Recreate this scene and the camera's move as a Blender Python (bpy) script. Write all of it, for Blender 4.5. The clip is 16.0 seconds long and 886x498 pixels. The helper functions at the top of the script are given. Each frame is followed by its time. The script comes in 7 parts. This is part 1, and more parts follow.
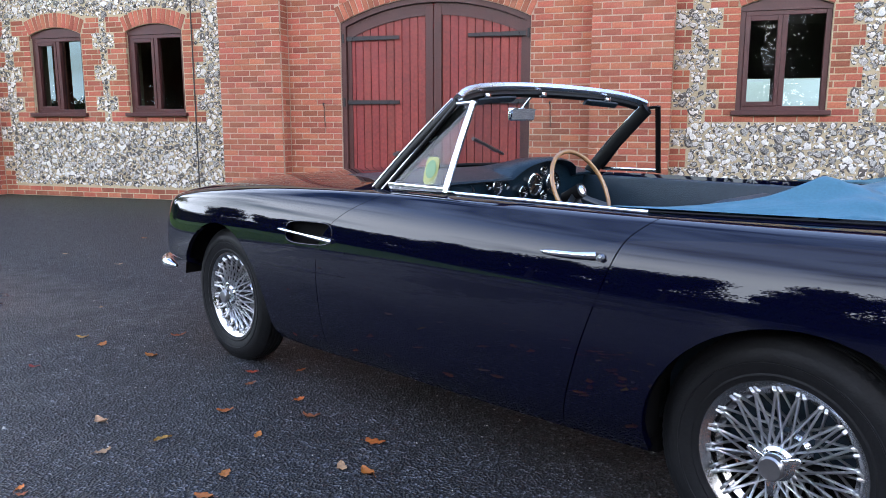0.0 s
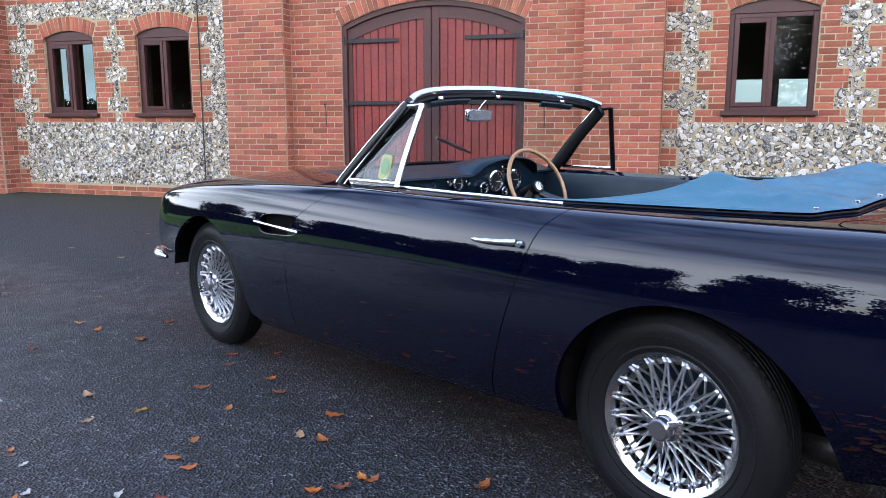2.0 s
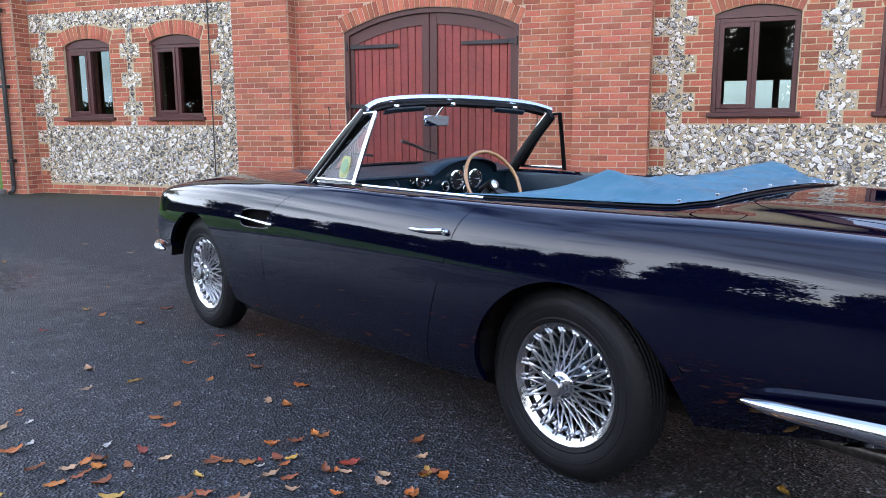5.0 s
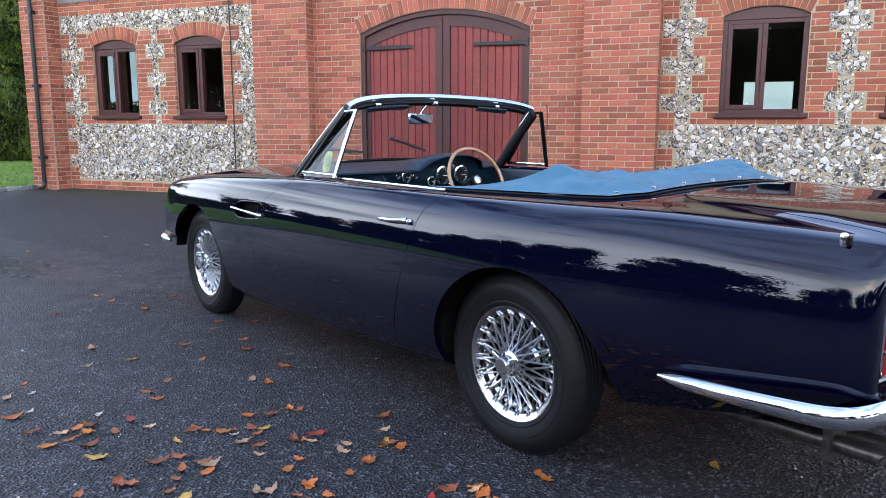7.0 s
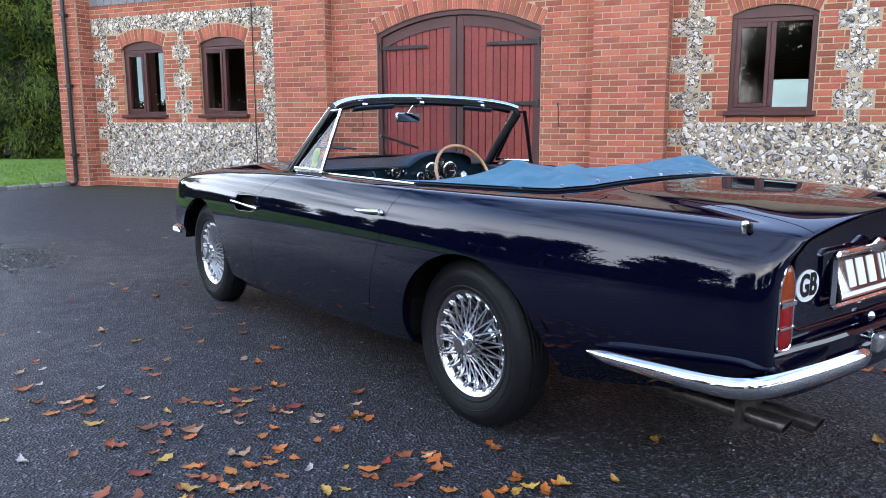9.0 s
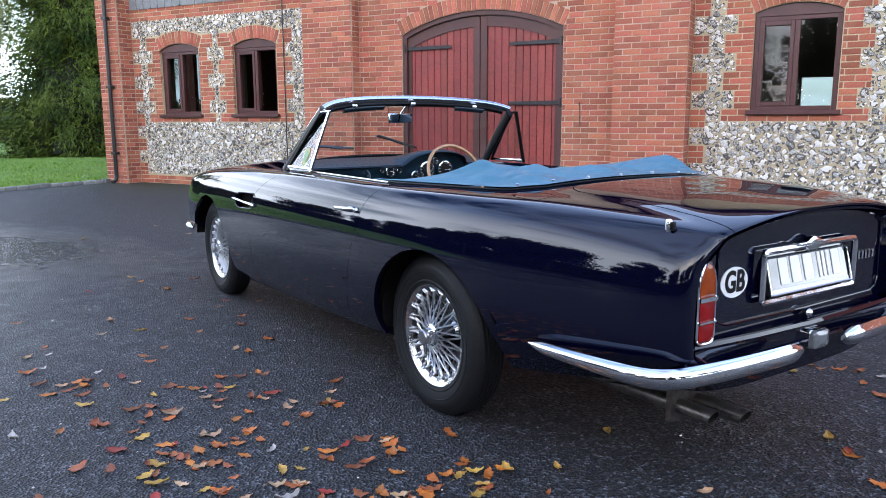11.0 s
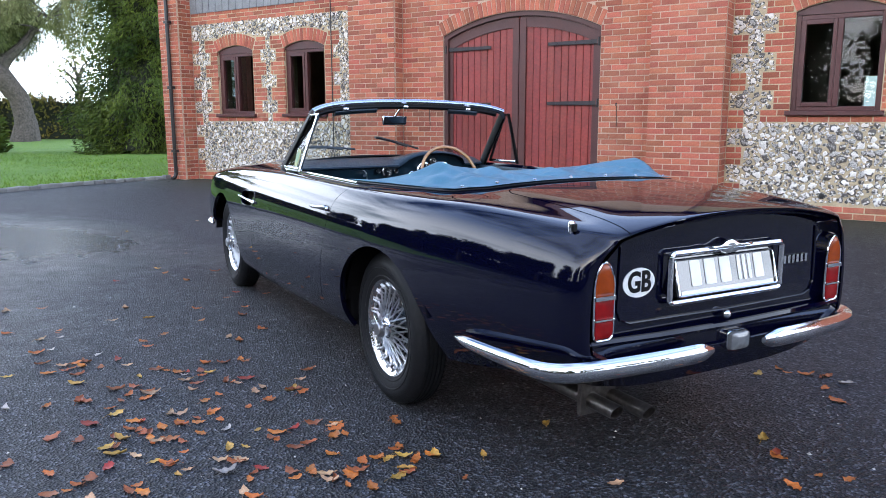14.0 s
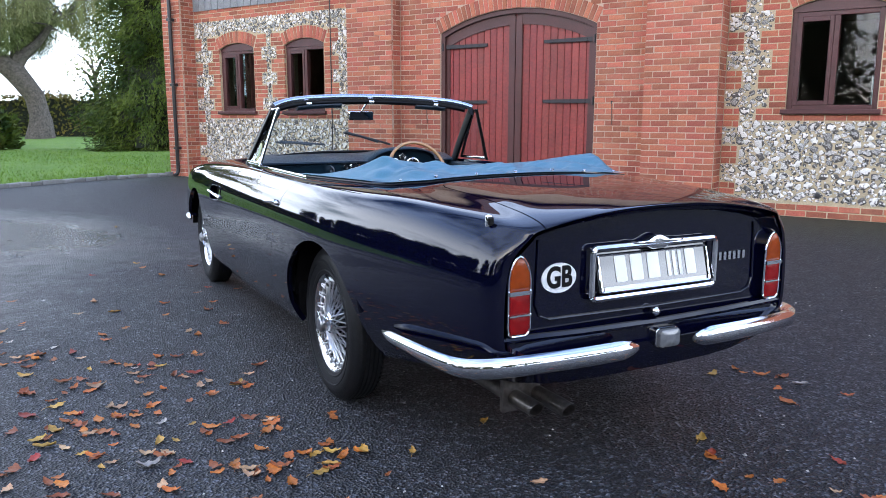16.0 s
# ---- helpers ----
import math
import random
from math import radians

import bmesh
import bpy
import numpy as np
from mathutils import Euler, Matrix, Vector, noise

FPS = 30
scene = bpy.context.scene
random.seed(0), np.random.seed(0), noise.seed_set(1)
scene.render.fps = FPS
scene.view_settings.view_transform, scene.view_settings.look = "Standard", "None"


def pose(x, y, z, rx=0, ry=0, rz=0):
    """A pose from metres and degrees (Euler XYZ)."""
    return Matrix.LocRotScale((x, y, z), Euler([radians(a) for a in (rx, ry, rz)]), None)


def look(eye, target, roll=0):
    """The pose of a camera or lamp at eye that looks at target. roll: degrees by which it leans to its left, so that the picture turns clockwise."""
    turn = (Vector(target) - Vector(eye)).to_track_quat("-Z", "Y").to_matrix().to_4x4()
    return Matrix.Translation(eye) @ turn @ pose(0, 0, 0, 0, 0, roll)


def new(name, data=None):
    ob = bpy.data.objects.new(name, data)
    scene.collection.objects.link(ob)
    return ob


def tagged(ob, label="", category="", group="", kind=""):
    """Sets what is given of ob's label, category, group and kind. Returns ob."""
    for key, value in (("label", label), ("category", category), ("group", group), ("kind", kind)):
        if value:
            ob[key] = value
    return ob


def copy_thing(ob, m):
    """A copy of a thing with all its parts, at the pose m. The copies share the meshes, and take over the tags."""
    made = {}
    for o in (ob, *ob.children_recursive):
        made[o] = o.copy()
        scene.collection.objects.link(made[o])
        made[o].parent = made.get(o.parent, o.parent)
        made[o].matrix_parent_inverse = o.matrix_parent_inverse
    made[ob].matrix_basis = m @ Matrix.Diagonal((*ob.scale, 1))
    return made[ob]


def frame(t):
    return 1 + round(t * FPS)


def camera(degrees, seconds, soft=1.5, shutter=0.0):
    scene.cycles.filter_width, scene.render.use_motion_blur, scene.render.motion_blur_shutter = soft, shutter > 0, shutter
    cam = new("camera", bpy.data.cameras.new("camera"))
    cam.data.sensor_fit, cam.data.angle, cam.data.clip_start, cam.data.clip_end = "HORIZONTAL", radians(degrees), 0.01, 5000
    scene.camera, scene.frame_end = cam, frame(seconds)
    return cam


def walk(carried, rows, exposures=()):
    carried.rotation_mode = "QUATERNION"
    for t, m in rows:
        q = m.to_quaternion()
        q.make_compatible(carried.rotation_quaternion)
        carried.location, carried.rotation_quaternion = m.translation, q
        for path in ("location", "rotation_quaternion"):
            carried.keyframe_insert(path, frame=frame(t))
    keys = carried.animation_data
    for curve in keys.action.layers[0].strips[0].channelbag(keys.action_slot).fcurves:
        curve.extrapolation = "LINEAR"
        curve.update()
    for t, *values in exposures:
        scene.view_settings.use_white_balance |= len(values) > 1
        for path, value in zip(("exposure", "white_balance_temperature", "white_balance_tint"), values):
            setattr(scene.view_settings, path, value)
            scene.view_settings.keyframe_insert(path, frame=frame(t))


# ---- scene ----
cam = camera(60.7, 16.0, soft=0.9)
PATH = [
    (0, (-0.039, 0.058, 1.139), (-0.617, 1.943, 0.804), -0.0),
    (0.5, (0.048, 0.012, 1.138), (-0.539, 1.894, 0.803), -0.0),
    (1, (0.131, -0.028, 1.137), (-0.467, 1.851, 0.803), -0.1),
    (1.5, (0.205, -0.068, 1.14), (-0.403, 1.807, 0.805), -0.1),
    (2, (0.267, -0.111, 1.142), (-0.351, 1.762, 0.807), 0.0),
    (2.5, (0.323, -0.167, 1.138), (-0.303, 1.703, 0.803), 0.1),
    (3, (0.39, -0.23, 1.139), (-0.245, 1.637, 0.804), 0.1),
    (3.5, (0.454, -0.289, 1.15), (-0.185, 1.577, 0.817), 0.1),
    (4, (0.519, -0.335, 1.162), (-0.125, 1.529, 0.829), 0.0),
    (6.5, (0.901, -0.458, 1.152), (0.181, 1.378, 0.821), -0.2),
    (7, (0.971, -0.494, 1.148), (0.232, 1.334, 0.817), -0.0),
    (7.5, (1.05, -0.537, 1.153), (0.289, 1.282, 0.821), -0.0),
    (8, (1.126, -0.571, 1.159), (0.346, 1.24, 0.826), -0.1),
    (8.5, (1.209, -0.598, 1.157), (0.41, 1.205, 0.823), -0.1),
    (9, (1.296, -0.61, 1.15), (0.481, 1.185, 0.814), -0.1),
    (11.5, (1.715, -0.588, 1.163), (0.763, 1.138, 0.824), -0.1),
    (12, (1.798, -0.583, 1.164), (0.814, 1.125, 0.825), -0.0),
    (12.5, (1.874, -0.575, 1.173), (0.862, 1.117, 0.832), -0.1),
    (13, (1.947, -0.557, 1.178), (0.909, 1.119, 0.837), -0.1),
    (13.5, (2.027, -0.529, 1.181), (0.968, 1.133, 0.839), -0.1),
    (14, (2.113, -0.49, 1.184), (1.037, 1.16, 0.841), -0.1),
    (14.5, (2.188, -0.445, 1.179), (1.101, 1.199, 0.836), -0.1),
    (15, (2.259, -0.4, 1.176), (1.164, 1.238, 0.832), -0.0),
    (15.5, (2.311, -0.342, 1.169), (1.203, 1.287, 0.826), -0.0),
    (16, (2.348, -0.299, 1.161), (1.237, 1.328, 0.816), 0.1),
]
walk(cam, [(t, look(eye, target, roll)) for t, eye, target, roll in PATH])

# ---- world, sun and exposure ----
scene.view_settings.exposure = -0.08
SUN_ELEV, SUN_AZ = 30.0, 170.0
world = bpy.data.worlds.new("world")
scene.world = world
world.use_nodes = True
wn, wl = world.node_tree.nodes, world.node_tree.links
wn.clear()
w_out, w_bg = wn.new("ShaderNodeOutputWorld"), wn.new("ShaderNodeBackground")
w_sky = wn.new("ShaderNodeTexSky")
w_sky.sky_type, w_sky.sun_disc = "NISHITA", False
w_sky.sun_elevation, w_sky.sun_rotation = radians(SUN_ELEV), radians(SUN_AZ)
w_sky.air_density, w_sky.dust_density = 1.0, 2.0
w_co, w_map, w_noise, w_ramp = wn.new("ShaderNodeTexCoord"), wn.new("ShaderNodeMapping"), wn.new("ShaderNodeTexNoise"), wn.new("ShaderNodeValToRGB")
w_map.inputs["Scale"].default_value = (1.0, 1.0, 3.2)
w_noise.inputs["Scale"].default_value, w_noise.inputs["Detail"].default_value = 2.2, 6.0
w_ramp.color_ramp.elements[0].position, w_ramp.color_ramp.elements[1].position = 0.30, 0.54
w_mix = wn.new("ShaderNodeMix")
w_mix.data_type = "RGBA"
w_mix.inputs[7].default_value = (10.8, 12.4, 15.2, 1)
wl.new(w_co.outputs["Generated"], w_map.inputs["Vector"])
wl.new(w_map.outputs["Vector"], w_noise.inputs["Vector"])
wl.new(w_noise.outputs["Fac"], w_ramp.inputs["Fac"])
wl.new(w_ramp.outputs["Color"], w_mix.inputs[0])
wl.new(w_sky.outputs["Color"], w_mix.inputs[6])
# bright broken cloud low down, clearer and deeper blue overhead
w_sep, w_grad, w_mul = wn.new("ShaderNodeSeparateXYZ"), wn.new("ShaderNodeValToRGB"), wn.new("ShaderNodeMix")
w_mul.data_type, w_mul.blend_type = "RGBA", "MULTIPLY"
w_mul.inputs[0].default_value = 1.0
w_grad.color_ramp.elements[0].color, w_grad.color_ramp.elements[1].color = (3.1, 3.0, 2.9, 1), (0.41, 0.54, 0.84, 1)
for _pos, _col in ((0.30, (3.1, 3.0, 2.9, 1)), (0.60, (0.79, 0.97, 1.36, 1))):
    w_grad.color_ramp.elements.new(_pos).color = _col
wl.new(w_co.outputs["Generated"], w_sep.inputs[0])
wl.new(w_sep.outputs["Z"], w_grad.inputs[0])
wl.new(w_mix.outputs[2], w_mul.inputs[6])
wl.new(w_grad.outputs[0], w_mul.inputs[7])
wl.new(w_mul.outputs[2], w_bg.inputs["Color"])
w_bg.inputs["Strength"].default_value = 0.15
wl.new(w_bg.outputs["Background"], w_out.inputs["Surface"])
sun = new("sun", bpy.data.lights.new("sun", "SUN"))
sun.data.energy, sun.data.angle, sun.data.color = 0.8, radians(130), (1.0, 0.95, 0.88)
_az = radians(SUN_AZ)
sun.matrix_world = look((0, 0, 30), (-math.sin(_az) * 30, -math.cos(_az) * 30, 30 - 30 * math.tan(radians(SUN_ELEV))))


# ---- materials ----
def mat(name, col, rough=0.5, metal=0.0, col2=None, scale=6.0, amount=0.5, fine=0.0, fine_scale=80.0, bump=0.0, bump_scale=60.0,
        coat=0.0, rand=0.0, island=False, spec=0.5, rough2=None, bump_dist=0.01):
    """A procedural surface: col to col2 by coarse noise, value grain by fine noise, per-piece variation, relief and uneven gloss."""
    m = bpy.data.materials.new(name)
    m.use_nodes = True
    n, l = m.node_tree.nodes, m.node_tree.links
    b = n["Principled BSDF"]
    b.inputs["Base Color"].default_value = (*col, 1)
    b.inputs["Roughness"].default_value, b.inputs["Metallic"].default_value = rough, metal
    b.inputs["Coat Weight"].default_value, b.inputs["Coat Roughness"].default_value, b.inputs["Coat IOR"].default_value = coat, 0.015, 1.8
    b.inputs["Specular IOR Level"].default_value = spec
    co = n.new("ShaderNodeTexCoord")
    out = None
    if col2:
        t, mx = n.new("ShaderNodeTexNoise"), n.new("ShaderNodeMix")
        t.inputs["Scale"].default_value, t.inputs["Detail"].default_value = scale, 5
        l.new(co.outputs["Object"], t.inputs["Vector"])
        mr = n.new("ShaderNodeMapRange")
        mr.inputs[1].default_value, mr.inputs[2].default_value, mr.inputs[4].default_value = 0.35, 0.65, amount
        l.new(t.outputs["Fac"], mr.inputs[0])
        mx.data_type = "RGBA"
        mx.inputs[6].default_value, mx.inputs[7].default_value = (*col, 1), (*col2, 1)
        l.new(mr.outputs[0], mx.inputs[0])
        out = mx.outputs[2]
        if rough2 is not None:
            r2 = n.new("ShaderNodeMapRange")
            r2.inputs[1].default_value, r2.inputs[2].default_value = 0.38, 0.62
            r2.inputs[3].default_value, r2.inputs[4].default_value = rough, rough2
            l.new(t.outputs["Fac"], r2.inputs[0])
            l.new(r2.outputs[0], b.inputs["Roughness"])
    if fine or rand:
        hsv = n.new("ShaderNodeHueSaturation")
        if out:
            l.new(out, hsv.inputs["Color"])
        else:
            hsv.inputs["Color"].default_value = (*col, 1)
        val = None
        if fine:
            t2, m2 = n.new("ShaderNodeTexNoise"), n.new("ShaderNodeMapRange")
            t2.inputs["Scale"].default_value, t2.inputs["Detail"].default_value = fine_scale, 3
            m2.inputs[1].default_value, m2.inputs[2].default_value = 0.3, 0.7
            m2.inputs[3].default_value, m2.inputs[4].default_value = 1 - fine, 1 + fine
            l.new(co.outputs["Object"], t2.inputs["Vector"])
            l.new(t2.outputs["Fac"], m2.inputs[0])
            val = m2.outputs[0]
        if rand:
            src = n.new("ShaderNodeNewGeometry").outputs["Random Per Island"] if island else n.new("ShaderNodeObjectInfo").outputs["Random"]
            m3 = n.new("ShaderNodeMapRange")
            m3.inputs[3].default_value, m3.inputs[4].default_value = 1 - rand, 1 + rand
            l.new(src, m3.inputs[0])
            wnz, m4 = n.new("ShaderNodeTexWhiteNoise"), n.new("ShaderNodeMapRange")
            wnz.noise_dimensions = "1D"
            m4.inputs[3].default_value, m4.inputs[4].default_value = 0.5 - 0.022 * rand, 0.5 + 0.022 * rand
            l.new(src, wnz.inputs["W"])
            l.new(wnz.outputs["Value"], m4.inputs[0])
            l.new(m4.outputs[0], hsv.inputs["Hue"])
            if val:
                mu = n.new("ShaderNodeMath")
                mu.operation = "MULTIPLY"
                l.new(val, mu.inputs[0])
                l.new(m3.outputs[0], mu.inputs[1])
                val = mu.outputs[0]
            else:
                val = m3.outputs[0]
        l.new(val, hsv.inputs["Value"])
        out = hsv.outputs["Color"]
    if out:
        l.new(out, b.inputs["Base Color"])
    if bump:
        t3, bp = n.new("ShaderNodeTexNoise"), n.new("ShaderNodeBump")
        t3.inputs["Scale"].default_value, t3.inputs["Detail"].default_value = bump_scale, 4
        bp.inputs["Strength"].default_value, bp.inputs["Distance"].default_value = bump, bump_dist
        l.new(co.outputs["Object"], t3.inputs["Vector"])
        l.new(t3.outputs["Fac"], bp.inputs["Height"])
        l.new(bp.outputs["Normal"], b.inputs["Normal"])
    return m


def glass_mat(name, tint=(0.9, 0.95, 0.93), rough=0.0, ior=1.5):
    m = bpy.data.materials.new(name)
    m.use_nodes = True
    n, l = m.node_tree.nodes, m.node_tree.links
    n.remove(n["Principled BSDF"])
    g, t, mx, fr = n.new("ShaderNodeBsdfGlossy"), n.new("ShaderNodeBsdfTransparent"), n.new("ShaderNodeMixShader"), n.new("ShaderNodeFresnel")
    g.inputs["Roughness"].default_value = rough
    t.inputs["Color"].default_value = (*tint, 1)
    fr.inputs["IOR"].default_value = ior
    l.new(fr.outputs[0], mx.inputs[0])
    l.new(t.outputs[0], mx.inputs[1])
    l.new(g.outputs[0], mx.inputs[2])
    l.new(mx.outputs[0], n["Material Output"].inputs["Surface"])
    return m


BRICK = mat("brick_red", (0.40, 0.118, 0.066), 0.85, col2=(0.30, 0.082, 0.048), scale=9, amount=0.7, fine=0.2, fine_scale=60, bump=0.5, bump_scale=90, rand=0.34)
BRICK_I = mat("brick_red_joined", (0.40, 0.118, 0.066), 0.85, col2=(0.30, 0.082, 0.048), scale=9, amount=0.7, fine=0.2, fine_scale=60, bump=0.5, bump_scale=90, rand=0.34, island=True)


def bloom(m):
    """Pale lime bloom in uneven patches over a brick surface."""
    n, l = m.node_tree.nodes, m.node_tree.links
    b = n["Principled BSDF"]
    old = b.inputs["Base Color"].links[0].from_socket
    geo, t, r, mx = n.new("ShaderNodeNewGeometry"), n.new("ShaderNodeTexNoise"), n.new("ShaderNodeMapRange"), n.new("ShaderNodeMix")
    t.inputs["Scale"].default_value, t.inputs["Detail"].default_value, t.inputs["Roughness"].default_value = 1.6, 8, 0.7
    r.inputs[1].default_value, r.inputs[2].default_value, r.inputs[4].default_value = 0.48, 0.80, 0.45
    mx.data_type = "RGBA"
    mx.inputs[7].default_value = (0.52, 0.27, 0.16, 1)
    l.new(geo.outputs["Position"], t.inputs["Vector"])
    l.new(t.outputs["Fac"], r.inputs[0])
    l.new(r.outputs[0], mx.inputs[0])
    l.new(old, mx.inputs[6])
    l.new(mx.outputs[2], b.inputs["Base Color"])


bloom(BRICK)
bloom(BRICK_I)
MORTAR = mat("lime_mortar", (0.52, 0.385, 0.285), 0.95, col2=(0.40, 0.27, 0.19), scale=4, fine=0.15, bump=0.6, bump_scale=120)
FLINT_MORTAR = mat("flint_mortar", (0.52, 0.42, 0.27), 0.95, col2=(0.38, 0.30, 0.18), scale=5, fine=0.15, bump=0.6, bump_scale=100)
DOOR_RED = mat("red_stained_boards", (0.235, 0.033, 0.026), 0.5, col2=(0.17, 0.026, 0.022), scale=3, fine=0.2, fine_scale=30, bump=0.25, bump_scale=40, rand=0.14)
DOOR_BROWN = mat("dark_brown_frame", (0.075, 0.022, 0.018), 0.5, col2=(0.05, 0.018, 0.016), scale=4, fine=0.2, bump=0.2, bump_scale=50)
WIN_BROWN = mat("window_brown", (0.075, 0.020, 0.018), 0.4, col2=(0.05, 0.015, 0.014), scale=5, fine=0.15, bump=0.1)
IRON = mat("black_iron", (0.012, 0.012, 0.014), 0.5, col2=(0.025, 0.02, 0.018), scale=12, fine=0.2, bump=0.2)
DARK_IN = mat("dark_interior", (0.30, 0.27, 0.23), 0.9, col2=(0.38, 0.34, 0.29), scale=1.0)
GREY_BAND = mat("weathered_grey_boards", (0.24, 0.24, 0.24), 0.8, col2=(0.15, 0.15, 0.155), scale=8, fine=0.2, bump=0.3)
PANE = glass_mat("window_glass", (0.72, 0.78, 0.78), ior=1.6)


# ---- mesh helpers ----
def mesh_ob(name, verts, faces, material, parent=None, label="", smooth=False):
    me = bpy.data.meshes.new(name)
    me.from_pydata([tuple(v) for v in verts], [], [tuple(f) for f in faces])
    me.materials.append(material)
    if smooth:
        me.polygons.foreach_set("use_smooth", [True] * len(me.polygons))
        me.set_sharp_from_angle(angle=radians(38))
    me.update()
    ob = new(name, me)
    if parent:
        ob.parent = parent
    if label:
        tagged(ob, label)
    return ob


def part(name, bm, material, parent, label="", smooth=False):
    me = bpy.data.meshes.new(name)
    bmesh.ops.recalc_face_normals(bm, faces=bm.faces[:])
    bm.to_mesh(me)
    bm.free()
    me.materials.append(material)
    if smooth:
        me.polygons.foreach_set("use_smooth", [True] * len(me.polygons))
        me.set_sharp_from_angle(angle=radians(38))
    ob = new(name, me)
    if parent:
        ob.parent = parent
    if label:
        tagged(ob, label)
    return ob


def box_bm(x0, x1, y0, y1, z0, z1, bevel=0.0, bm=None):
    """A box, its edges rounded off, added to bm."""
    bm = bm or bmesh.new()
    made = bmesh.ops.create_cube(bm, size=1.0)["verts"]
    for v in made:
        v.co = Vector(((x0 + x1) / 2 + v.co.x * (x1 - x0), (y0 + y1) / 2 + v.co.y * (y1 - y0), (z0 + z1) / 2 + v.co.z * (z1 - z0)))
    if bevel:
        es = list({e for v in made for e in v.link_edges})
        bmesh.ops.bevel(bm, geom=es, offset=bevel, segments=2, affect="EDGES", profile=0.5)
    return bm


def tube_data(path, radius, n=8, closed=False, taper=None):
    """Verts and faces of a round bar along a path of points."""
    pts = [Vector(p) for p in path]
    verts, faces, k = [], [], len(pts)
    up = Vector((0, 0, 1))
    for i, p in enumerate(pts):
        a, b = pts[(i - 1) % k if closed else max(i - 1, 0)], pts[(i + 1) % k if closed else min(i + 1, k - 1)]
        d = (b - a).normalized()
        s = d.cross(up if abs(d.z) < 0.95 else Vector((1, 0, 0))).normalized()
        u = s.cross(d)
        r = radius if taper is None else taper[i]
        for j in range(n):
            t = 2 * math.pi * j / n
            verts.append(p + s * (r * math.cos(t)) + u * (r * math.sin(t)))
    for i in range(k if closed else k - 1):
        for j in range(n):
            a, b = i * n + j, i * n + (j + 1) % n
            c, d = ((i + 1) % k) * n + (j + 1) % n, ((i + 1) % k) * n + j
            faces.append((a, b, c, d))
    if not closed:
        faces += [tuple(range(n - 1, -1, -1)), tuple(range((k - 1) * n, k * n))]
    return verts, faces


def tube(name, path, radius, material, parent=None, n=8, closed=False, label="", taper=None):
    v, f = tube_data(path, radius, n, closed, taper)
    return mesh_ob(name, v, f, material, parent, label, smooth=True)


def revolve(profile, n=48):
    """Verts and faces of a closed profile of (radius, y) turned about the y axis."""
    k = len(profile)
    verts = [(r * math.cos(2 * math.pi * i / n), y, r * math.sin(2 * math.pi * i / n)) for i in range(n) for r, y in profile]
    faces = [(i * k + j, i * k + (j + 1) % k, ((i + 1) % n) * k + (j + 1) % k, ((i + 1) % n) * k + j) for i in range(n) for j in range(k)]
    return verts, faces


def thing(name, label, category, m=None, group="", kind=""):
    ob = tagged(new(name), label, category, group, kind)
    if m is not None:
        ob.matrix_world = m
    return ob

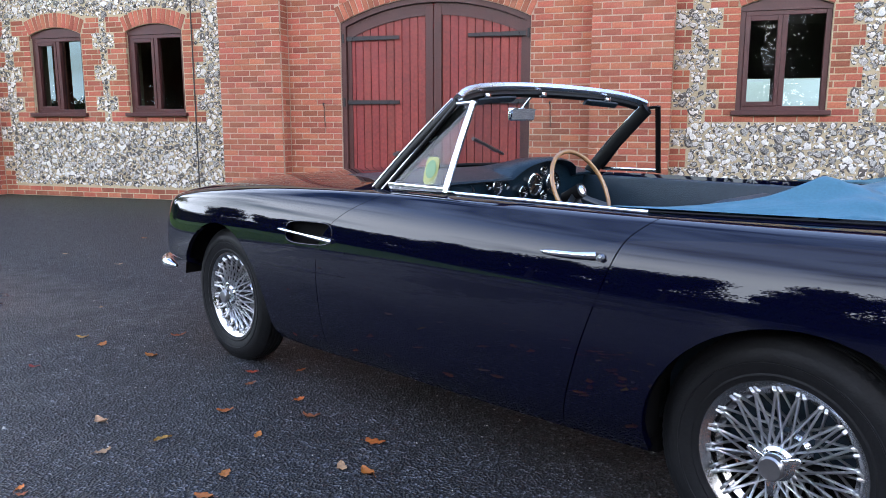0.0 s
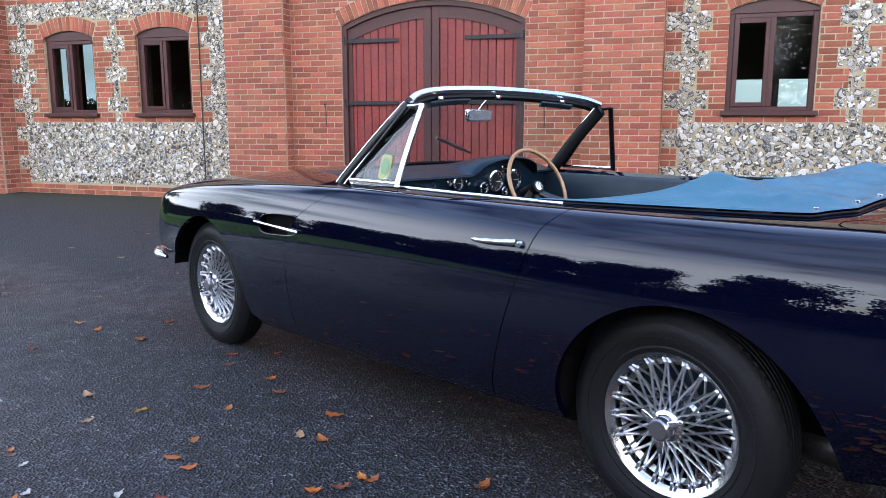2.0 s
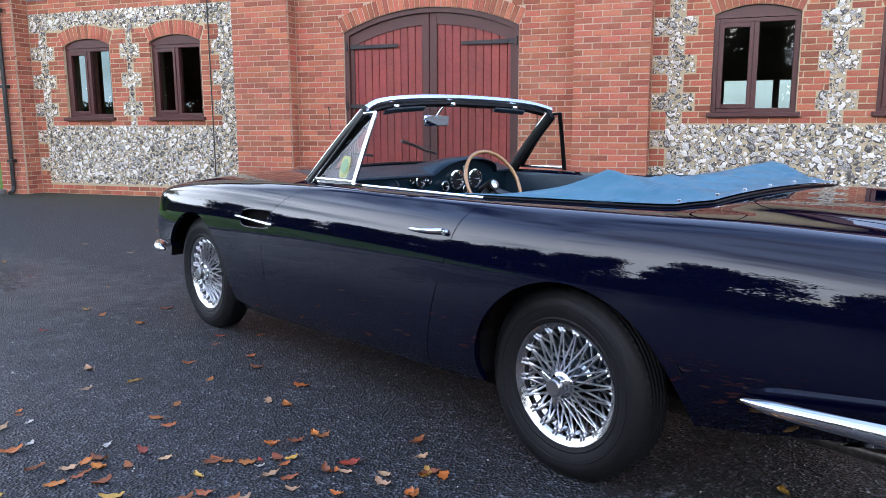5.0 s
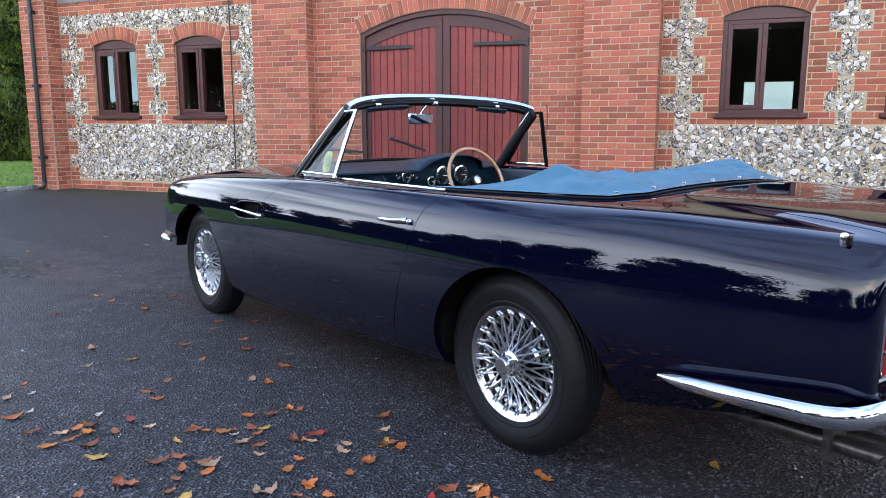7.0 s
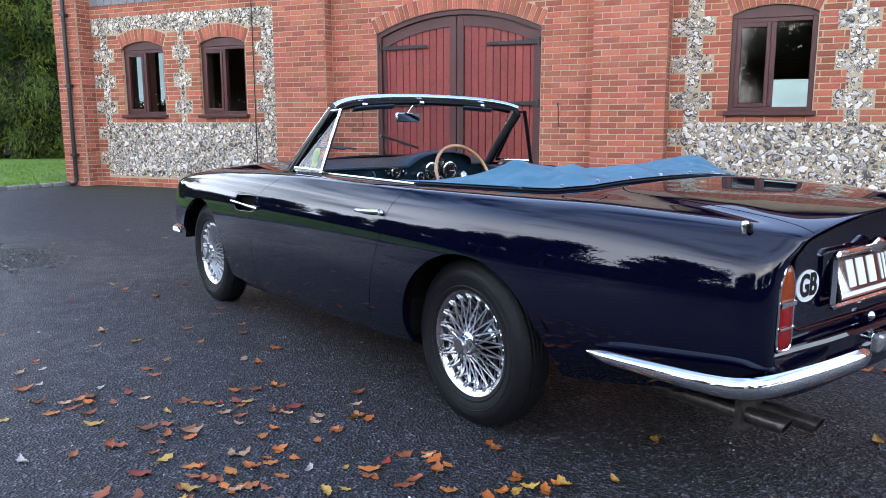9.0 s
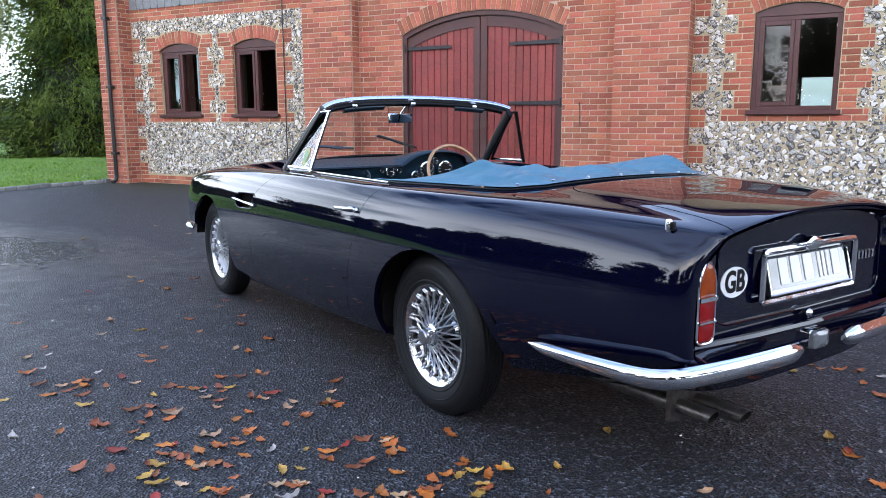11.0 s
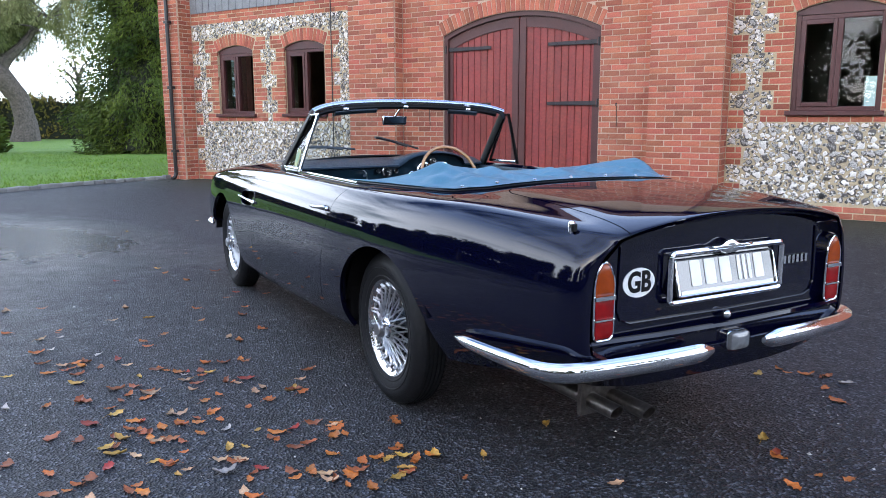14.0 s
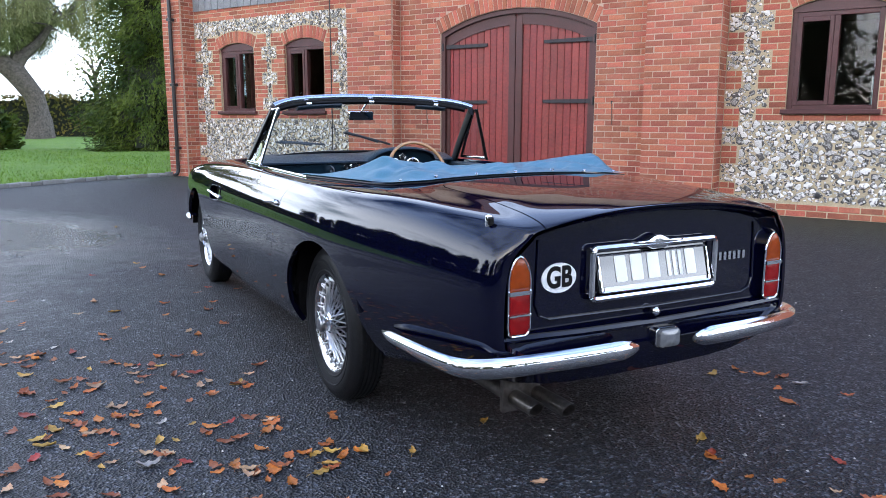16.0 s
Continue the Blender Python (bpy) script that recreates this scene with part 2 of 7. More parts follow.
# ---- ground, yard and lawn ----
def ground_mat():
    m = mat("wet_asphalt", (0.030, 0.031, 0.034), 0.5, spec=0.44)
    n, l = m.node_tree.nodes, m.node_tree.links
    b = n["Principled BSDF"]
    co = n.new("ShaderNodeTexCoord")
    vor, big, mid, grit = n.new("ShaderNodeTexVoronoi"), n.new("ShaderNodeTexNoise"), n.new("ShaderNodeTexNoise"), n.new("ShaderNodeTexNoise")
    vor.inputs["Scale"].default_value = 100
    big.inputs["Scale"].default_value, big.inputs["Detail"].default_value = 0.45, 4
    mid.inputs["Scale"].default_value, mid.inputs["Detail"].default_value, mid.inputs["Roughness"].default_value = 5.5, 9, 0.68
    grit.inputs["Scale"].default_value, grit.inputs["Detail"].default_value = 160, 2
    for t in (vor, big, mid, grit):
        l.new(co.outputs["Object"], t.inputs["Vector"])
    # chippings of several greys
    ramp = n.new("ShaderNodeValToRGB")
    ramp.color_ramp.elements[0].color, ramp.color_ramp.elements[1].color = (0.0040, 0.0043, 0.0053, 1), (0.10, 0.105, 0.12, 1)
    e = ramp.color_ramp.elements.new(0.75)
    e.color = (0.0085, 0.0094, 0.0115, 1)
    sep = n.new("ShaderNodeSeparateColor")
    l.new(vor.outputs["Color"], sep.inputs[0])
    l.new(sep.outputs[0], ramp.inputs["Fac"])
    # worn, paler areas
    mx = n.new("ShaderNodeMix")
    mx.data_type, mx.blend_type = "RGBA", "MULTIPLY"
    mx.inputs[0].default_value = 1.0
    wr = n.new("ShaderNodeMapRange")
    wr.inputs[1].default_value, wr.inputs[2].default_value, wr.inputs[3].default_value, wr.inputs[4].default_value = 0.3, 0.7, 0.45, 1.75
    l.new(mid.outputs["Fac"], wr.inputs[0])
    l.new(ramp.outputs["Color"], mx.inputs[6])
    l.new(wr.outputs[0], mx.inputs[7])
    # moss along the foot of the building
    sx, mo, mm, mo2 = n.new("ShaderNodeSeparateXYZ"), n.new("ShaderNodeMapRange"), n.new("ShaderNodeMix"), n.new("ShaderNodeMath")
    l.new(co.outputs["Object"], sx.inputs[0])
    mo.inputs[1].default_value, mo.inputs[2].default_value, mo.inputs[4].default_value = 7.2, 9.0, 1.5
    l.new(sx.outputs["Y"], mo.inputs[0])
    mo2.operation = "MULTIPLY"
    mo2.use_clamp = True
    l.new(mo.outputs[0], mo2.inputs[0])
    l.new(mid.outputs["Fac"], mo2.inputs[1])
    mm.data_type = "RGBA"
    mm.inputs[7].default_value = (0.028, 0.036, 0.014, 1)
    l.new(mo2.outputs[0], mm.inputs[0])
    l.new(mx.outputs[2], mm.inputs[6])
    l.new(mm.outputs[2], b.inputs["Base Color"])
    # damp patches shine
    ad = n.new("ShaderNodeMath")
    ad.operation = "MULTIPLY_ADD"
    ad.inputs[1].default_value, ad.inputs[2].default_value = 0.55, -0.10
    l.new(mid.outputs["Fac"], ad.inputs[0])
    su = n.new("ShaderNodeMath")
    l.new(ad.outputs[0], su.inputs[0])
    l.new(big.outputs["Fac"], su.inputs[1])
    rr = n.new("ShaderNodeMapRange")
    rr.inputs[1].default_value, rr.inputs[2].default_value, rr.inputs[3].default_value, rr.inputs[4].default_value = 0.70, 1.25, 0.57, 0.20
    wet, ws = n.new("ShaderNodeMapRange"), n.new("ShaderNodeMath")
    wet.inputs[1].default_value, wet.inputs[2].default_value, wet.inputs[4].default_value = -1.6, -4.4, 0.46
    l.new(sx.outputs["X"], wet.inputs[0])
    l.new(su.outputs[0], ws.inputs[0])
    # drier towards the building
    dry, wd = n.new("ShaderNodeMapRange"), n.new("ShaderNodeMath")
    dry.inputs[1].default_value, dry.inputs[2].default_value, dry.inputs[3].default_value, dry.inputs[4].default_value = 3.7, 5.2, 0.0, -0.60
    l.new(sx.outputs["Y"], dry.inputs[0])
    l.new(wet.outputs[0], wd.inputs[0])
    l.new(dry.outputs[0], wd.inputs[1])
    l.new(wd.outputs[0], ws.inputs[1])
    l.new(ws.outputs[0], rr.inputs[0])
    l.new(rr.outputs[0], b.inputs["Roughness"])
    bp = n.new("ShaderNodeBump")
    bp.inputs["Strength"].default_value, bp.inputs["Distance"].default_value = 1.0, 0.012
    l.new(vor.outputs["Distance"], bp.inputs["Height"])
    l.new(bp.outputs["Normal"], b.inputs["Normal"])
    return m


ASPHALT = ground_mat()
LAWN = mat("lawn_grass", (0.095, 0.200, 0.014), 0.9, col2=(0.150, 0.250, 0.026), scale=0.9, amount=0.8, fine=0.35, fine_scale=40, bump=0.8, bump_scale=70, bump_dist=0.03)
FIELD = mat("far_field", (0.045, 0.070, 0.02), 0.95, col2=(0.06, 0.075, 0.025), scale=0.1)
ground = mesh_ob("ground", [(-900, -900, -0.06), (900, -900, -0.06), (900, 900, -0.06), (-900, 900, -0.06)], [(0, 1, 2, 3)], FIELD)
tagged(ground, "rough green grassland reaching to the horizon", "ground", kind="structure")
yard = mesh_ob("pavement", [(-30, -40, 0), (40, -40, 0), (40, 9.5, 0), (-10.55, 9.5, 0), (-10.72, 7.3, 0), (-10.45, 5.7, 0), (-10.5, -3.9, 0), (-30, -4.0, 0)], [(0, 1, 2, 3, 4, 5, 6, 7)], ASPHALT)
tagged(yard, "dark damp asphalt yard with mossy edge", "yard", kind="structure")


def lawn_sheet():
    bm = bmesh.new()
    nx, ny = 60, 60
    grid = []
    for j in range(ny + 1):
        y = -4 + 54 * j / ny
        edge = -10.62
        row = []
        for i in range(nx + 1):
            x = edge - 60 * (i / nx) ** 1.5
            row.append(bm.verts.new((x, y, 0.03 + 0.05 * noise.noise(Vector((x * 0.4, y * 0.4, 0))) * min(1, i / 4))))
        grid.append(row)
    for j in range(ny):
        for i in range(nx):
            bm.faces.new((grid[j][i], grid[j + 1][i], grid[j + 1][i + 1], grid[j][i + 1]))
    ob = part("lawn", bm, LAWN, None, smooth=True)
    return tagged(ob, "short mown green lawn beside the yard", "lawn", kind="structure")


lawn = lawn_sheet()

# ---- building: plan ----
Y_PIER, Y_DOOR, Y_PANEL, COURSE, BRICK_L = 9.08, 9.30, 9.40, 0.0745, 0.225
PIER_L, PIER_R, PIER_END, PIER_FAR = (-5.923, -5.01), (-1.036, -0.126), (-10.60, -10.06), (4.55, 5.45)
DOOR_C, DOOR_HW, DOOR_SPRING, DOOR_R, DOOR_RO = -3.018, 1.242, 2.37, 2.895, 3.105
DOOR_CZ = 2.65 - DOOR_R
WIN_HW, WIN_CROWN, WIN_R, WIN_RO, WIN_BOT = 0.47, 2.485, 1.15, 1.36, 1.20
WIN_CZ = WIN_CROWN - WIN_R
WIN_SPRING = WIN_CZ + math.sqrt(WIN_R ** 2 - WIN_HW ** 2)
WINS_L, WINS_R = (-8.905, -7.186), (1.04, 2.80)
WALL_TOP, FLINT_TOP, FLINT_BOT, BELT = 5.2, 2.92, 0.17, 1.12


def arch_slab(name, x0, x1, z0, z1, y0, y1, holes, material, label):
    """A wall with arched holes (centre, half width, bottom, radius, centre height), made of upright strips."""
    xs = {x0, x1}
    for c, hw, zb, r, cz in holes:
        xs |= {c - hw + 2 * hw * i / 16 for i in range(17)}
    xs = sorted(xs)
    verts, faces = [], []

    def prism(a, b, za0, zb0, za1, zb1):
        k = len(verts)
        verts.extend([(a, y0, za0), (b, y0, zb0), (b, y0, zb1), (a, y0, za1), (a, y1, za0), (b, y1, zb0), (b, y1, zb1), (a, y1, za1)])
        faces.extend([tuple(k + q for q in f) for f in ((0, 1, 2, 3), (5, 4, 7, 6), (0, 4, 5, 1), (3, 2, 6, 7), (0, 3, 7, 4), (1, 5, 6, 2))])
    for a, b in zip(xs, xs[1:]):
        mid = (a + b) / 2
        hole = next((h for h in holes if abs(mid - h[0]) < h[1]), None)
        if hole is None:
            prism(a, b, z0, z0, z1, z1)
        else:
            c, hw, zb, r, cz = hole
            if zb > z0 + 0.01:
                prism(a, b, z0, z0, zb, zb)
            prism(a, b, cz + math.sqrt(r * r - (a - c) ** 2), cz + math.sqrt(r * r - (b - c) ** 2), z1, z1)
    ob = mesh_ob(name, verts, faces, material)
    return tagged(ob, label, "wall", kind="structure")


REC = 0.005
wall_door = arch_slab("wall_door", PIER_L[1], PIER_R[0], 0, WALL_TOP, Y_DOOR + REC, Y_DOOR + 0.33, [(DOOR_C, DOOR_HW, 0.0, DOOR_R, DOOR_CZ)], MORTAR, "red brick wall round an arched double door")
HOLES_L = [(c, WIN_HW, WIN_BOT, WIN_R, WIN_CZ) for c in WINS_L]
HOLES_R = [(c, WIN_HW, WIN_BOT, WIN_R, WIN_CZ) for c in WINS_R]
wall_left = arch_slab("wall_west_bay", PIER_END[1], PIER_L[0], 0, WALL_TOP, Y_PANEL + REC, Y_PANEL + 0.33, HOLES_L, FLINT_MORTAR, "flint wall with brick window surrounds")
wall_right = arch_slab("wall_east_bay", PIER_R[1], PIER_FAR[0], 0, WALL_TOP, Y_PANEL + REC, Y_PANEL + 0.33, HOLES_R, FLINT_MORTAR, "flint wall with brick window surrounds")


def pier(name, a, b):
    bm = box_bm(a + REC, b - REC, Y_PIER + REC, Y_PANEL + 0.33, 0, WALL_TOP)
    return tagged(part(name, bm, MORTAR, None), "projecting red brick pier", "pier", kind="structure")


pier_l, pier_r, pier_end, pier_far = pier("pier_west", *PIER_L), pier("pier_east", *PIER_R), pier("pier_corner", *PIER_END), pier("pier_far", *PIER_FAR)
# the rest of the building, closing it behind the front
bm = bmesh.new()
for ya, yb, za, zb_ in ((Y_PANEL + 0.33, 10.1, 0, WALL_TOP), (10.1, 12.2, 0, 1.0), (10.1, 12.2, 2.7, WALL_TOP), (12.2, 17.0, 0, WALL_TOP), (11.1, 11.2, 1.0, 2.7)):
    box_bm(PIER_END[0] + REC, PIER_END[0] + 0.3, ya, yb, za, zb_, bm=bm)
tagged(part("wall_west", bm, BRICK, None), "plain red brick end wall", "wall", kind="structure")
bm = box_bm(PIER_FAR[1] - 0.3, PIER_FAR[1], Y_PANEL + 0.33, 17.0, 0, WALL_TOP)
tagged(part("wall_east", bm, BRICK, None), "plain red brick end wall", "wall", kind="structure")
bm = box_bm(PIER_FAR[1] + 0.004, 12.0, Y_PANEL, 17.0, 0, WALL_TOP)
tagged(part("wall_east_range", bm, BRICK, None), "plain red brick range beyond the last pier", "wall", kind="structure")
bm = box_bm(PIER_END[0], PIER_FAR[1], Y_PANEL + 0.33, 17.0, -0.05, 0.05)
tagged(part("floor", bm, DARK_IN, None), "dark indoor floor", "floor", kind="structure")
bm = box_bm(PIER_END[0] + 0.3, PIER_FAR[1] - 0.3, Y_PANEL + 0.34, 16.9, 3.0, 3.1)
tagged(part("ceiling", bm, DARK_IN, None), "dark indoor ceiling", "ceiling", kind="structure")


def back_wall():
    bm = bmesh.new()
    gaps = [(0.75, 2.75)]
    x = PIER_END[0] + 0.3
    for a, b in gaps:
        box_bm(x, a, 16.7, 17.0, 0.05, WALL_TOP, bm=bm)
        box_bm(a, b, 16.7, 17.0, 0.05, 0.95, bm=bm)
        box_bm(a, b, 16.7, 17.0, 1.97, WALL_TOP, bm=bm)
        box_bm((a + b) / 2 - 0.06, (a + b) / 2 + 0.06, 16.8, 16.9, 0.95, 1.97, bm=bm)
        x = b
    box_bm(x, PIER_FAR[1] - 0.3, 16.7, 17.0, 0.05, WALL_TOP, bm=bm)
    return tagged(part("wall_north", bm, DARK_IN, None), "dark back wall with window openings", "wall", kind="structure")


back_wall()
# the tint is added to hold down the bright sky seen through the back opening
FAR_SKY_DIM = glass_mat("far_sky_dimming_glass", (0.26, 0.31, 0.31), ior=1.5)
for k, (xa, xb) in enumerate(((0.75, 1.69), (1.81, 2.75))):
    pane = mesh_ob("window_%d" % (k + 11), [(xa, 16.84, 0.95), (xb, 16.84, 0.95), (xb, 16.84, 1.97), (xa, 16.84, 1.97)], [(0, 1, 2, 3)], FAR_SKY_DIM)
    tagged(pane, "pane in the far wall, tinted to dim the sky behind it", "window", kind="structure")
    pane.visible_shadow = False
# darker tint, added to cut the sky showing through the end wall
END_SKY_DIM = glass_mat("end_sky_dimming_glass", (0.15, 0.18, 0.19), ior=1.5)
for k, (ya, yb) in enumerate(((10.1, 11.1), (11.2, 12.2))):
    pane = mesh_ob("window_%d" % (k + 13), [(PIER_END[0] + 0.15, ya, 1.0), (PIER_END[0] + 0.15, yb, 1.0), (PIER_END[0] + 0.15, yb, 2.7), (PIER_END[0] + 0.15, ya, 2.7)], [(0, 1, 2, 3)], END_SKY_DIM)
    tagged(pane, "glazing in the end wall, tinted to dim the sky behind it", "window", kind="structure")
    pane.visible_shadow = False
TILE = mat("roof_tiles", (0.16, 0.07, 0.045), 0.85, col2=(0.09, 0.045, 0.035), scale=3, fine=0.3, fine_scale=20, bump=0.5)
roof = mesh_ob("roof", [(-10.9, 8.7, 5.1), (12.3, 8.7, 5.1), (12.3, 13.2, 8.6), (-10.9, 13.2, 8.6), (12.3, 17.6, 5.1), (-10.9, 17.6, 5.1),
                        (-10.9, 8.7, 5.0), (12.3, 8.7, 5.0), (12.3, 17.6, 5.0), (-10.9, 17.6, 5.0)],
               [(0, 1, 2, 3), (3, 2, 4, 5), (0, 6, 7, 1), (5, 4, 8, 9), (6, 9, 8, 7), (0, 3, 5, 9, 6), (1, 7, 8, 4, 2)], TILE)
tagged(roof, "brown tiled pitched roof", "roof", kind="structure")

# ---- the arched double door ----
def barn_door():
    """Two boarded leaves with iron straps in an arched frame."""
    y0 = Y_DOOR + 0.06
    door = tagged(new("door_1"), "closed arched double door of red-stained boards", "door", kind="structure")
    # arched frame
    vs, fs = [], []
    outl, inl = [], []
    fw = 0.065
    outl.append((DOOR_C - DOOR_HW, 0.0)), inl.append((DOOR_C - DOOR_HW + fw, 0.0))
    for k in range(33):
        x = DOOR_C - DOOR_HW + 2 * DOOR_HW * k / 32
        outl.append((x, DOOR_CZ + math.sqrt(DOOR_R ** 2 - (x - DOOR_C) ** 2)))
        xi = DOOR_C - DOOR_HW + fw + 2 * (DOOR_HW - fw) * k / 32
        inl.append((xi, DOOR_CZ + math.sqrt((DOOR_R - fw) ** 2 - (xi - DOOR_C) ** 2)))
    outl.append((DOOR_C + DOOR_HW, 0.0)), inl.append((DOOR_C + DOOR_HW - fw, 0.0))
    n = len(outl)
    for ring, yy in ((outl, y0 - 0.03), (inl, y0 - 0.03), (inl, y0 + 0.12), (outl, y0 + 0.12)):
        vs += [(x, yy, z) for x, z in ring]
    for a in range(4):
        b = (a + 1) % 4
        fs += [(a * n + i, a * n + i + 1, b * n + i + 1, b * n + i) for i in range(n - 1)]
    mesh_ob("door_frame", vs, fs, DOOR_BROWN, door, "dark brown arched door frame")
    # boards
    nb = 22
    x0, x1 = DOOR_C - DOOR_HW + fw, DOOR_C + DOOR_HW - fw
    w = (x1 - x0) / nb
    for k in range(nb):
        a, b = x0 + k * w + 0.003, x0 + (k + 1) * w - 0.003
        za, zb_ = (DOOR_CZ + math.sqrt((DOOR_R - fw) ** 2 - (q - DOOR_C) ** 2) for q in (a, b))
        ch = 0.006
        v = [(a, y0 + 0.036, 0.02), (a + ch, y0 + 0.03, 0.02), (b - ch, y0 + 0.03, 0.02), (b, y0 + 0.036, 0.02), (a, y0 + 0.036, za), (a + ch, y0 + 0.03, za), (b - ch, y0 + 0.03, zb_), (b, y0 + 0.036, zb_), (a, y0 + 0.07, 0.02), (b, y0 + 0.07, 0.02), (a, y0 + 0.07, za), (b, y0 + 0.07, zb_)]
        mesh_ob("board", v, [(0, 1, 5, 4), (1, 2, 6, 5), (2, 3, 7, 6), (0, 4, 10, 8), (3, 9, 11, 7), (8, 10, 11, 9)], DOOR_RED, door)
    # leaf frames: arched top rails, meeting stiles
    rw = 0.15
    for s in (-1, 1):
        vs, fs = [], []
        for k in range(17):
            x = DOOR_C + s * (0.02 + (DOOR_HW - fw - 0.02) * k / 16)
            zt = DOOR_CZ + math.sqrt((DOOR_R - fw - 0.004) ** 2 - (x - DOOR_C) ** 2)
            zl = DOOR_CZ + math.sqrt((DOOR_R - fw - rw) ** 2 - (x - DOOR_C) ** 2)
            vs += [(x, y0 + 0.01, zt), (x, y0 + 0.01, zl), (x, y0 + 0.032, zl), (x, y0 + 0.032, zt)]
        for k in range(16):
            fs += [(4 * k + j, 4 * k + (j + 1) % 4, 4 * k + 4 + (j + 1) % 4, 4 * k + 4 + j) for j in range(4)]
        fs += [(0, 1, 2, 3), (64, 65, 66, 67)]
        mesh_ob("top_rail", vs, fs, DOOR_BROWN, door, "dark brown curved top rail")
        bm = box_bm(min(DOOR_C + s * 0.006, DOOR_C + s * 0.105), max(DOOR_C + s * 0.006, DOOR_C + s * 0.105), y0 + 0.005, y0 + 0.032, 0.02, 2.555, 0.004)
        part("meeting_stile", bm, DOOR_BROWN, door, "dark brown meeting stile")
        bm = box_bm(min(DOOR_C + s * (DOOR_HW - fw - 0.003), DOOR_C + s * (DOOR_HW - fw - 0.06)), max(DOOR_C + s * (DOOR_HW - fw - 0.003), DOOR_C + s * (DOOR_HW - fw - 0.06)), y0 + 0.012, y0 + 0.032, 0.02, 2.26, 0.003)
        part("hanging_stile", bm, DOOR_BROWN, door)
        for zz in (2.178, 1.372, 0.45):
            xa, xb = DOOR_C + s * (DOOR_HW - 0.03), DOOR_C + s * (DOOR_HW - 0.79)
            bm = bmesh.new()
            box_bm(min(xa, xb), max(xa, xb), y0 - 0.012, y0 + 0.004, zz - 0.026, zz + 0.026, 0.003, bm)
            for v in bm.verts:
                t = abs(v.co.x - xa) / 0.76
                v.co.z = zz + (v.co.z - zz) * (1.1 - 0.25 * t)
            hg = part("strap_hinge", bm, IRON, door, "black iron strap hinge")
            v, f = tube_data([(xa, y0 - 0.038, zz - 0.055), (xa, y0 - 0.038, zz + 0.055)], 0.014, 10)
            mesh_ob("hinge_pin", v, f, IRON, hg, smooth=True)
            for q in (0.12, 0.35, 0.62):
                bm = bmesh.new()
                bmesh.ops.create_uvsphere(bm, u_segments=8, v_segments=5, radius=0.009, matrix=Matrix.Translation((xa - s * q, y0 - 0.012, zz)))
                part("stud", bm, IRON, hg, smooth=True)
    return door


barn_door()
# iron hook and stay on the wall beside the door
hook = mesh_ob("wall_hook", *tube_data([(-1.525, Y_DOOR + 0.02, 1.36), (-1.525, Y_DOOR - 0.03, 1.36), (-1.525, Y_DOOR - 0.03, 1.33)], 0.008, 8), IRON, label="rusty iron wall hook", smooth=True)
tagged(hook, category="hook")
hook = mesh_ob("wall_hook", *tube_data([(-4.51, Y_DOOR + 0.02, 1.36), (-4.51, Y_DOOR - 0.03, 1.36), (-4.51, Y_DOOR - 0.03, 1.33)], 0.008, 8), IRON, label="rusty iron wall hook", smooth=True)
tagged(hook, category="hook")
RUST = mat("rust_stain_iron", (0.10, 0.05, 0.035), 0.8)
for xx in (-1.525, -4.51):
    tagged(mesh_ob("door_stay", *tube_data([(xx, Y_DOOR - 0.008, 1.33), (xx + 0.01, Y_DOOR - 0.008, 1.06)], 0.006, 6), RUST, label="thin rusty iron door stay hanging on the brick wall"), category="stay")


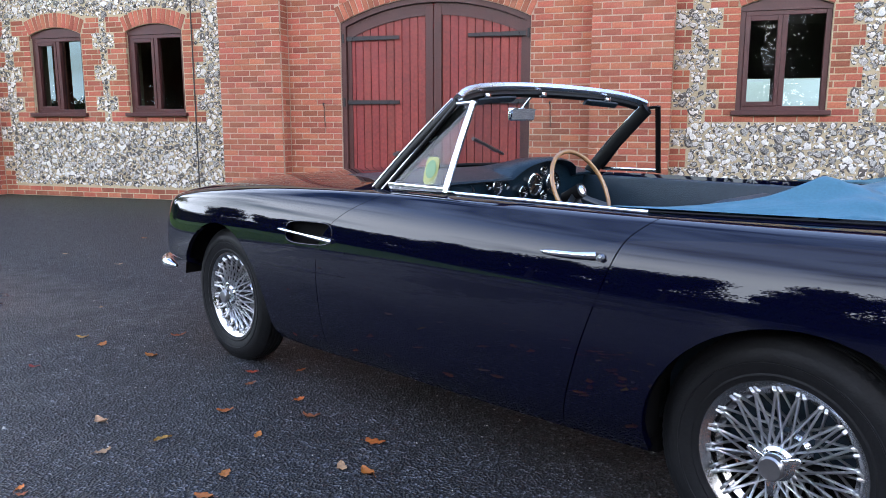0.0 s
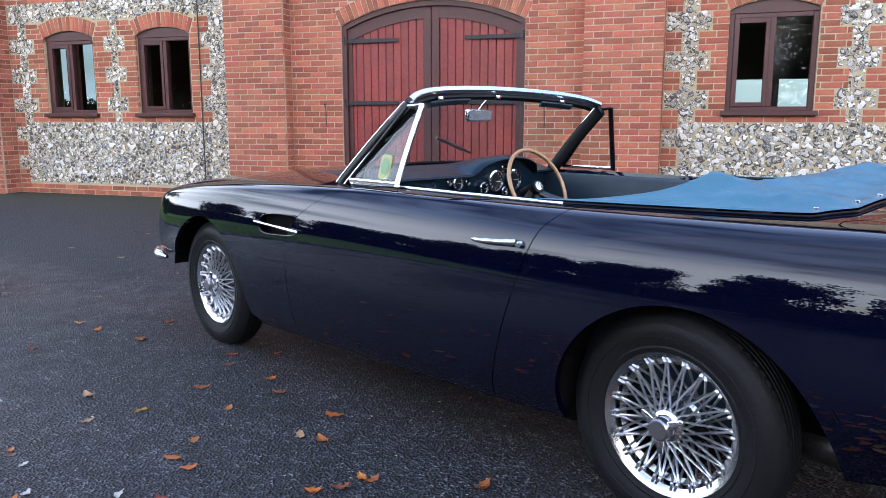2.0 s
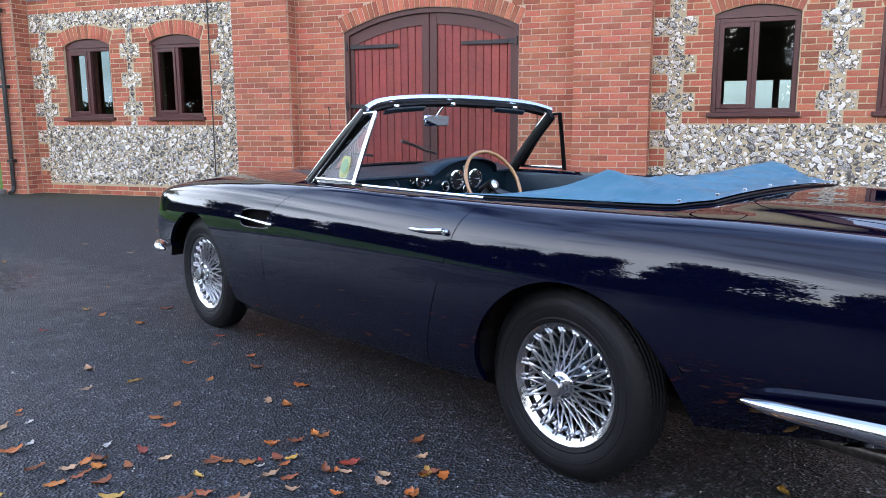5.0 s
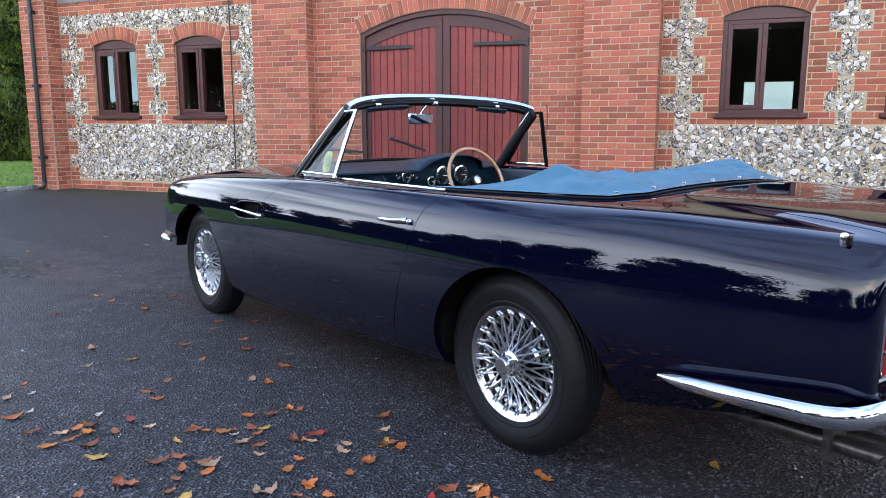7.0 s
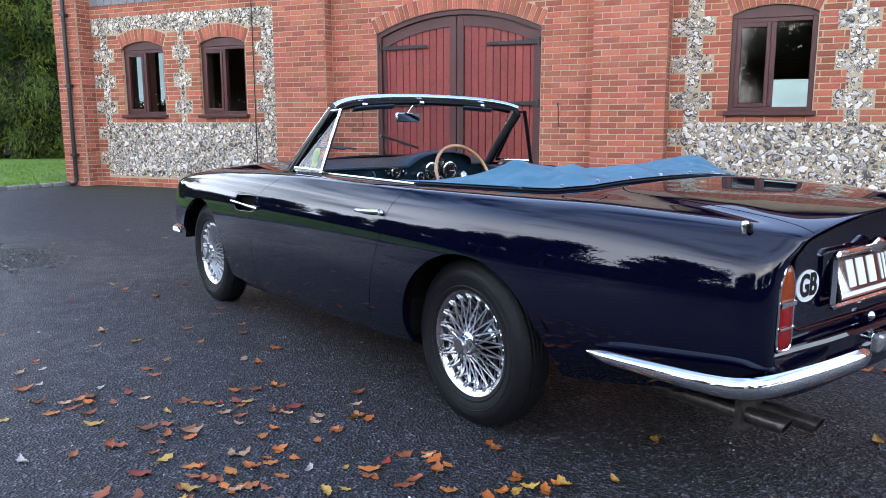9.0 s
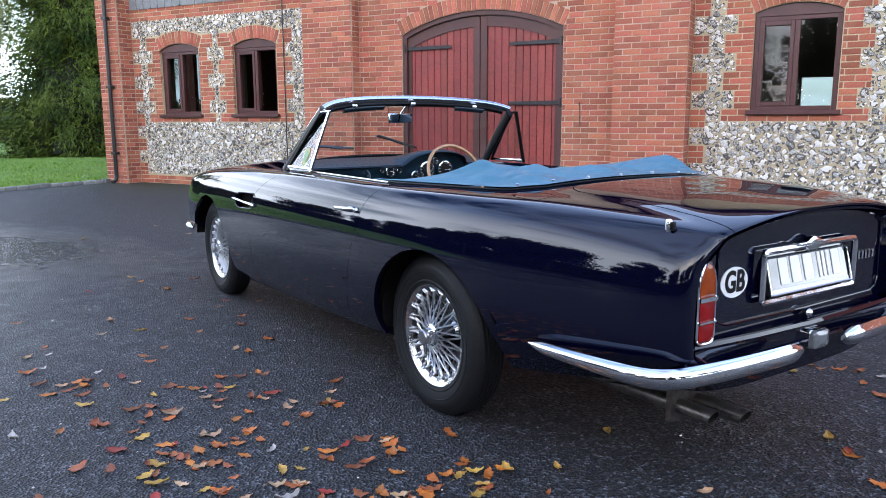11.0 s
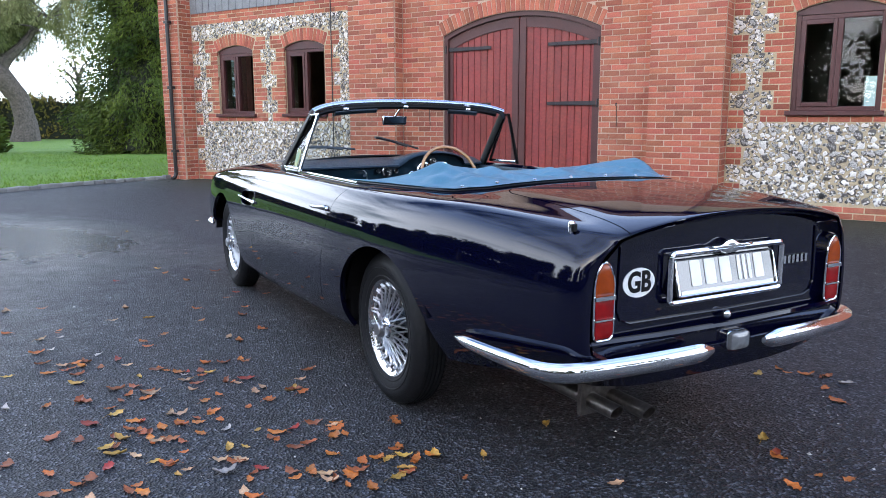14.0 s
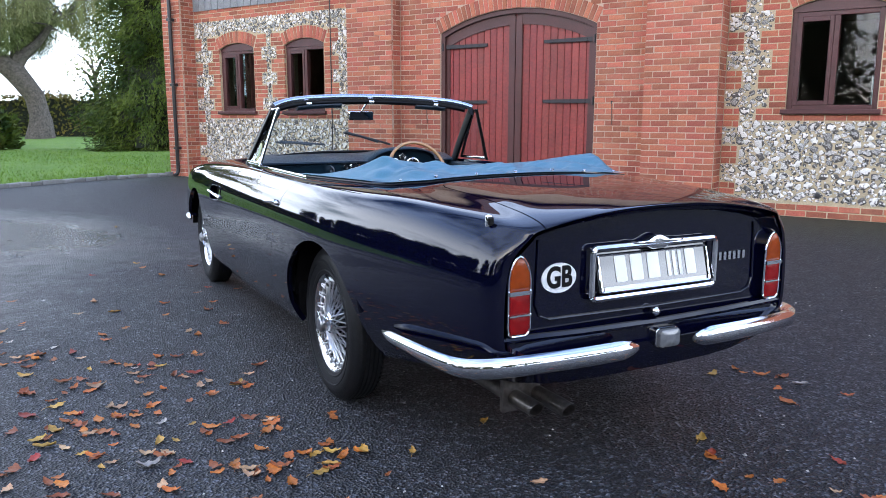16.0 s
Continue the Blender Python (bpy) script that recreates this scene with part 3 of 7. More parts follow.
# ---- windows ----
def window(name, c):
    """A two-light casement under an arched head, with a projecting sill."""
    win = tagged(new(name), "dark brown two-light casement window under a brick arch", "window", kind="structure")
    y0, y1 = Y_PANEL + 0.055, Y_PANEL + 0.14
    top = WIN_SPRING - 0.01
    # arched head board
    vs, fs = [], []
    for k in range(17):
        x = c - WIN_HW + 2 * WIN_HW * k / 16
        z = WIN_CZ + math.sqrt(WIN_R ** 2 - (x - c) ** 2)
        vs += [(x, y0 - 0.012, z), (x, y0 - 0.012, top - 0.03), (x, y1, top - 0.03), (x, y1, z)]
    for k in range(16):
        fs += [(4 * k + j, 4 * k + (j + 1) % 4, 4 * k + 4 + (j + 1) % 4, 4 * k + 4 + j) for j in range(4)]
    fs += [(0, 1, 2, 3), (64, 65, 66, 67)]
    mesh_ob("arched_head", vs, fs, WIN_BROWN, win)
    z0 = WIN_BOT + 0.05
    bm = bmesh.new()
    box_bm(c - WIN_HW, c - WIN_HW + 0.06, y0, y1, z0, top - 0.03, 0.006, bm)
    box_bm(c + WIN_HW - 0.06, c + WIN_HW, y0, y1, z0, top - 0.03, 0.006, bm)
    box_bm(c - WIN_HW + 0.06, c + WIN_HW - 0.06, y0, y1, top - 0.085, top - 0.032, 0.006, bm)
    box_bm(c - WIN_HW + 0.06, c + WIN_HW - 0.06, y0, y1, z0, z0 + 0.05, 0.006, bm)
    box_bm(c - 0.03, c + 0.03, y0 - 0.003, y1, z0 + 0.05, top - 0.085, 0.006, bm)
    part("window_frame", bm, WIN_BROWN, win)
    # the left light is a smaller opening sash, set proud
    bm = bmesh.new()
    a, b = c - WIN_HW + 0.06, c - 0.03
    for q in ((a, a + 0.055, z0 + 0.05, top - 0.085), (b - 0.045, b, z0 + 0.05, top - 0.085), (a + 0.055, b - 0.045, top - 0.14, top - 0.085), (a + 0.055, b - 0.045, z0 + 0.05, z0 + 0.10)):
        box_bm(q[0], q[1], y0 - 0.012, y1 - 0.02, q[2], q[3], 0.005, bm)
    part("sash", bm, WIN_BROWN, win)
    for xa, xb, za, zb_, yy in ((a + 0.05, b - 0.04, z0 + 0.095, top - 0.135, y0 + 0.03), (c + 0.03, c + WIN_HW - 0.06, z0 + 0.05, top - 0.085, y0 + 0.045)):
        pane = mesh_ob("pane", [(xa, yy, za), (xb, yy, za), (xb, yy, zb_), (xa, yy, zb_)], [(0, 1, 2, 3)], PANE, win)
        pane.visible_shadow = False
    bm = box_bm(c - 0.515, c + 0.515, Y_PANEL - 0.055, y1, WIN_BOT - 0.005, WIN_BOT + 0.05, 0.008)
    part("window_sill", bm, WIN_BROWN, win, "dark brown sloping sill")
    return win


for k, c in enumerate((*WINS_L, *WINS_R)):
    window("window_%d" % (k + 1), c)
# grey ribbed band over the west bay
band = tagged(new("trim_band"), "weathered grey band of upright boards over the flint bay", "cladding", kind="structure")
for k in range(46):
    x = PIER_END[1] + 0.01 + k * 0.0895
    bm = box_bm(x + 0.003, x + 0.0865, Y_PANEL - 0.012 - 0.008 * (k % 2), Y_PANEL + REC, 3.115, 3.70)
    part("slat", bm, GREY_BAND, band)
# downpipe with brackets on the corner pier
DP = mat("black_pipe", (0.012, 0.012, 0.013), 0.35, col2=(0.02, 0.02, 0.02), scale=5)
dp = tube("downpipe", [(-10.27, Y_PIER - 0.065, 0.10), (-10.27, Y_PIER - 0.065, 2.5), (-10.27, Y_PIER - 0.065, WALL_TOP)], 0.036, DP, n=14)
tagged(dp, "black rainwater downpipe fixed to the brick corner pier", "downpipe")
for zz in (0.55, 1.75, 2.95, 4.1):
    bm = box_bm(-10.325, -10.215, Y_PIER - 0.105, Y_PIER + 0.005, zz - 0.025, zz + 0.025, 0.006)
    part("bracket", bm, DP, dp)
v, f = tube_data([(-10.27, Y_PIER - 0.065, 0.12), (-10.27, Y_PIER - 0.09, 0.05), (-10.27, Y_PIER - 0.16, 0.02)], 0.037, 12)
mesh_ob("shoe", v, f, DP, dp, smooth=True)
# black cable down the flint
cab = tube("cable", [(-6.53, Y_PANEL - 0.03, 5.0), (-6.53, Y_PANEL - 0.03, 2.6), (-6.53, Y_PANEL - 0.03, 1.0), (-6.53, Y_PANEL - 0.03, 0.02)], 0.009, IRON, n=6)
tagged(cab, "thin black cable running down the flint wall", "cable")

# ---- the car: materials ----
PAINT = mat("midnight_blue_paint", (0.0007, 0.0010, 0.0085), 0.3, col2=(0.0009, 0.0013, 0.0105), scale=3, coat=1.0, spec=0.0)
PAINT.node_tree.nodes["Principled BSDF"].inputs["Coat IOR"].default_value = 1.54
CHROME = mat("chrome", (0.80, 0.81, 0.83), 0.07, metal=1.0, col2=(0.72, 0.73, 0.75), scale=30, rough2=0.14)
RIM = mat("polished_alloy", (0.62, 0.62, 0.63), 0.16, metal=1.0, col2=(0.50, 0.50, 0.51), scale=40, rough2=0.24)
SPOKE = mat("satin_silver", (0.80, 0.80, 0.81), 0.30, metal=0.85, col2=(0.66, 0.66, 0.67), scale=40)
RUBBER = mat("tyre_rubber", (0.0075, 0.0078, 0.0088), 0.55, col2=(0.012, 0.0122, 0.0135), spec=0.2, scale=20, fine=0.15, bump=0.15, bump_scale=150)
BLACK = mat("black_trim", (0.004, 0.004, 0.0045), 0.35, col2=(0.006, 0.006, 0.0065), scale=10, spec=0.2)
UNDER = mat("dark_underbody", (0.005, 0.005, 0.0055), 0.9, col2=(0.009, 0.008, 0.0075), scale=6, spec=0.08)
LEATHER = mat("dark_blue_leather", (0.009, 0.022, 0.036), 0.45, col2=(0.018, 0.034, 0.050), scale=12, fine=0.15, bump=0.25, bump_scale=180)
DASH = mat("dash_vinyl", (0.005, 0.016, 0.028), 0.28, col2=(0.008, 0.022, 0.036), scale=8, spec=0.25, bump=0.2, bump_scale=200)
VINYL = mat("sky_blue_vinyl", (0.054, 0.165, 0.230), 0.42, col2=(0.037, 0.118, 0.172), scale=2.2, fine=0.08, fine_scale=140, bump=0.12, bump_scale=9, bump_dist=0.02)
WOOD = mat("varnished_wood", (0.42, 0.22, 0.09), 0.25, col2=(0.30, 0.14, 0.05), scale=30, coat=0.6)
WHITE = mat("white_enamel", (0.78, 0.78, 0.76), 0.35, col2=(0.70, 0.70, 0.68), scale=8)
AMBER = mat("amber_lens", (0.27, 0.042, 0.004), 0.15, col2=(0.16, 0.022, 0.003), scale=40, spec=0.3, coat=0.15)
RED_LENS = mat("red_lens", (0.23, 0.004, 0.005), 0.15, col2=(0.12, 0.003, 0.004), scale=40, spec=0.3, coat=0.15)
CLEAR_LENS = mat("frosted_lens", (0.10, 0.105, 0.11), 0.12, col2=(0.17, 0.17, 0.175), scale=60, coat=0.6)
PLATE_BLACK = mat("black_plate", (0.010, 0.010, 0.012), 0.05, col2=(0.014, 0.014, 0.016), scale=10, coat=1.0)
PLATE_BLACK.node_tree.nodes["Principled BSDF"].inputs["Coat IOR"].default_value = 1.7
EXH = mat("sooty_steel", (0.13, 0.118, 0.11), 0.35, metal=0.8, col2=(0.045, 0.038, 0.033), scale=25, fine=0.2)
CAR_GLASS = glass_mat("car_glass", (0.86, 0.92, 0.91))
MIRROR = mat("mirror", (0.85, 0.87, 0.88), 0.02, metal=1.0)
STICKER_G = mat("sticker_green", (0.16, 0.30, 0.14), 0.4)
STICKER_Y = mat("sticker_yellow", (0.38, 0.40, 0.14), 0.4)

car = thing("convertible_car", "midnight blue vintage open convertible with chrome trim and wire wheels", "car", pose(0.592, 2.603, 0, 0, 0, 151.7))


# ---- the car: outer skin as a lofted surface ----
def smooth_table(rows, xs, width):
    """Values of a table of (x, value) at xs, rounded off over a width."""
    tx, tv = np.array([r[0] for r in rows], float), np.array([r[1] for r in rows], float)
    fine = np.linspace(tx[0] - 1, tx[-1] + 1, 1600)
    v = np.interp(fine, tx, tv)
    lo, hi = (tv[1] - tv[0]) / (tx[1] - tx[0]), (tv[-1] - tv[-2]) / (tx[-1] - tx[-2])
    v = np.where(fine < tx[0], tv[0] + lo * (fine - tx[0]), np.where(fine > tx[-1], tv[-1] + hi * (fine - tx[-1]), v))
    step = fine[1] - fine[0]
    k = np.arange(-200, 201) * step
    g = np.exp(-0.5 * (k / width) ** 2)
    v = np.convolve(np.pad(v, 200, mode="edge"), g / g.sum(), mode="valid")
    return np.interp(xs, fine, v)


X_TAIL, X_NOSE = -1.155, 3.50
LX = np.concatenate([X_TAIL + 0.205 * (1 - np.cos(np.linspace(0, math.pi / 2, 22))), np.linspace(-0.95, 3.0, 119)[1:], 3.0 + 0.5 * np.sin(np.linspace(0, math.pi / 2, 40))[1:]])
# half width at the waist, its height, crest of the wings, middle of bonnet and deck, lower edge
T_YW = [(-1.155, 0.622), (-0.9, 0.688), (-0.6, 0.742), (-0.3, 0.795), (0, 0.825), (0.4, 0.838), (1.0, 0.842), (1.7, 0.846), (2.2, 0.848), (2.7, 0.842), (3.0, 0.828), (3.2, 0.800), (3.35, 0.760), (3.50, 0.71)]
T_ZW = [(-1.155, 0.60), (0, 0.58), (1.5, 0.56), (2.6, 0.56), (3.42, 0.55)]
T_ZS = [(-1.155, 0.852), (-0.9, 0.876), (-0.5, 0.897), (0, 0.893), (0.5, 0.888), (1.3, 0.889), (1.8, 0.884), (2.3, 0.872), (2.6, 0.855), (2.9, 0.826), (3.1, 0.800), (3.3, 0.755), (3.50, 0.69)]
T_YS = [(-1.155, 0.50), (-0.6, 0.57), (0, 0.66), (0.5, 0.69), (1.3, 0.695), (2.0, 0.67), (2.7, 0.62), (3.42, 0.50)]
T_ZC = [(-1.155, 0.902), (-0.9, 0.915), (-0.5, 0.925), (0, 0.925), (1.3, 0.935), (1.8, 0.930), (2.3, 0.910), (2.8, 0.865), (3.1, 0.81), (3.42, 0.68)]
T_ZB = [(-1.155, 0.44), (-1.0, 0.38), (-0.8, 0.345), (-0.5, 0.300), (0.0, 0.255), (0.4, 0.235), (1.0, 0.215), (2.0, 0.190), (2.55, 0.20), (2.85, 0.38), (3.0, 0.425), (3.25, 0.46), (3.50, 0.48)]
yw, zw, zs = smooth_table(T_YW, LX, 0.12), smooth_table(T_ZW, LX, 0.1), smooth_table(T_ZS, LX, 0.10)
ys, zc, zb = smooth_table(T_YS, LX, 0.12), smooth_table(T_ZC, LX, 0.12), smooth_table(T_ZB, LX, 0.07)
# the nose draws in to its blunt end
nose = np.clip((LX - 3.02) / (X_NOSE - 3.02), 0, 1)
draw = np.sqrt(np.clip(1 - 0.92 * nose ** 3.6, 0.05, 1))


def natural_spline(P, samples):
    """Natural cubic spline through points P (n, 2), sampled at the given parameters of 0 to n - 1."""
    n = len(P)
    A, rhs = np.zeros((n, n)), np.zeros((n, P.shape[1]))
    A[0, 0] = A[-1, -1] = 1
    for i in range(1, n - 1):
        A[i, i - 1:i + 2] = (1, 4, 1)
        rhs[i] = 6 * (P[i - 1] - 2 * P[i] + P[i + 1])
    M = np.linalg.solve(A, rhs)
    i = np.minimum(samples.astype(int), n - 2)
    f = (samples - i)[:, None]
    return (1 - f) * P[i] + f * P[i + 1] + ((1 - f) ** 3 - (1 - f)) / 6 * M[i] + (f ** 3 - f) / 6 * M[i + 1]


NSEC = 9
SEC_T = np.linspace(0, NSEC - 1, 57)
SURF = np.zeros((len(LX), 2 * len(SEC_T) - 1, 3))
for i, x in enumerate(LX):
    Y, Z, S, YS, C, B, D = yw[i], zw[i], zs[i], ys[i], zc[i], zb[i], draw[i]
    half = np.array([(Y - 0.085, B), (Y - 0.030, B + min(0.10, 0.5 * (Z - 0.10 - B))), (Y - 0.003, Z - 0.10), (Y, Z + 0.02), (Y - 0.022, Z + 0.62 * (S - Z)),
                     (Y - 0.075, Z + 0.90 * (S - Z)), (YS, S), (YS * 0.55, S + 0.75 * (C - S)), (0, C)])
    full = np.vstack([half, half[-2::-1] * (-1, 1)])
    sec = natural_spline(full, np.linspace(0, 2 * NSEC - 2, 2 * len(SEC_T) - 1))
    mid = 0.54
    roll = max(0.0, (-1.06 - x) / 0.095) ** 2
    turn = 1 - math.sqrt(max(0.0, 1 - (min(1.0, max(0.0, (-1.0 - x) / 0.157))) ** 2))
    sec = sec * (1 - 0.068 * turn, 1) + np.array((0, -0.012 * turn)) * np.clip((sec[:, 1:] - 0.62) / 0.2, 0, 1)
    # the boot lid stands a little proud of the wings
    proud = np.clip((0.505 - np.abs(sec[:, 0])) / 0.07, 0, 1)
    along = float(np.clip((-0.37 - x) / 0.08, 0, 1) * np.clip((x + 1.13) / 0.25, 0, 1))
    sec[:, 1] += 0.010 * along * proud ** 2 * (3 - 2 * proud) * (sec[:, 1] > 0.8)
    SURF[i, :, 0], SURF[i, :, 1], SURF[i, :, 2] = x + 0.040 * roll * np.clip((0.88 - sec[:, 1]) / 0.14, 0, 1), sec[:, 0] * (0.25 + 0.75 * D), mid + (sec[:, 1] - mid) * D
du, dv = np.gradient(SURF, axis=0), np.gradient(SURF, axis=1)
NORM = np.cross(du, dv)
NORM /= np.linalg.norm(NORM, axis=2, keepdims=True)
WINDING = 1 if NORM[60, 20, 1] > 0 else -1
NORM = NORM * WINDING


def clip_panel(name, keep, material, parent, label="", flange=0.022, inside=None):
    """The part of the skin where all functions of keep are positive, with turned-in edges. Sharp along its own outline only."""
    nu, nv = SURF.shape[:2]
    V, N = [tuple(p) for p in SURF.reshape(-1, 3)], [tuple(p) for p in NORM.reshape(-1, 3)]
    polys = [(i * nv + j, (i + 1) * nv + j, (i + 1) * nv + j + 1, i * nv + j + 1) for i in range(nu - 1) for j in range(nv - 1)]
    for fn in keep:
        val = {}
        cut = {}
        out = []
        for poly in polys:
            for k in poly:
                if k not in val:
                    val[k] = fn(V[k])
            s = [val[k] > 0 for k in poly]
            if all(s):
                out.append(poly)
                continue
            if not any(s):
                continue
            new_poly = []
            for a, b in zip(poly, poly[1:] + poly[:1]):
                if val[a] > 0:
                    new_poly.append(a)
                if (val[a] > 0) != (val[b] > 0):
                    key = (min(a, b), max(a, b))
                    if key not in cut:
                        p, q = V[key[0]], V[key[1]]
                        f = val[key[0]] / (val[key[0]] - val[key[1]])
                        V.append(tuple(p[c] + f * (q[c] - p[c]) for c in range(3)))
                        p, q = N[key[0]], N[key[1]]
                        N.append(tuple(p[c] + f * (q[c] - p[c]) for c in range(3)))
                        cut[key] = len(V) - 1
                    new_poly.append(cut[key])
            if len(new_poly) > 2:
                out.append(tuple(new_poly))
        polys = out
    used = sorted({k for p in polys for k in p})
    idx = {k: i for i, k in enumerate(used)}
    verts, norms = [V[k] for k in used], [N[k] for k in used]
    faces = [tuple(idx[k] for k in (p[::-1] if WINDING < 0 else p)) for p in polys]
    edges = {}
    for f in faces:
        for a, b in zip(f, f[1:] + f[:1]):
            edges[(a, b)] = 1
    rim = [(a, b) for a, b in edges if (b, a) not in edges]
    base = len(verts)
    nmain = len(faces)
    fl = {}
    for a, b in rim:
        for k in (a, b):
            if k not in fl:
                fl[k] = (len(verts), len(verts) + 1)
                p, nn = verts[k], norms[k]
                verts.append(p)
                verts.append(tuple(p[c] - flange * nn[c] for c in range(3)))
                norms += [nn, nn]
        faces.append((fl[b][0], fl[a][0], fl[a][1], fl[b][1]))
    me = bpy.data.meshes.new(name)
    me.from_pydata(verts, [], faces)
    me.materials.append(material)
    me.polygons.foreach_set("use_smooth", [True] * nmain + [False] * (len(faces) - nmain))
    loops = []
    for f in me.polygons:
        for k in f.vertices:
            loops.append(norms[k] if f.index < nmain else f.normal)
    me.normals_split_custom_set(loops)
    ob = new(name, me)
    ob.parent = parent
    if label:
        tagged(ob, label)
    return ob


def arch(cx, cz, r):
    return lambda p: math.hypot(p[0] - cx, p[2] - cz) - r if (abs(p[1]) > 0.45 and p[2] < 0.8) else 1.0


def door_front(z):
    return 1.775 - 0.36 * max(0.0, (z - 0.60) / 0.29) ** 2.2


def door_back(z):
    return 0.405 + 0.34 * (0.893 - z) - 0.05 * math.exp(-((z - 0.9) / 0.05) ** 2)


def in_door(p, g):
    """Positive inside the door's outline, drawn in by g."""
    return min(door_front(p[2]) - g - p[0], p[0] - door_back(p[2]) - g, p[2] - 0.15 - g, abs(p[1]) - 0.4)


def rounded(x0, x1, y, r, p, g):
    """Signed distance inside a rounded rectangle of the plan, drawn in by g."""
    cx, hx = (x0 + x1) / 2, (x1 - x0) / 2
    dx, dy = abs(p[0] - cx) - hx + r, abs(p[1]) - y + r
    return r - g - (math.hypot(max(dx, 0), max(dy, 0)) + min(max(dx, dy), 0))


def in_boot(p, g):
    return min(rounded(-1.6, -0.43, 0.47, 0.10, p, g), p[2] - 0.80) if p[2] > 0.7 else -1.0


def in_bonnet(p, g):
    return rounded(1.98, 3.20, 0.52, 0.12, p, g) if p[2] > 0.68 else -1.0


def cockpit(p):
    """Positive outside the open cockpit."""
    if p[2] < 0.80:
        return 1.0
    y = abs(p[1])
    front = 1.60 + 0.24 * (1 - (y / 0.68) ** 2)
    return -min(front - p[0], p[0] + 0.16, 0.69 - 0.16 * max(0, (0.4 - p[0])) - y)


def in_flap(p, g):
    cx, cy = -0.42, 0.590
    dx, dy = abs(p[0] - cx) - 0.075 + 0.03, abs(p[1] - cy) - 0.048 + 0.03
    return 0.03 - g - (math.hypot(max(dx, 0), max(dy, 0)) + min(max(dx, dy), 0)) if p[2] > 0.7 and p[1] > 0 else -1.0


def in_vent(p, g):
    """The side vent in each front wing."""
    if not 0.55 < p[2] < 0.85:
        return -1.0
    dx, dz = abs(p[0] - 1.835) - 0.155 + 0.03, abs(p[2] - 0.700 + 0.05 * (p[0] - 1.835)) - 0.045 + 0.03
    return 0.03 - g - (math.hypot(max(dx, 0), max(dz, 0)) + min(max(dx, dz), 0))


GAP = 0.0019
WHEEL_CUTS = [arch(-0.042, 0.278, 0.392), arch(2.570, 0.272, 0.396)]
body = clip_panel("body", WHEEL_CUTS + [cockpit, lambda p: -in_door(p, -GAP), lambda p: -in_boot(p, -GAP), lambda p: -in_bonnet(p, -GAP), lambda p: -in_flap(p, -GAP), lambda p: -in_vent(p, 0.0)], PAINT, car)
doors = [clip_panel("door", [lambda p, s=s: min(in_door(p, GAP), s * p[1]), cockpit], PAINT, car) for s in (1, -1)]
boot_lid = clip_panel("boot_lid", [lambda p: in_boot(p, GAP)], PAINT, car)
bonnet = clip_panel("bonnet", [lambda p: in_bonnet(p, GAP)], PAINT, car)
flap = clip_panel("filler_flap", [lambda p: in_flap(p, GAP)], PAINT, car)


def section_at(x):
    """The skin's section at x as points from the near sill over the top to the far sill."""
    i = int(np.clip(np.searchsorted(LX, x), 1, len(LX) - 1))
    f = (x - LX[i - 1]) / (LX[i] - LX[i - 1])
    return SURF[i - 1] * (1 - f) + SURF[i] * f


def skin_y(x, z):
    """The near side's half width at x and height z, below the crest."""
    s = section_at(x)[:44]
    return float(np.interp(z, s[:, 2], s[:, 1]))


def skin_z(x, y):
    s = section_at(x)
    o = np.argsort(s[30:-30, 1])
    return float(np.interp(y, s[30:-30, 1][o], s[30:-30, 2][o]))


# inner shell: dark underbody, arches and cockpit tub
def inner_shell():
    for q in ((-0.98, -0.42, 0.60, 0.36, 0.80), (0.36, 2.14, 0.68, 0.20, 0.28), (-0.42, 0.40, 0.50, 0.28, 0.80), (1.98, 3.20, 0.50, 0.30, 0.72),
              (0.36, 0.42, 0.76, 0.26, 0.80), (2.10, 2.16, 0.74, 0.24, 0.80), (3.02, 3.10, 0.66, 0.42, 0.66), (-0.56, -0.48, 0.64, 0.37, 0.80)):
        part("underbody_panel", box_bm(q[0], q[1], -q[2], q[2], q[3], q[4], 0.01), UNDER, car)


inner_shell()


def arch_liner(cx, s):
    """The rounded inside of a wheel arch."""
    verts, faces, n = [], [], 24
    for i in range(n + 1):
        a = math.pi * (0.06 + 0.80 * i / n)
        for yy in (0.50, 0.775 if cx < 1 else 0.79):
            verts.append((cx + 0.43 * math.cos(a), s * yy, 0.28 + 0.43 * math.sin(a)))
    faces = [(2 * i, 2 * i + 1, 2 * i + 3, 2 * i + 2) for i in range(n)]
    return mesh_ob("arch_liner", verts, faces, UNDER, car, smooth=True)


for cx in (-0.045, 2.592):
    for s in (1, -1):
        arch_liner(cx, s)
# blunt nose cap
cap = [tuple(p) for p in SURF[-1]]
mesh_ob("grille", cap, [tuple(range(len(cap)))], BLACK, car)

# ---- the car: tail ----
def tail_panel():
    """The flat tail, set back inside the rim of the skin."""
    sec = SURF[0]
    cy, cz = 0.0, 0.68
    pts = [(p[1] * 0.985, p[2] - 0.010 * (p[2] > 0.6)) for p in sec]
    n = len(pts)
    verts = [(p[0] + 0.002, y, z) for p, (y, z) in zip(sec, pts)] + [(-1.085, y * 0.955, cz + (z - cz) * 0.90) for y, z in pts]
    faces = [(i, i + 1, n + i + 1, n + i) for i in range(n - 1)] + [(n - 1, 0, n, 2 * n - 1)] + [tuple(range(n, 2 * n))]
    ob = mesh_ob("tail_panel", verts, faces, PAINT, car)
    ob.data.polygons.foreach_set("use_smooth", [True] * (n - 1) + [False] * 2)
    return ob


tail = tail_panel()
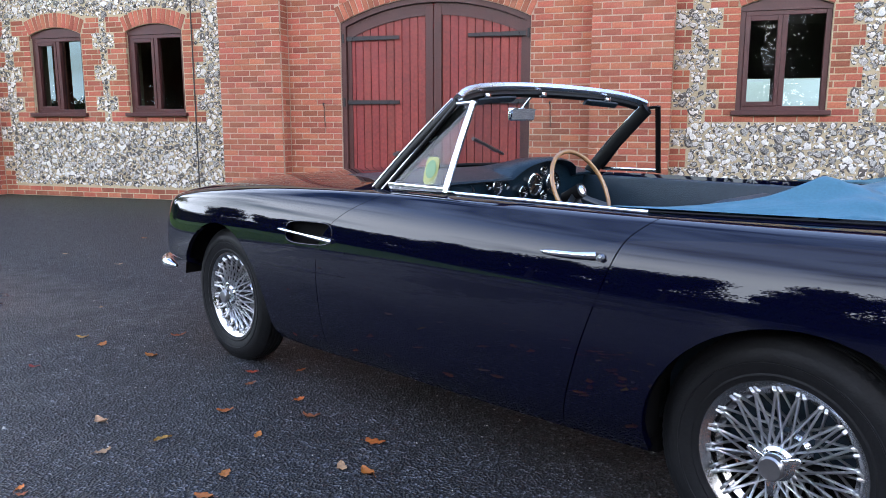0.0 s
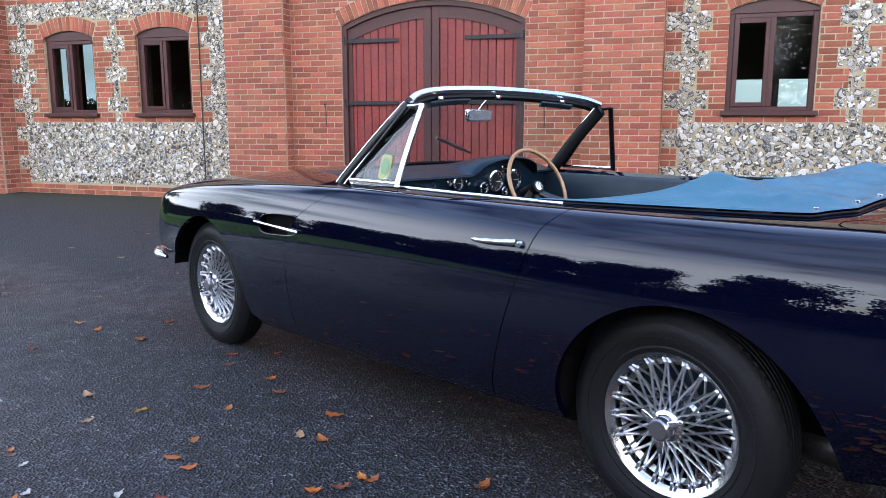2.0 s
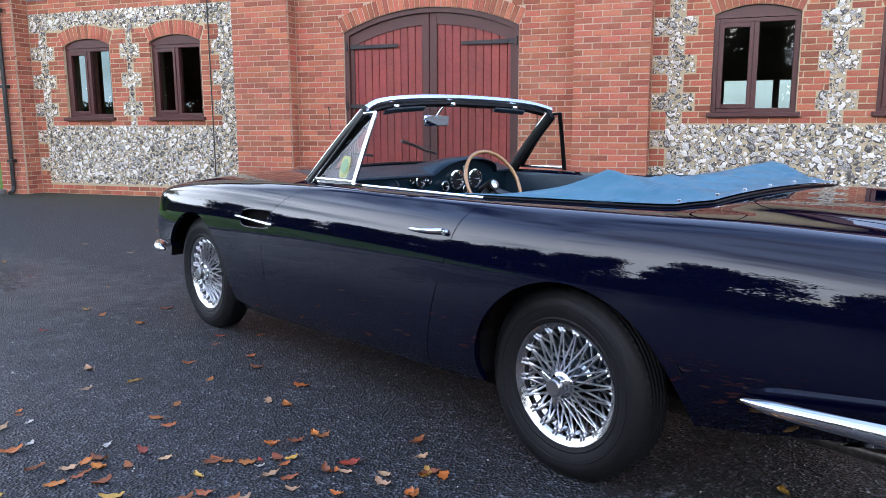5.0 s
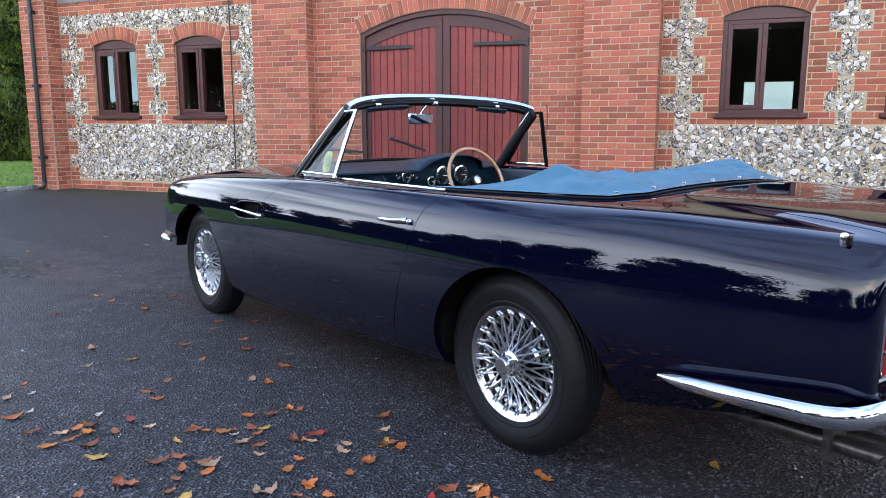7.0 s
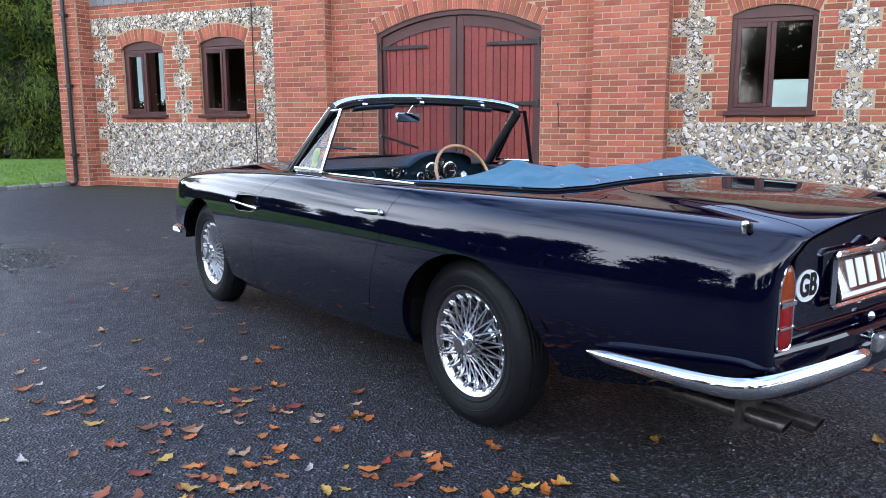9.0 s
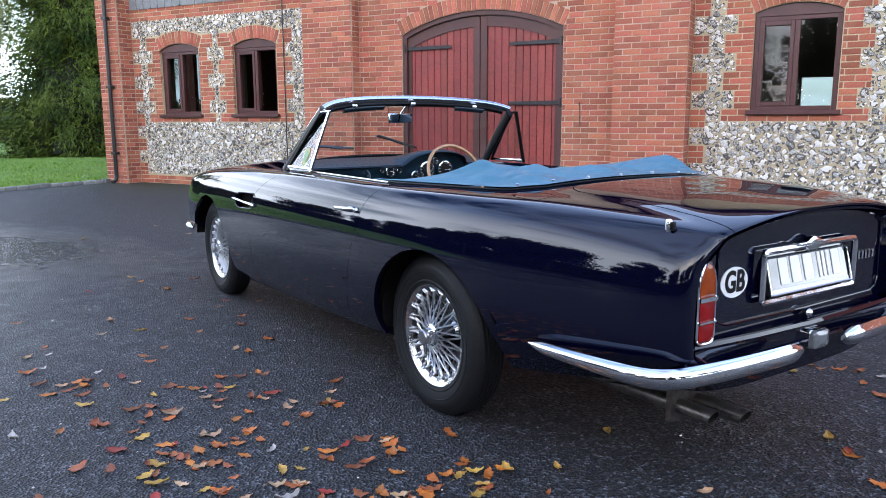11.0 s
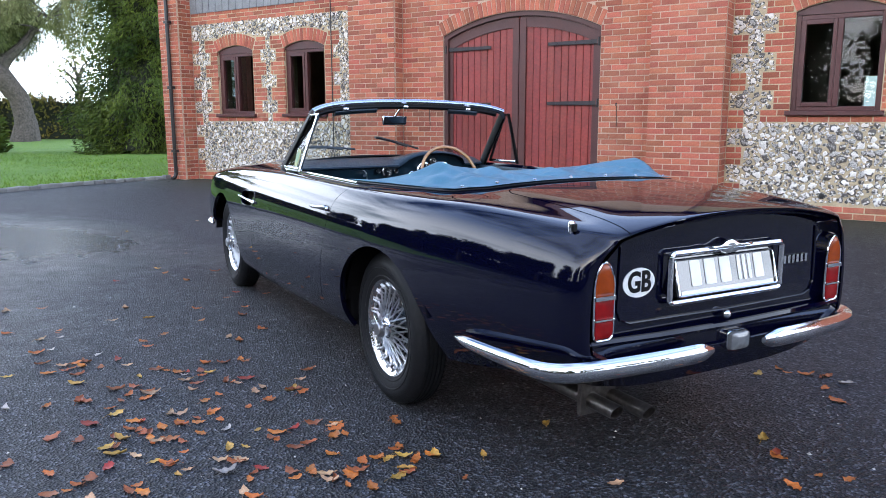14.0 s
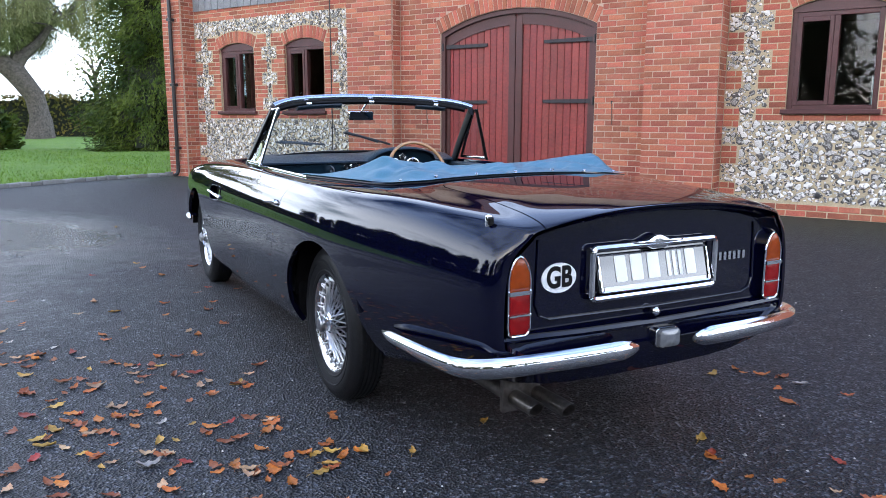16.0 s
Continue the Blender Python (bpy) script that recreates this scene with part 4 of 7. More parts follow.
# moulded seam of the boot opening and the sill under it
def rim_strip(name, pts, r, material, parent=None, label="", closed=False):
    return tube(name, pts, r, material, parent or car, n=6, closed=closed, label=label)


seam = [(-1.088, 0.455, 0.80), (-1.088, 0.462, 0.60), (-1.088, 0.445, 0.567), (-1.088, 0.41, 0.553), (-1.09, 0.0, 0.548), (-1.088, -0.41, 0.553), (-1.088, -0.445, 0.567), (-1.088, -0.462, 0.60), (-1.088, -0.455, 0.80)]
rim_strip("boot_seam", seam, 0.004, PAINT, tail)
rim_strip("boot_handle_ledge", [(-1.10, 0.60, 0.512), (-1.115, 0.3, 0.507), (-1.12, 0, 0.505), (-1.115, -0.3, 0.507), (-1.10, -0.60, 0.512)], 0.012, PAINT, tail)


def rounded_outline(cx, cz, hx, hz, r, n=6):
    """Points of a rounded rectangle in the y-z plane."""
    out = []
    for sx, sz, a0 in ((1, 1, 0), (-1, 1, 90), (-1, -1, 180), (1, -1, 270)):
        for k in range(n + 1):
            a = radians(a0 + 90 * k / n)
            out.append((cx + sx * (hx - r) + r * math.cos(a), cz + sz * (hz - r) + r * math.sin(a)))
    return out


def plaque(name, outline, x0, x1, material, parent, label="", bulge=0.0):
    """A flat piece in the y-z plane from x0 back to x1, its face rounded by bulge."""
    n = len(outline)
    cy, cz = sum(p[0] for p in outline) / n, sum(p[1] for p in outline) / n
    verts, faces = [(x1, y, z) for y, z in outline], []
    rings = [(1.0, 0.0), (0.93, 0.55), (0.7, 0.85), (0.35, 1.0)] if bulge else [(1.0, 0.0), (0.985, 0.0)]
    for k, (s, h) in enumerate(rings):
        verts += [(x0 - bulge * h, cy + (y - cy) * s, cz + (z - cz) * s) for y, z in outline]
    for k in range(len(rings)):
        faces += [(k * n + i, k * n + (i + 1) % n, (k + 1) * n + (i + 1) % n, (k + 1) * n + i) for i in range(n)]
    faces.append(tuple(range(len(rings) * n, (len(rings) + 1) * n)))
    return mesh_ob(name, verts, faces, material, parent, label, smooth=True)


def tail_light(s):
    """A tall tail lamp: rounded top, amber over red, chrome rim and two bars."""
    cy = 0.534 * s
    lean = 0.010 * s
    def half(z):
        if z < 0.548:
            return 0.038 * (0.45 + 0.55 * math.sqrt(max(0.0, 1 - ((0.548 - z) / 0.0265) ** 2)))
        return 0.038 if z < 0.68 else 0.038 * max(0.0, 1 - ((z - 0.68) / 0.082) ** 2) ** 0.62
    zs_ = [0.522 + 0.24 * k / 40 for k in range(41)]
    ring = [(cy + half(z), z) for z in zs_] + [(cy - half(z), z) for z in reversed(zs_[:-1])]
    base = plaque("tail_light", ring, -1.108, -1.03, PAINT, car, "tall tail lamp in a chrome rim")
    rim_pts = [(-1.112, y, z) for y, z in ring]
    rim_strip("lamp_rim", rim_pts, 0.0038, CHROME, base, "chrome rim", closed=True)
    def lens(nm, z0, z1, m, lab):
        zz = [z0 + (z1 - z0) * k / 14 for k in range(15)]
        o = [(cy + half(z) * 0.90, z) for z in zz] + [(cy - half(z) * 0.90, z) for z in reversed(zz)]
        plaque(nm, o, -1.112, -1.10, m, base, lab, bulge=0.007)
    lens("amber_lens", 0.660, 0.757, AMBER, "ribbed amber lens")
    lens("red_lens", 0.588, 0.648, RED_LENS, "dark red lens")
    lens("lower_lens", 0.528, 0.584, RED_LENS, "dark red lens")
    plaque("divider", [(cy + 0.038, 0.660), (cy - 0.038, 0.660), (cy - 0.038, 0.648), (cy + 0.038, 0.648)], -1.122, -1.10, CHROME, base, "chrome divider bar")
    plaque("lower_divider", [(cy + 0.038, 0.589), (cy - 0.038, 0.589), (cy - 0.038, 0.584), (cy + 0.038, 0.584)], -1.122, -1.10, CHROME, base, "chrome divider bar")
    return base


for s in (1, -1):
    tail_light(s)
# oval sticker with two letters
sticker = plaque("oval_sticker", [(0.376 + 0.064 * math.cos(2 * math.pi * k / 40), 0.679 + 0.0465 * math.sin(2 * math.pi * k / 40)) for k in range(40)], -1.0885, -1.08, WHITE, car, "white oval sticker with black letters GB")


def letters(text, size, m, material, name, parent, extrude=0.0008):
    cu = bpy.data.curves.new(name, "FONT")
    cu.body, cu.size, cu.align_x, cu.align_y, cu.extrude, cu.offset = text, size, "CENTER", "CENTER", extrude, 0.003
    tmp = bpy.data.objects.new(name, cu)
    scene.collection.objects.link(tmp)
    me = bpy.data.meshes.new_from_object(tmp.evaluated_get(bpy.context.evaluated_depsgraph_get()))
    bpy.data.objects.remove(tmp)
    me.materials.clear()
    me.materials.append(material)
    ob = new(name, me)
    ob.parent = parent
    ob.matrix_local = m
    return ob


REAR_FACING = Matrix(((0, 0, -1, 0), (-1, 0, 0, 0), (0, 1, 0, 0), (0, 0, 0, 1)))
letters("GB", 0.092, Matrix.Translation((-1.0900, 0.376, 0.679)) @ REAR_FACING @ Matrix.Diagonal((0.79, 0.98, 1, 1)), BLACK, "letters", sticker)
# number plate in its chrome frame, its writing as plain bars
plate = plaque("number_plate", rounded_outline(0.008, 0.682, 0.235, 0.062, 0.008), -1.100, -1.08, PLATE_BLACK, car, "black number plate in a chrome frame with white bars")
fr = [(-1.108, y, z) for y, z in rounded_outline(0.008, 0.682, 0.258, 0.080, 0.015)]
rim_strip("plate_frame", fr, 0.010, CHROME, plate, "polished chrome frame", closed=True)
fr = [(-1.103, y, z) for y, z in rounded_outline(0.008, 0.680, 0.228, 0.056, 0.006)]
rim_strip("plate_inner_frame", fr, 0.004, CHROME, plate, "thin chrome line", closed=True)
for yy, w in ((0.150, 0.022), (0.085, 0.024), (0.015, 0.024), (-0.050, 0.007), (-0.075, 0.007), (-0.100, 0.007), (-0.145, 0.021)):
    plaque("plate_bar", rounded_outline(yy, 0.690, w, 0.040, 0.004, 2), -1.1025, -1.098, WHITE, plate, "white painted bar")
plaque("plate_strip", rounded_outline(0.008, 0.632, 0.215, 0.006, 0.002, 2), -1.1025, -1.098, WHITE, plate, "white line")
# the plate leans back, its top edge deeper in the frame
PLATE_PARTS = [plate] + [c for c in plate.children if c.name.split(".")[0] in ("plate_bar", "plate_strip", "plate_inner_frame")]
for ob in PLATE_PARTS:
    for v in ob.data.vertices:
        v.co.x += (v.co.z - 0.682) * 0.26 - 0.004
# winged emblem without lettering
wing = []
for k in range(25):
    y = -0.11 + 0.22 * k / 24
    wing.append((y + 0.008, 0.768 + 0.018 * math.exp(-(y / 0.06) ** 2) + 0.004 * math.cos(y * 60)))
wing += [(0.115, 0.764), (0.06, 0.756), (0.03, 0.745), (-0.015, 0.745), (-0.05, 0.756), (-0.102, 0.764)]
plaque("winged_emblem", wing, -1.112, -1.104, CHROME, car, "chrome winged emblem", bulge=0.006)
# chrome script as plain bars
for k in range(7):
    plaque("script_bar", rounded_outline(-0.275 - 0.0225 * k, 0.690, 0.006, 0.014, 0.002, 2), -1.091, -1.088, CHROME, tail, "small chrome bar")
# boot catch and reversing lamp
bmx = bmesh.new()
bmesh.ops.create_uvsphere(bmx, u_segments=16, v_segments=10, radius=0.017, matrix=Matrix.Translation((-1.105, 0.0, 0.535)))
part("boot_catch", bmx, CHROME, car, "round chrome catch", smooth=True)
lamp = plaque("reversing_lamp", rounded_outline(-0.045, 0.445, 0.048, 0.033, 0.016), -1.118, -1.05, CHROME, car, "reversing lamp in a chrome shell", bulge=0.006)
plaque("lens", rounded_outline(-0.045, 0.445, 0.046, 0.031, 0.014), -1.126, -1.11, CLEAR_LENS, lamp, "ribbed clear lens", bulge=0.016)


def bumper(s):
    """A rounded chrome blade from the flank round the corner to the middle of the tail."""
    path = []
    for k in range(41):
        f = k / 40
        if f < 0.5:
            g = f / 0.5
            path.append((-0.600 - 0.50 * g, (0.752 - 0.045 * g ** 1.6), 0.430 + 0.002 * g))
        else:
            g = (f - 0.5) / 0.5
            path.append((-1.10 - 0.065 * math.sin(g * math.pi / 2) ** 0.8, 0.707 - 0.585 * g, 0.432 + 0.008 * g))
    P = np.array(path)
    for _ in range(12):
        P[1:-1] = (P[:-2] + 2 * P[1:-1] + P[2:]) / 4
    verts, faces, n = [], [], 14
    for i, p in enumerate(P):
        d = P[min(i + 1, 40)] - P[max(i - 1, 0)]
        d /= np.linalg.norm(d)
        out = np.array((d[1], -d[0], 0.0))
        out = out / np.linalg.norm(out)
        if np.dot(out[:2], p[:2] - np.array((-0.5, 0))) < 0:
            out = -out
        f = i / 40
        sz = 1.0
        if f < 0.10:
            sz = 0.25 + 0.75 * math.sin(f / 0.10 * math.pi / 2)
        if f > 0.94:
            sz = 0.35 + 0.65 * math.sin((1 - f) / 0.06 * math.pi / 2)
        hh = (0.019 + 0.014 * min(1, f * 1.7)) * sz
        for j in range(n):
            t = 2 * math.pi * j / n
            prof = math.copysign(abs(math.cos(t)) ** 0.8, math.cos(t))
            q = p + out * 0.026 * sz * prof + np.array((0, 0, hh * math.sin(t) + (0.006 if math.cos(t) > 0 else 0)))
            verts.append((q[0], s * q[1], q[2]))
    for i in range(40):
        for j in range(n):
            f = (i * n + j, i * n + (j + 1) % n, (i + 1) * n + (j + 1) % n, (i + 1) * n + j)
            faces.append(f if s > 0 else f[::-1])
    faces += [tuple(range(n)), tuple(range(40 * n, 41 * n))]
    return mesh_ob("rear_bumper", verts, faces, CHROME, car, "polished chrome bumper half", smooth=True)


for s in (1, -1):
    bumper(s)
# valance under the tail
vs, fs = [], []
for i in range(13):
    y = -0.60 + 1.2 * i / 12
    drop = 1 - (abs(y) / 0.62) ** 4
    vs += [(-1.10, y, 0.50), (-1.105, y, 0.42), (-1.06, y, 0.40 - 0.075 * drop), (-0.80, y, 0.33 - 0.03 * drop)]
for i in range(12):
    fs += [(i * 4 + j, i * 4 + j + 1, i * 4 + j + 5, i * 4 + j + 4) for j in range(3)]
mesh_ob("rear_valance", vs, fs, PAINT, car, smooth=True)
# twin exhaust pipes, cut slantwise
for k, (yy, xx) in enumerate(((0.455, -1.10), (0.37, -1.15))):
    vs, fs = revolve([(0.026, 0.0), (0.026, 0.62), (0.023, 0.62), (0.023, 0.0)], 20)
    pipe = mesh_ob("exhaust_pipe", [(xx + y - 0.5 * z, yy + x, 0.275 + z) for x, y, z in vs], fs, EXH, car, "sooty steel exhaust pipe", smooth=True)
v_, f_ = revolve([(0.05, 0.0), (0.06, 0.02), (0.06, 0.10), (0.05, 0.12)], 20)
mesh_ob("silencer", [(-0.45 + y * 2, 0.43 + x * 1.5, 0.275 + z) for x, y, z in v_], f_, EXH, car, smooth=True)
mesh_ob("exhaust_bracket", *(lambda b: ([tuple(v.co) for v in b.verts], [tuple(w.index for w in f.verts) for f in b.faces]))((lambda b: (b.verts.index_update(), b)[1])(box_bm(-0.98, -0.96, 0.36, 0.50, 0.23, 0.34, 0.0))), EXH, car)

# ---- the car: wheels ----
def make_wheel():
    """A wire wheel about the y axis, outer side towards +y, its rim's outer edge at y = 0."""
    rim_p = [(0.205, 0.0), (0.209, -0.006), (0.203, -0.014), (0.190, -0.018), (0.186, -0.040), (0.172, -0.052), (0.170, -0.090), (0.184, -0.104), (0.186, -0.128), (0.205, -0.136),
             (0.205, -0.142), (0.178, -0.135), (0.176, -0.106), (0.163, -0.094), (0.163, -0.050), (0.178, -0.038), (0.182, -0.016), (0.197, -0.004)]
    v, f = revolve(rim_p, 64)
    wheel = mesh_ob("wheel", v, f, RIM, None, "chrome wire wheel rim", smooth=True)
    tyre_p = [(0.203, -0.004), (0.208, 0.004), (0.216, 0.006), (0.222, 0.009), (0.228, 0.007), (0.250, 0.015), (0.275, 0.017), (0.298, 0.012), (0.300, 0.010), (0.316, 0.002), (0.326, -0.008), (0.332, -0.020)]
    for k in range(5):
        y = -0.026 - 0.022 * k
        tyre_p += [(0.3345, y), (0.3345, y - 0.012), (0.329, y - 0.014), (0.329, y - 0.018)]
    tyre_p += [(0.332, -0.136), (0.318, -0.148), (0.295, -0.154), (0.25, -0.156), (0.208, -0.146), (0.200, -0.138)]
    tyre_p[6:6] = [(0.258, 0.0155), (0.260, 0.0185), (0.263, 0.0185), (0.265, 0.0160)]
    tyre_p = [(0.203 + (r - 0.203) * 0.905, (0.92 if y > 0 else 0.80) * y) for r, y in tyre_p]
    v, f = revolve(tyre_p, 96)
    mesh_ob("tyre", v, f, RUBBER, wheel, "black rubber tyre", smooth=True)
    # shoulder blocks of the tread
    vs, fs = [], []
    for k in range(72):
        a = 2 * math.pi * k / 72
        for yy in (-0.006, -0.150):
            b = len(vs)
            for da, r, y in ((-0.028, 0.322, yy), (0.020, 0.322, yy), (0.020, 0.336, yy + (-0.018 if yy > -0.07 else 0.018)), (-0.028, 0.336, yy + (-0.018 if yy > -0.07 else 0.018)),
                             (-0.028, 0.31, (yy - 0.02) if yy > -0.07 else yy + 0.02), (0.020, 0.31, (yy - 0.02) if yy > -0.07 else yy + 0.02)):
                r = 0.203 + (r - 0.203) * 0.905
                vs.append((r * math.cos(a + da), 0.80 * y, r * math.sin(a + da)))
            fs += [(b, b + 1, b + 2, b + 3), (b, b + 3, b + 4), (b + 1, b + 5, b + 2), (b + 3, b + 2, b + 5, b + 4)]
    tagged(mesh_ob("tread", vs, fs, RUBBER, wheel), kind="stuff")
    hub_p = [(0.0, 0.030), (0.030, 0.030), (0.034, 0.026), (0.034, 0.010), (0.044, 0.004), (0.046, -0.02), (0.040, -0.03), (0.040, -0.085), (0.056, -0.10), (0.056, -0.125), (0.0, -0.125)]
    v, f = revolve([(max(r, 0.0005), y) for r, y in hub_p], 32)
    hub = mesh_ob("hub", v, f, CHROME, wheel, "chrome hub", smooth=True)
    cap_p = [(0.0005, 0.050), (0.026, 0.050), (0.031, 0.045), (0.033, 0.028), (0.0005, 0.028)]
    v, f = revolve(cap_p, 32)
    mesh_ob("hub_cap", v, f, mat("brushed_steel", (0.42, 0.42, 0.43), 0.32, metal=1.0, col2=(0.3, 0.3, 0.3), scale=20), wheel, "brushed steel hub cap", smooth=True)
    for k in range(3):
        bm = bmesh.new()
        box_bm(0.020, 0.074, 0.028, 0.040, -0.015, 0.015, 0.005, bm)
        for vv in bm.verts:
            t = (vv.co.x - 0.02) / 0.054
            vv.co.z *= 1 - 0.5 * t
            vv.co.y -= 0.006 * t
        bmesh.ops.rotate(bm, verts=bm.verts, cent=(0, 0, 0), matrix=Matrix.Rotation(radians(90 + 120 * k), 3, "Y"))
        part("spinner_ear", bm, CHROME, wheel, "chrome knock-off ear", smooth=True)
    # back of the wheel: drum
    v, f = revolve([(0.0005, -0.10), (0.135, -0.10), (0.14, -0.11), (0.14, -0.16), (0.0005, -0.16)], 32)
    mesh_ob("brake_disc", v, f, UNDER, wheel, "dark brake disc", smooth=True)
    # spokes: outer long ones and inner short ones, crossing
    def spoke(me, a0, twist, r0, y0, r1, y1):
        p = Vector((r0 * math.cos(a0), y0, r0 * math.sin(a0)))
        q = Vector((r1 * math.cos(a0 + twist), y1, r1 * math.sin(a0 + twist)))
        if me is None:
            v, f = tube_data([(0, 0, 0), (0, 0, 0.86), (0, 0, 0.87), (0, 0, 1)], 0.003, 6, taper=[0.0039, 0.0039, 0.0056, 0.0056])
            me = bpy.data.meshes.new("spoke")
            me.from_pydata([tuple(c) for c in v], [], f)
            me.materials.append(SPOKE)
            me.polygons.foreach_set("use_smooth", [True] * len(me.polygons))
        ob = new("spoke", me)
        ob.parent = wheel
        d = q - p
        ob.matrix_local = Matrix.Translation(p) @ d.to_track_quat("Z", "Y").to_matrix().to_4x4() @ Matrix.Diagonal((1, 1, d.length, 1))
        return me
    me = None
    for k in range(20):
        a = 2 * math.pi * k / 20
        for sg in (1, -1):
            me = spoke(me, a + 0.05 * sg, 0.42 * sg, 0.044, 0.002, 0.186, -0.034)
            me = spoke(me, a + 0.2 + 0.05 * sg, 0.55 * sg, 0.056, -0.105, 0.192, -0.012)
    return wheel


wheel_src = make_wheel()
wheel_src.parent = car
for k, (wx, s, yy) in enumerate(((0.010, 1, 0.735), (2.590, 1, 0.765), (0.010, -1, 0.735), (2.590, -1, 0.765))):
    m = Matrix.Translation((wx, s * yy, 0.3115)) @ Matrix.Rotation(0 if s > 0 else math.pi, 4, "Z") @ Matrix.Rotation(0.7 * k, 4, "Y")
    if k == 0:
        wheel_src.matrix_local = m
    else:
        copy_thing(wheel_src, m)

# ---- the car: side trim ----
for s in (1, -1):
    # vent: dark back and chrome bar
    bm = box_bm(1.66, 2.01, 0.79 * s - 0.004, 0.79 * s + 0.004, 0.635, 0.765)
    part("vent_back", bm, UNDER, car)
    pts = [(1.67 + 0.36 * k / 12, s * (skin_y(1.67 + 0.36 * k / 12, 0.69) + 0.006), 0.684 + 0.014 * k / 12) for k in range(13)]
    tube("vent_bar", pts, 0.007, CHROME, car, n=8, label="chrome vent bar", taper=[0.009] * 6 + [0.006] * 6 + [0.005])
    ring = []
    for k in range(36):
        a = 2 * math.pi * k / 36
        cx, cz = math.copysign(abs(math.cos(a)) ** 0.55, math.cos(a)), math.copysign(abs(math.sin(a)) ** 0.55, math.sin(a))
        x = 1.835 + 0.155 * cx
        z = 0.700 - 0.05 * (x - 1.835) + 0.045 * cz
        ring.append((x, s * (skin_y(x, z) + 0.001), z))
    tube("vent_rim", ring, 0.0022, PAINT, car, n=6, closed=True)
    # door handle with push button
    door = doors[0 if s > 0 else 1]
    pts = [(0.50 + 0.185 * k / 14, s * (skin_y(0.50 + 0.185 * k / 14, 0.772) + 0.004 + 0.020 * math.sin(math.pi * k / 14) ** 0.6), 0.776 - 0.008 * k / 14) for k in range(15)]
    h = tube("door_handle", pts, 0.008, CHROME, door, n=10, label="chrome pull handle", taper=[0.011, 0.011, 0.0105] + [0.0085] * 9 + [0.0075, 0.006, 0.004])
    v, f = revolve([(0.0005, 0.014), (0.010, 0.012), (0.012, 0.0), (0.0005, 0.0)], 20)
    yb_ = skin_y(0.485, 0.772)
    mesh_ob("lock_button", [(0.482 + x, s * (yb_ + 0.002 + y), 0.772 + z) for x, y, z in v], f, CHROME, door, "chrome push button", smooth=True)
    # bright strip along the door's top edge
    pts = [(0.42 + (1.50 - 0.42) * k / 20, s * 0.690, skin_z(0.42 + 1.08 * k / 20, 0.690) + 0.004) for k in range(21)]
    if s > 0:
        tube("belt_strip", pts, 0.005, CHROME, door, n=8, label="chrome waist strip")
    # front bumper end and headlamp
    pts = [(3.12 + 0.30 * math.sin(k / 12 * math.pi / 2), s * (0.785 - 0.22 * (k / 12) ** 2.2), 0.385) for k in range(13)]
    tube("front_bumper", pts, 0.03, CHROME, car, n=12, label="chrome front bumper end", taper=[0.008, 0.018, 0.026] + [0.032] * 10)
    v, f = revolve([(0.0005, 0.03), (0.05, 0.024), (0.088, 0.004), (0.096, 0.008), (0.104, 0.0), (0.098, -0.05), (0.0005, -0.05)], 32)
    mesh_ob("headlamp", [(3.30 + y, s * 0.545 + x, 0.64 + z) for x, y, z in v], f, CHROME, car, "round headlamp in a chrome rim", smooth=True)

# small chrome-capped fastener on the rear wing
zf = skin_z(-1.0, 0.575)
bm = bmesh.new()
box_bm(-1.012, -0.992, 0.566, 0.586, zf - 0.02, zf + 0.027, 0.0085, bm)
k1 = part("wing_fastener", bm, CHROME, car, "small chrome fastener on the rear wing", smooth=True)
bm = box_bm(-1.022, -1.010, 0.568, 0.586, zf - 0.006, zf + 0.020, 0.004)
part("inset", bm, BLACK, k1, "black inset")

# ---- the car: windscreen ----
def screen_top(y):
    a = abs(y) / 0.64
    return Vector((1.352 - 0.125 * a ** 2 - 0.02 * a ** 8, y, 1.258 - 0.036 * a ** 2 - 0.035 * a ** 8))


def screen_base(y):
    a = abs(y) / 0.70
    return Vector((1.84 - 0.24 * a ** 2, y, skin_z(1.84 - 0.24 * a ** 2, y) + 0.004))


N_S = 32
rail = [screen_top(0.62 - 1.24 * k / N_S) for k in range(N_S + 1)]
base = [screen_base(0.675 - 1.35 * k / N_S) for k in range(N_S + 1)]
verts, faces = [], []
for a, b in zip(rail, base):
    for j in range(7):
        t = j / 6
        p = a.lerp(b, t)
        p += Vector((0.018, 0, 0.02)) * math.sin(math.pi * t)
        verts.append(p)
for i in range(N_S):
    faces += [(i * 7 + j, i * 7 + j + 1, (i + 1) * 7 + j + 1, (i + 1) * 7 + j) for j in range(6)]
screen = mesh_ob("windscreen", verts, faces, CAR_GLASS, car, "clear curved windscreen glass", smooth=True)
screen.visible_shadow = False


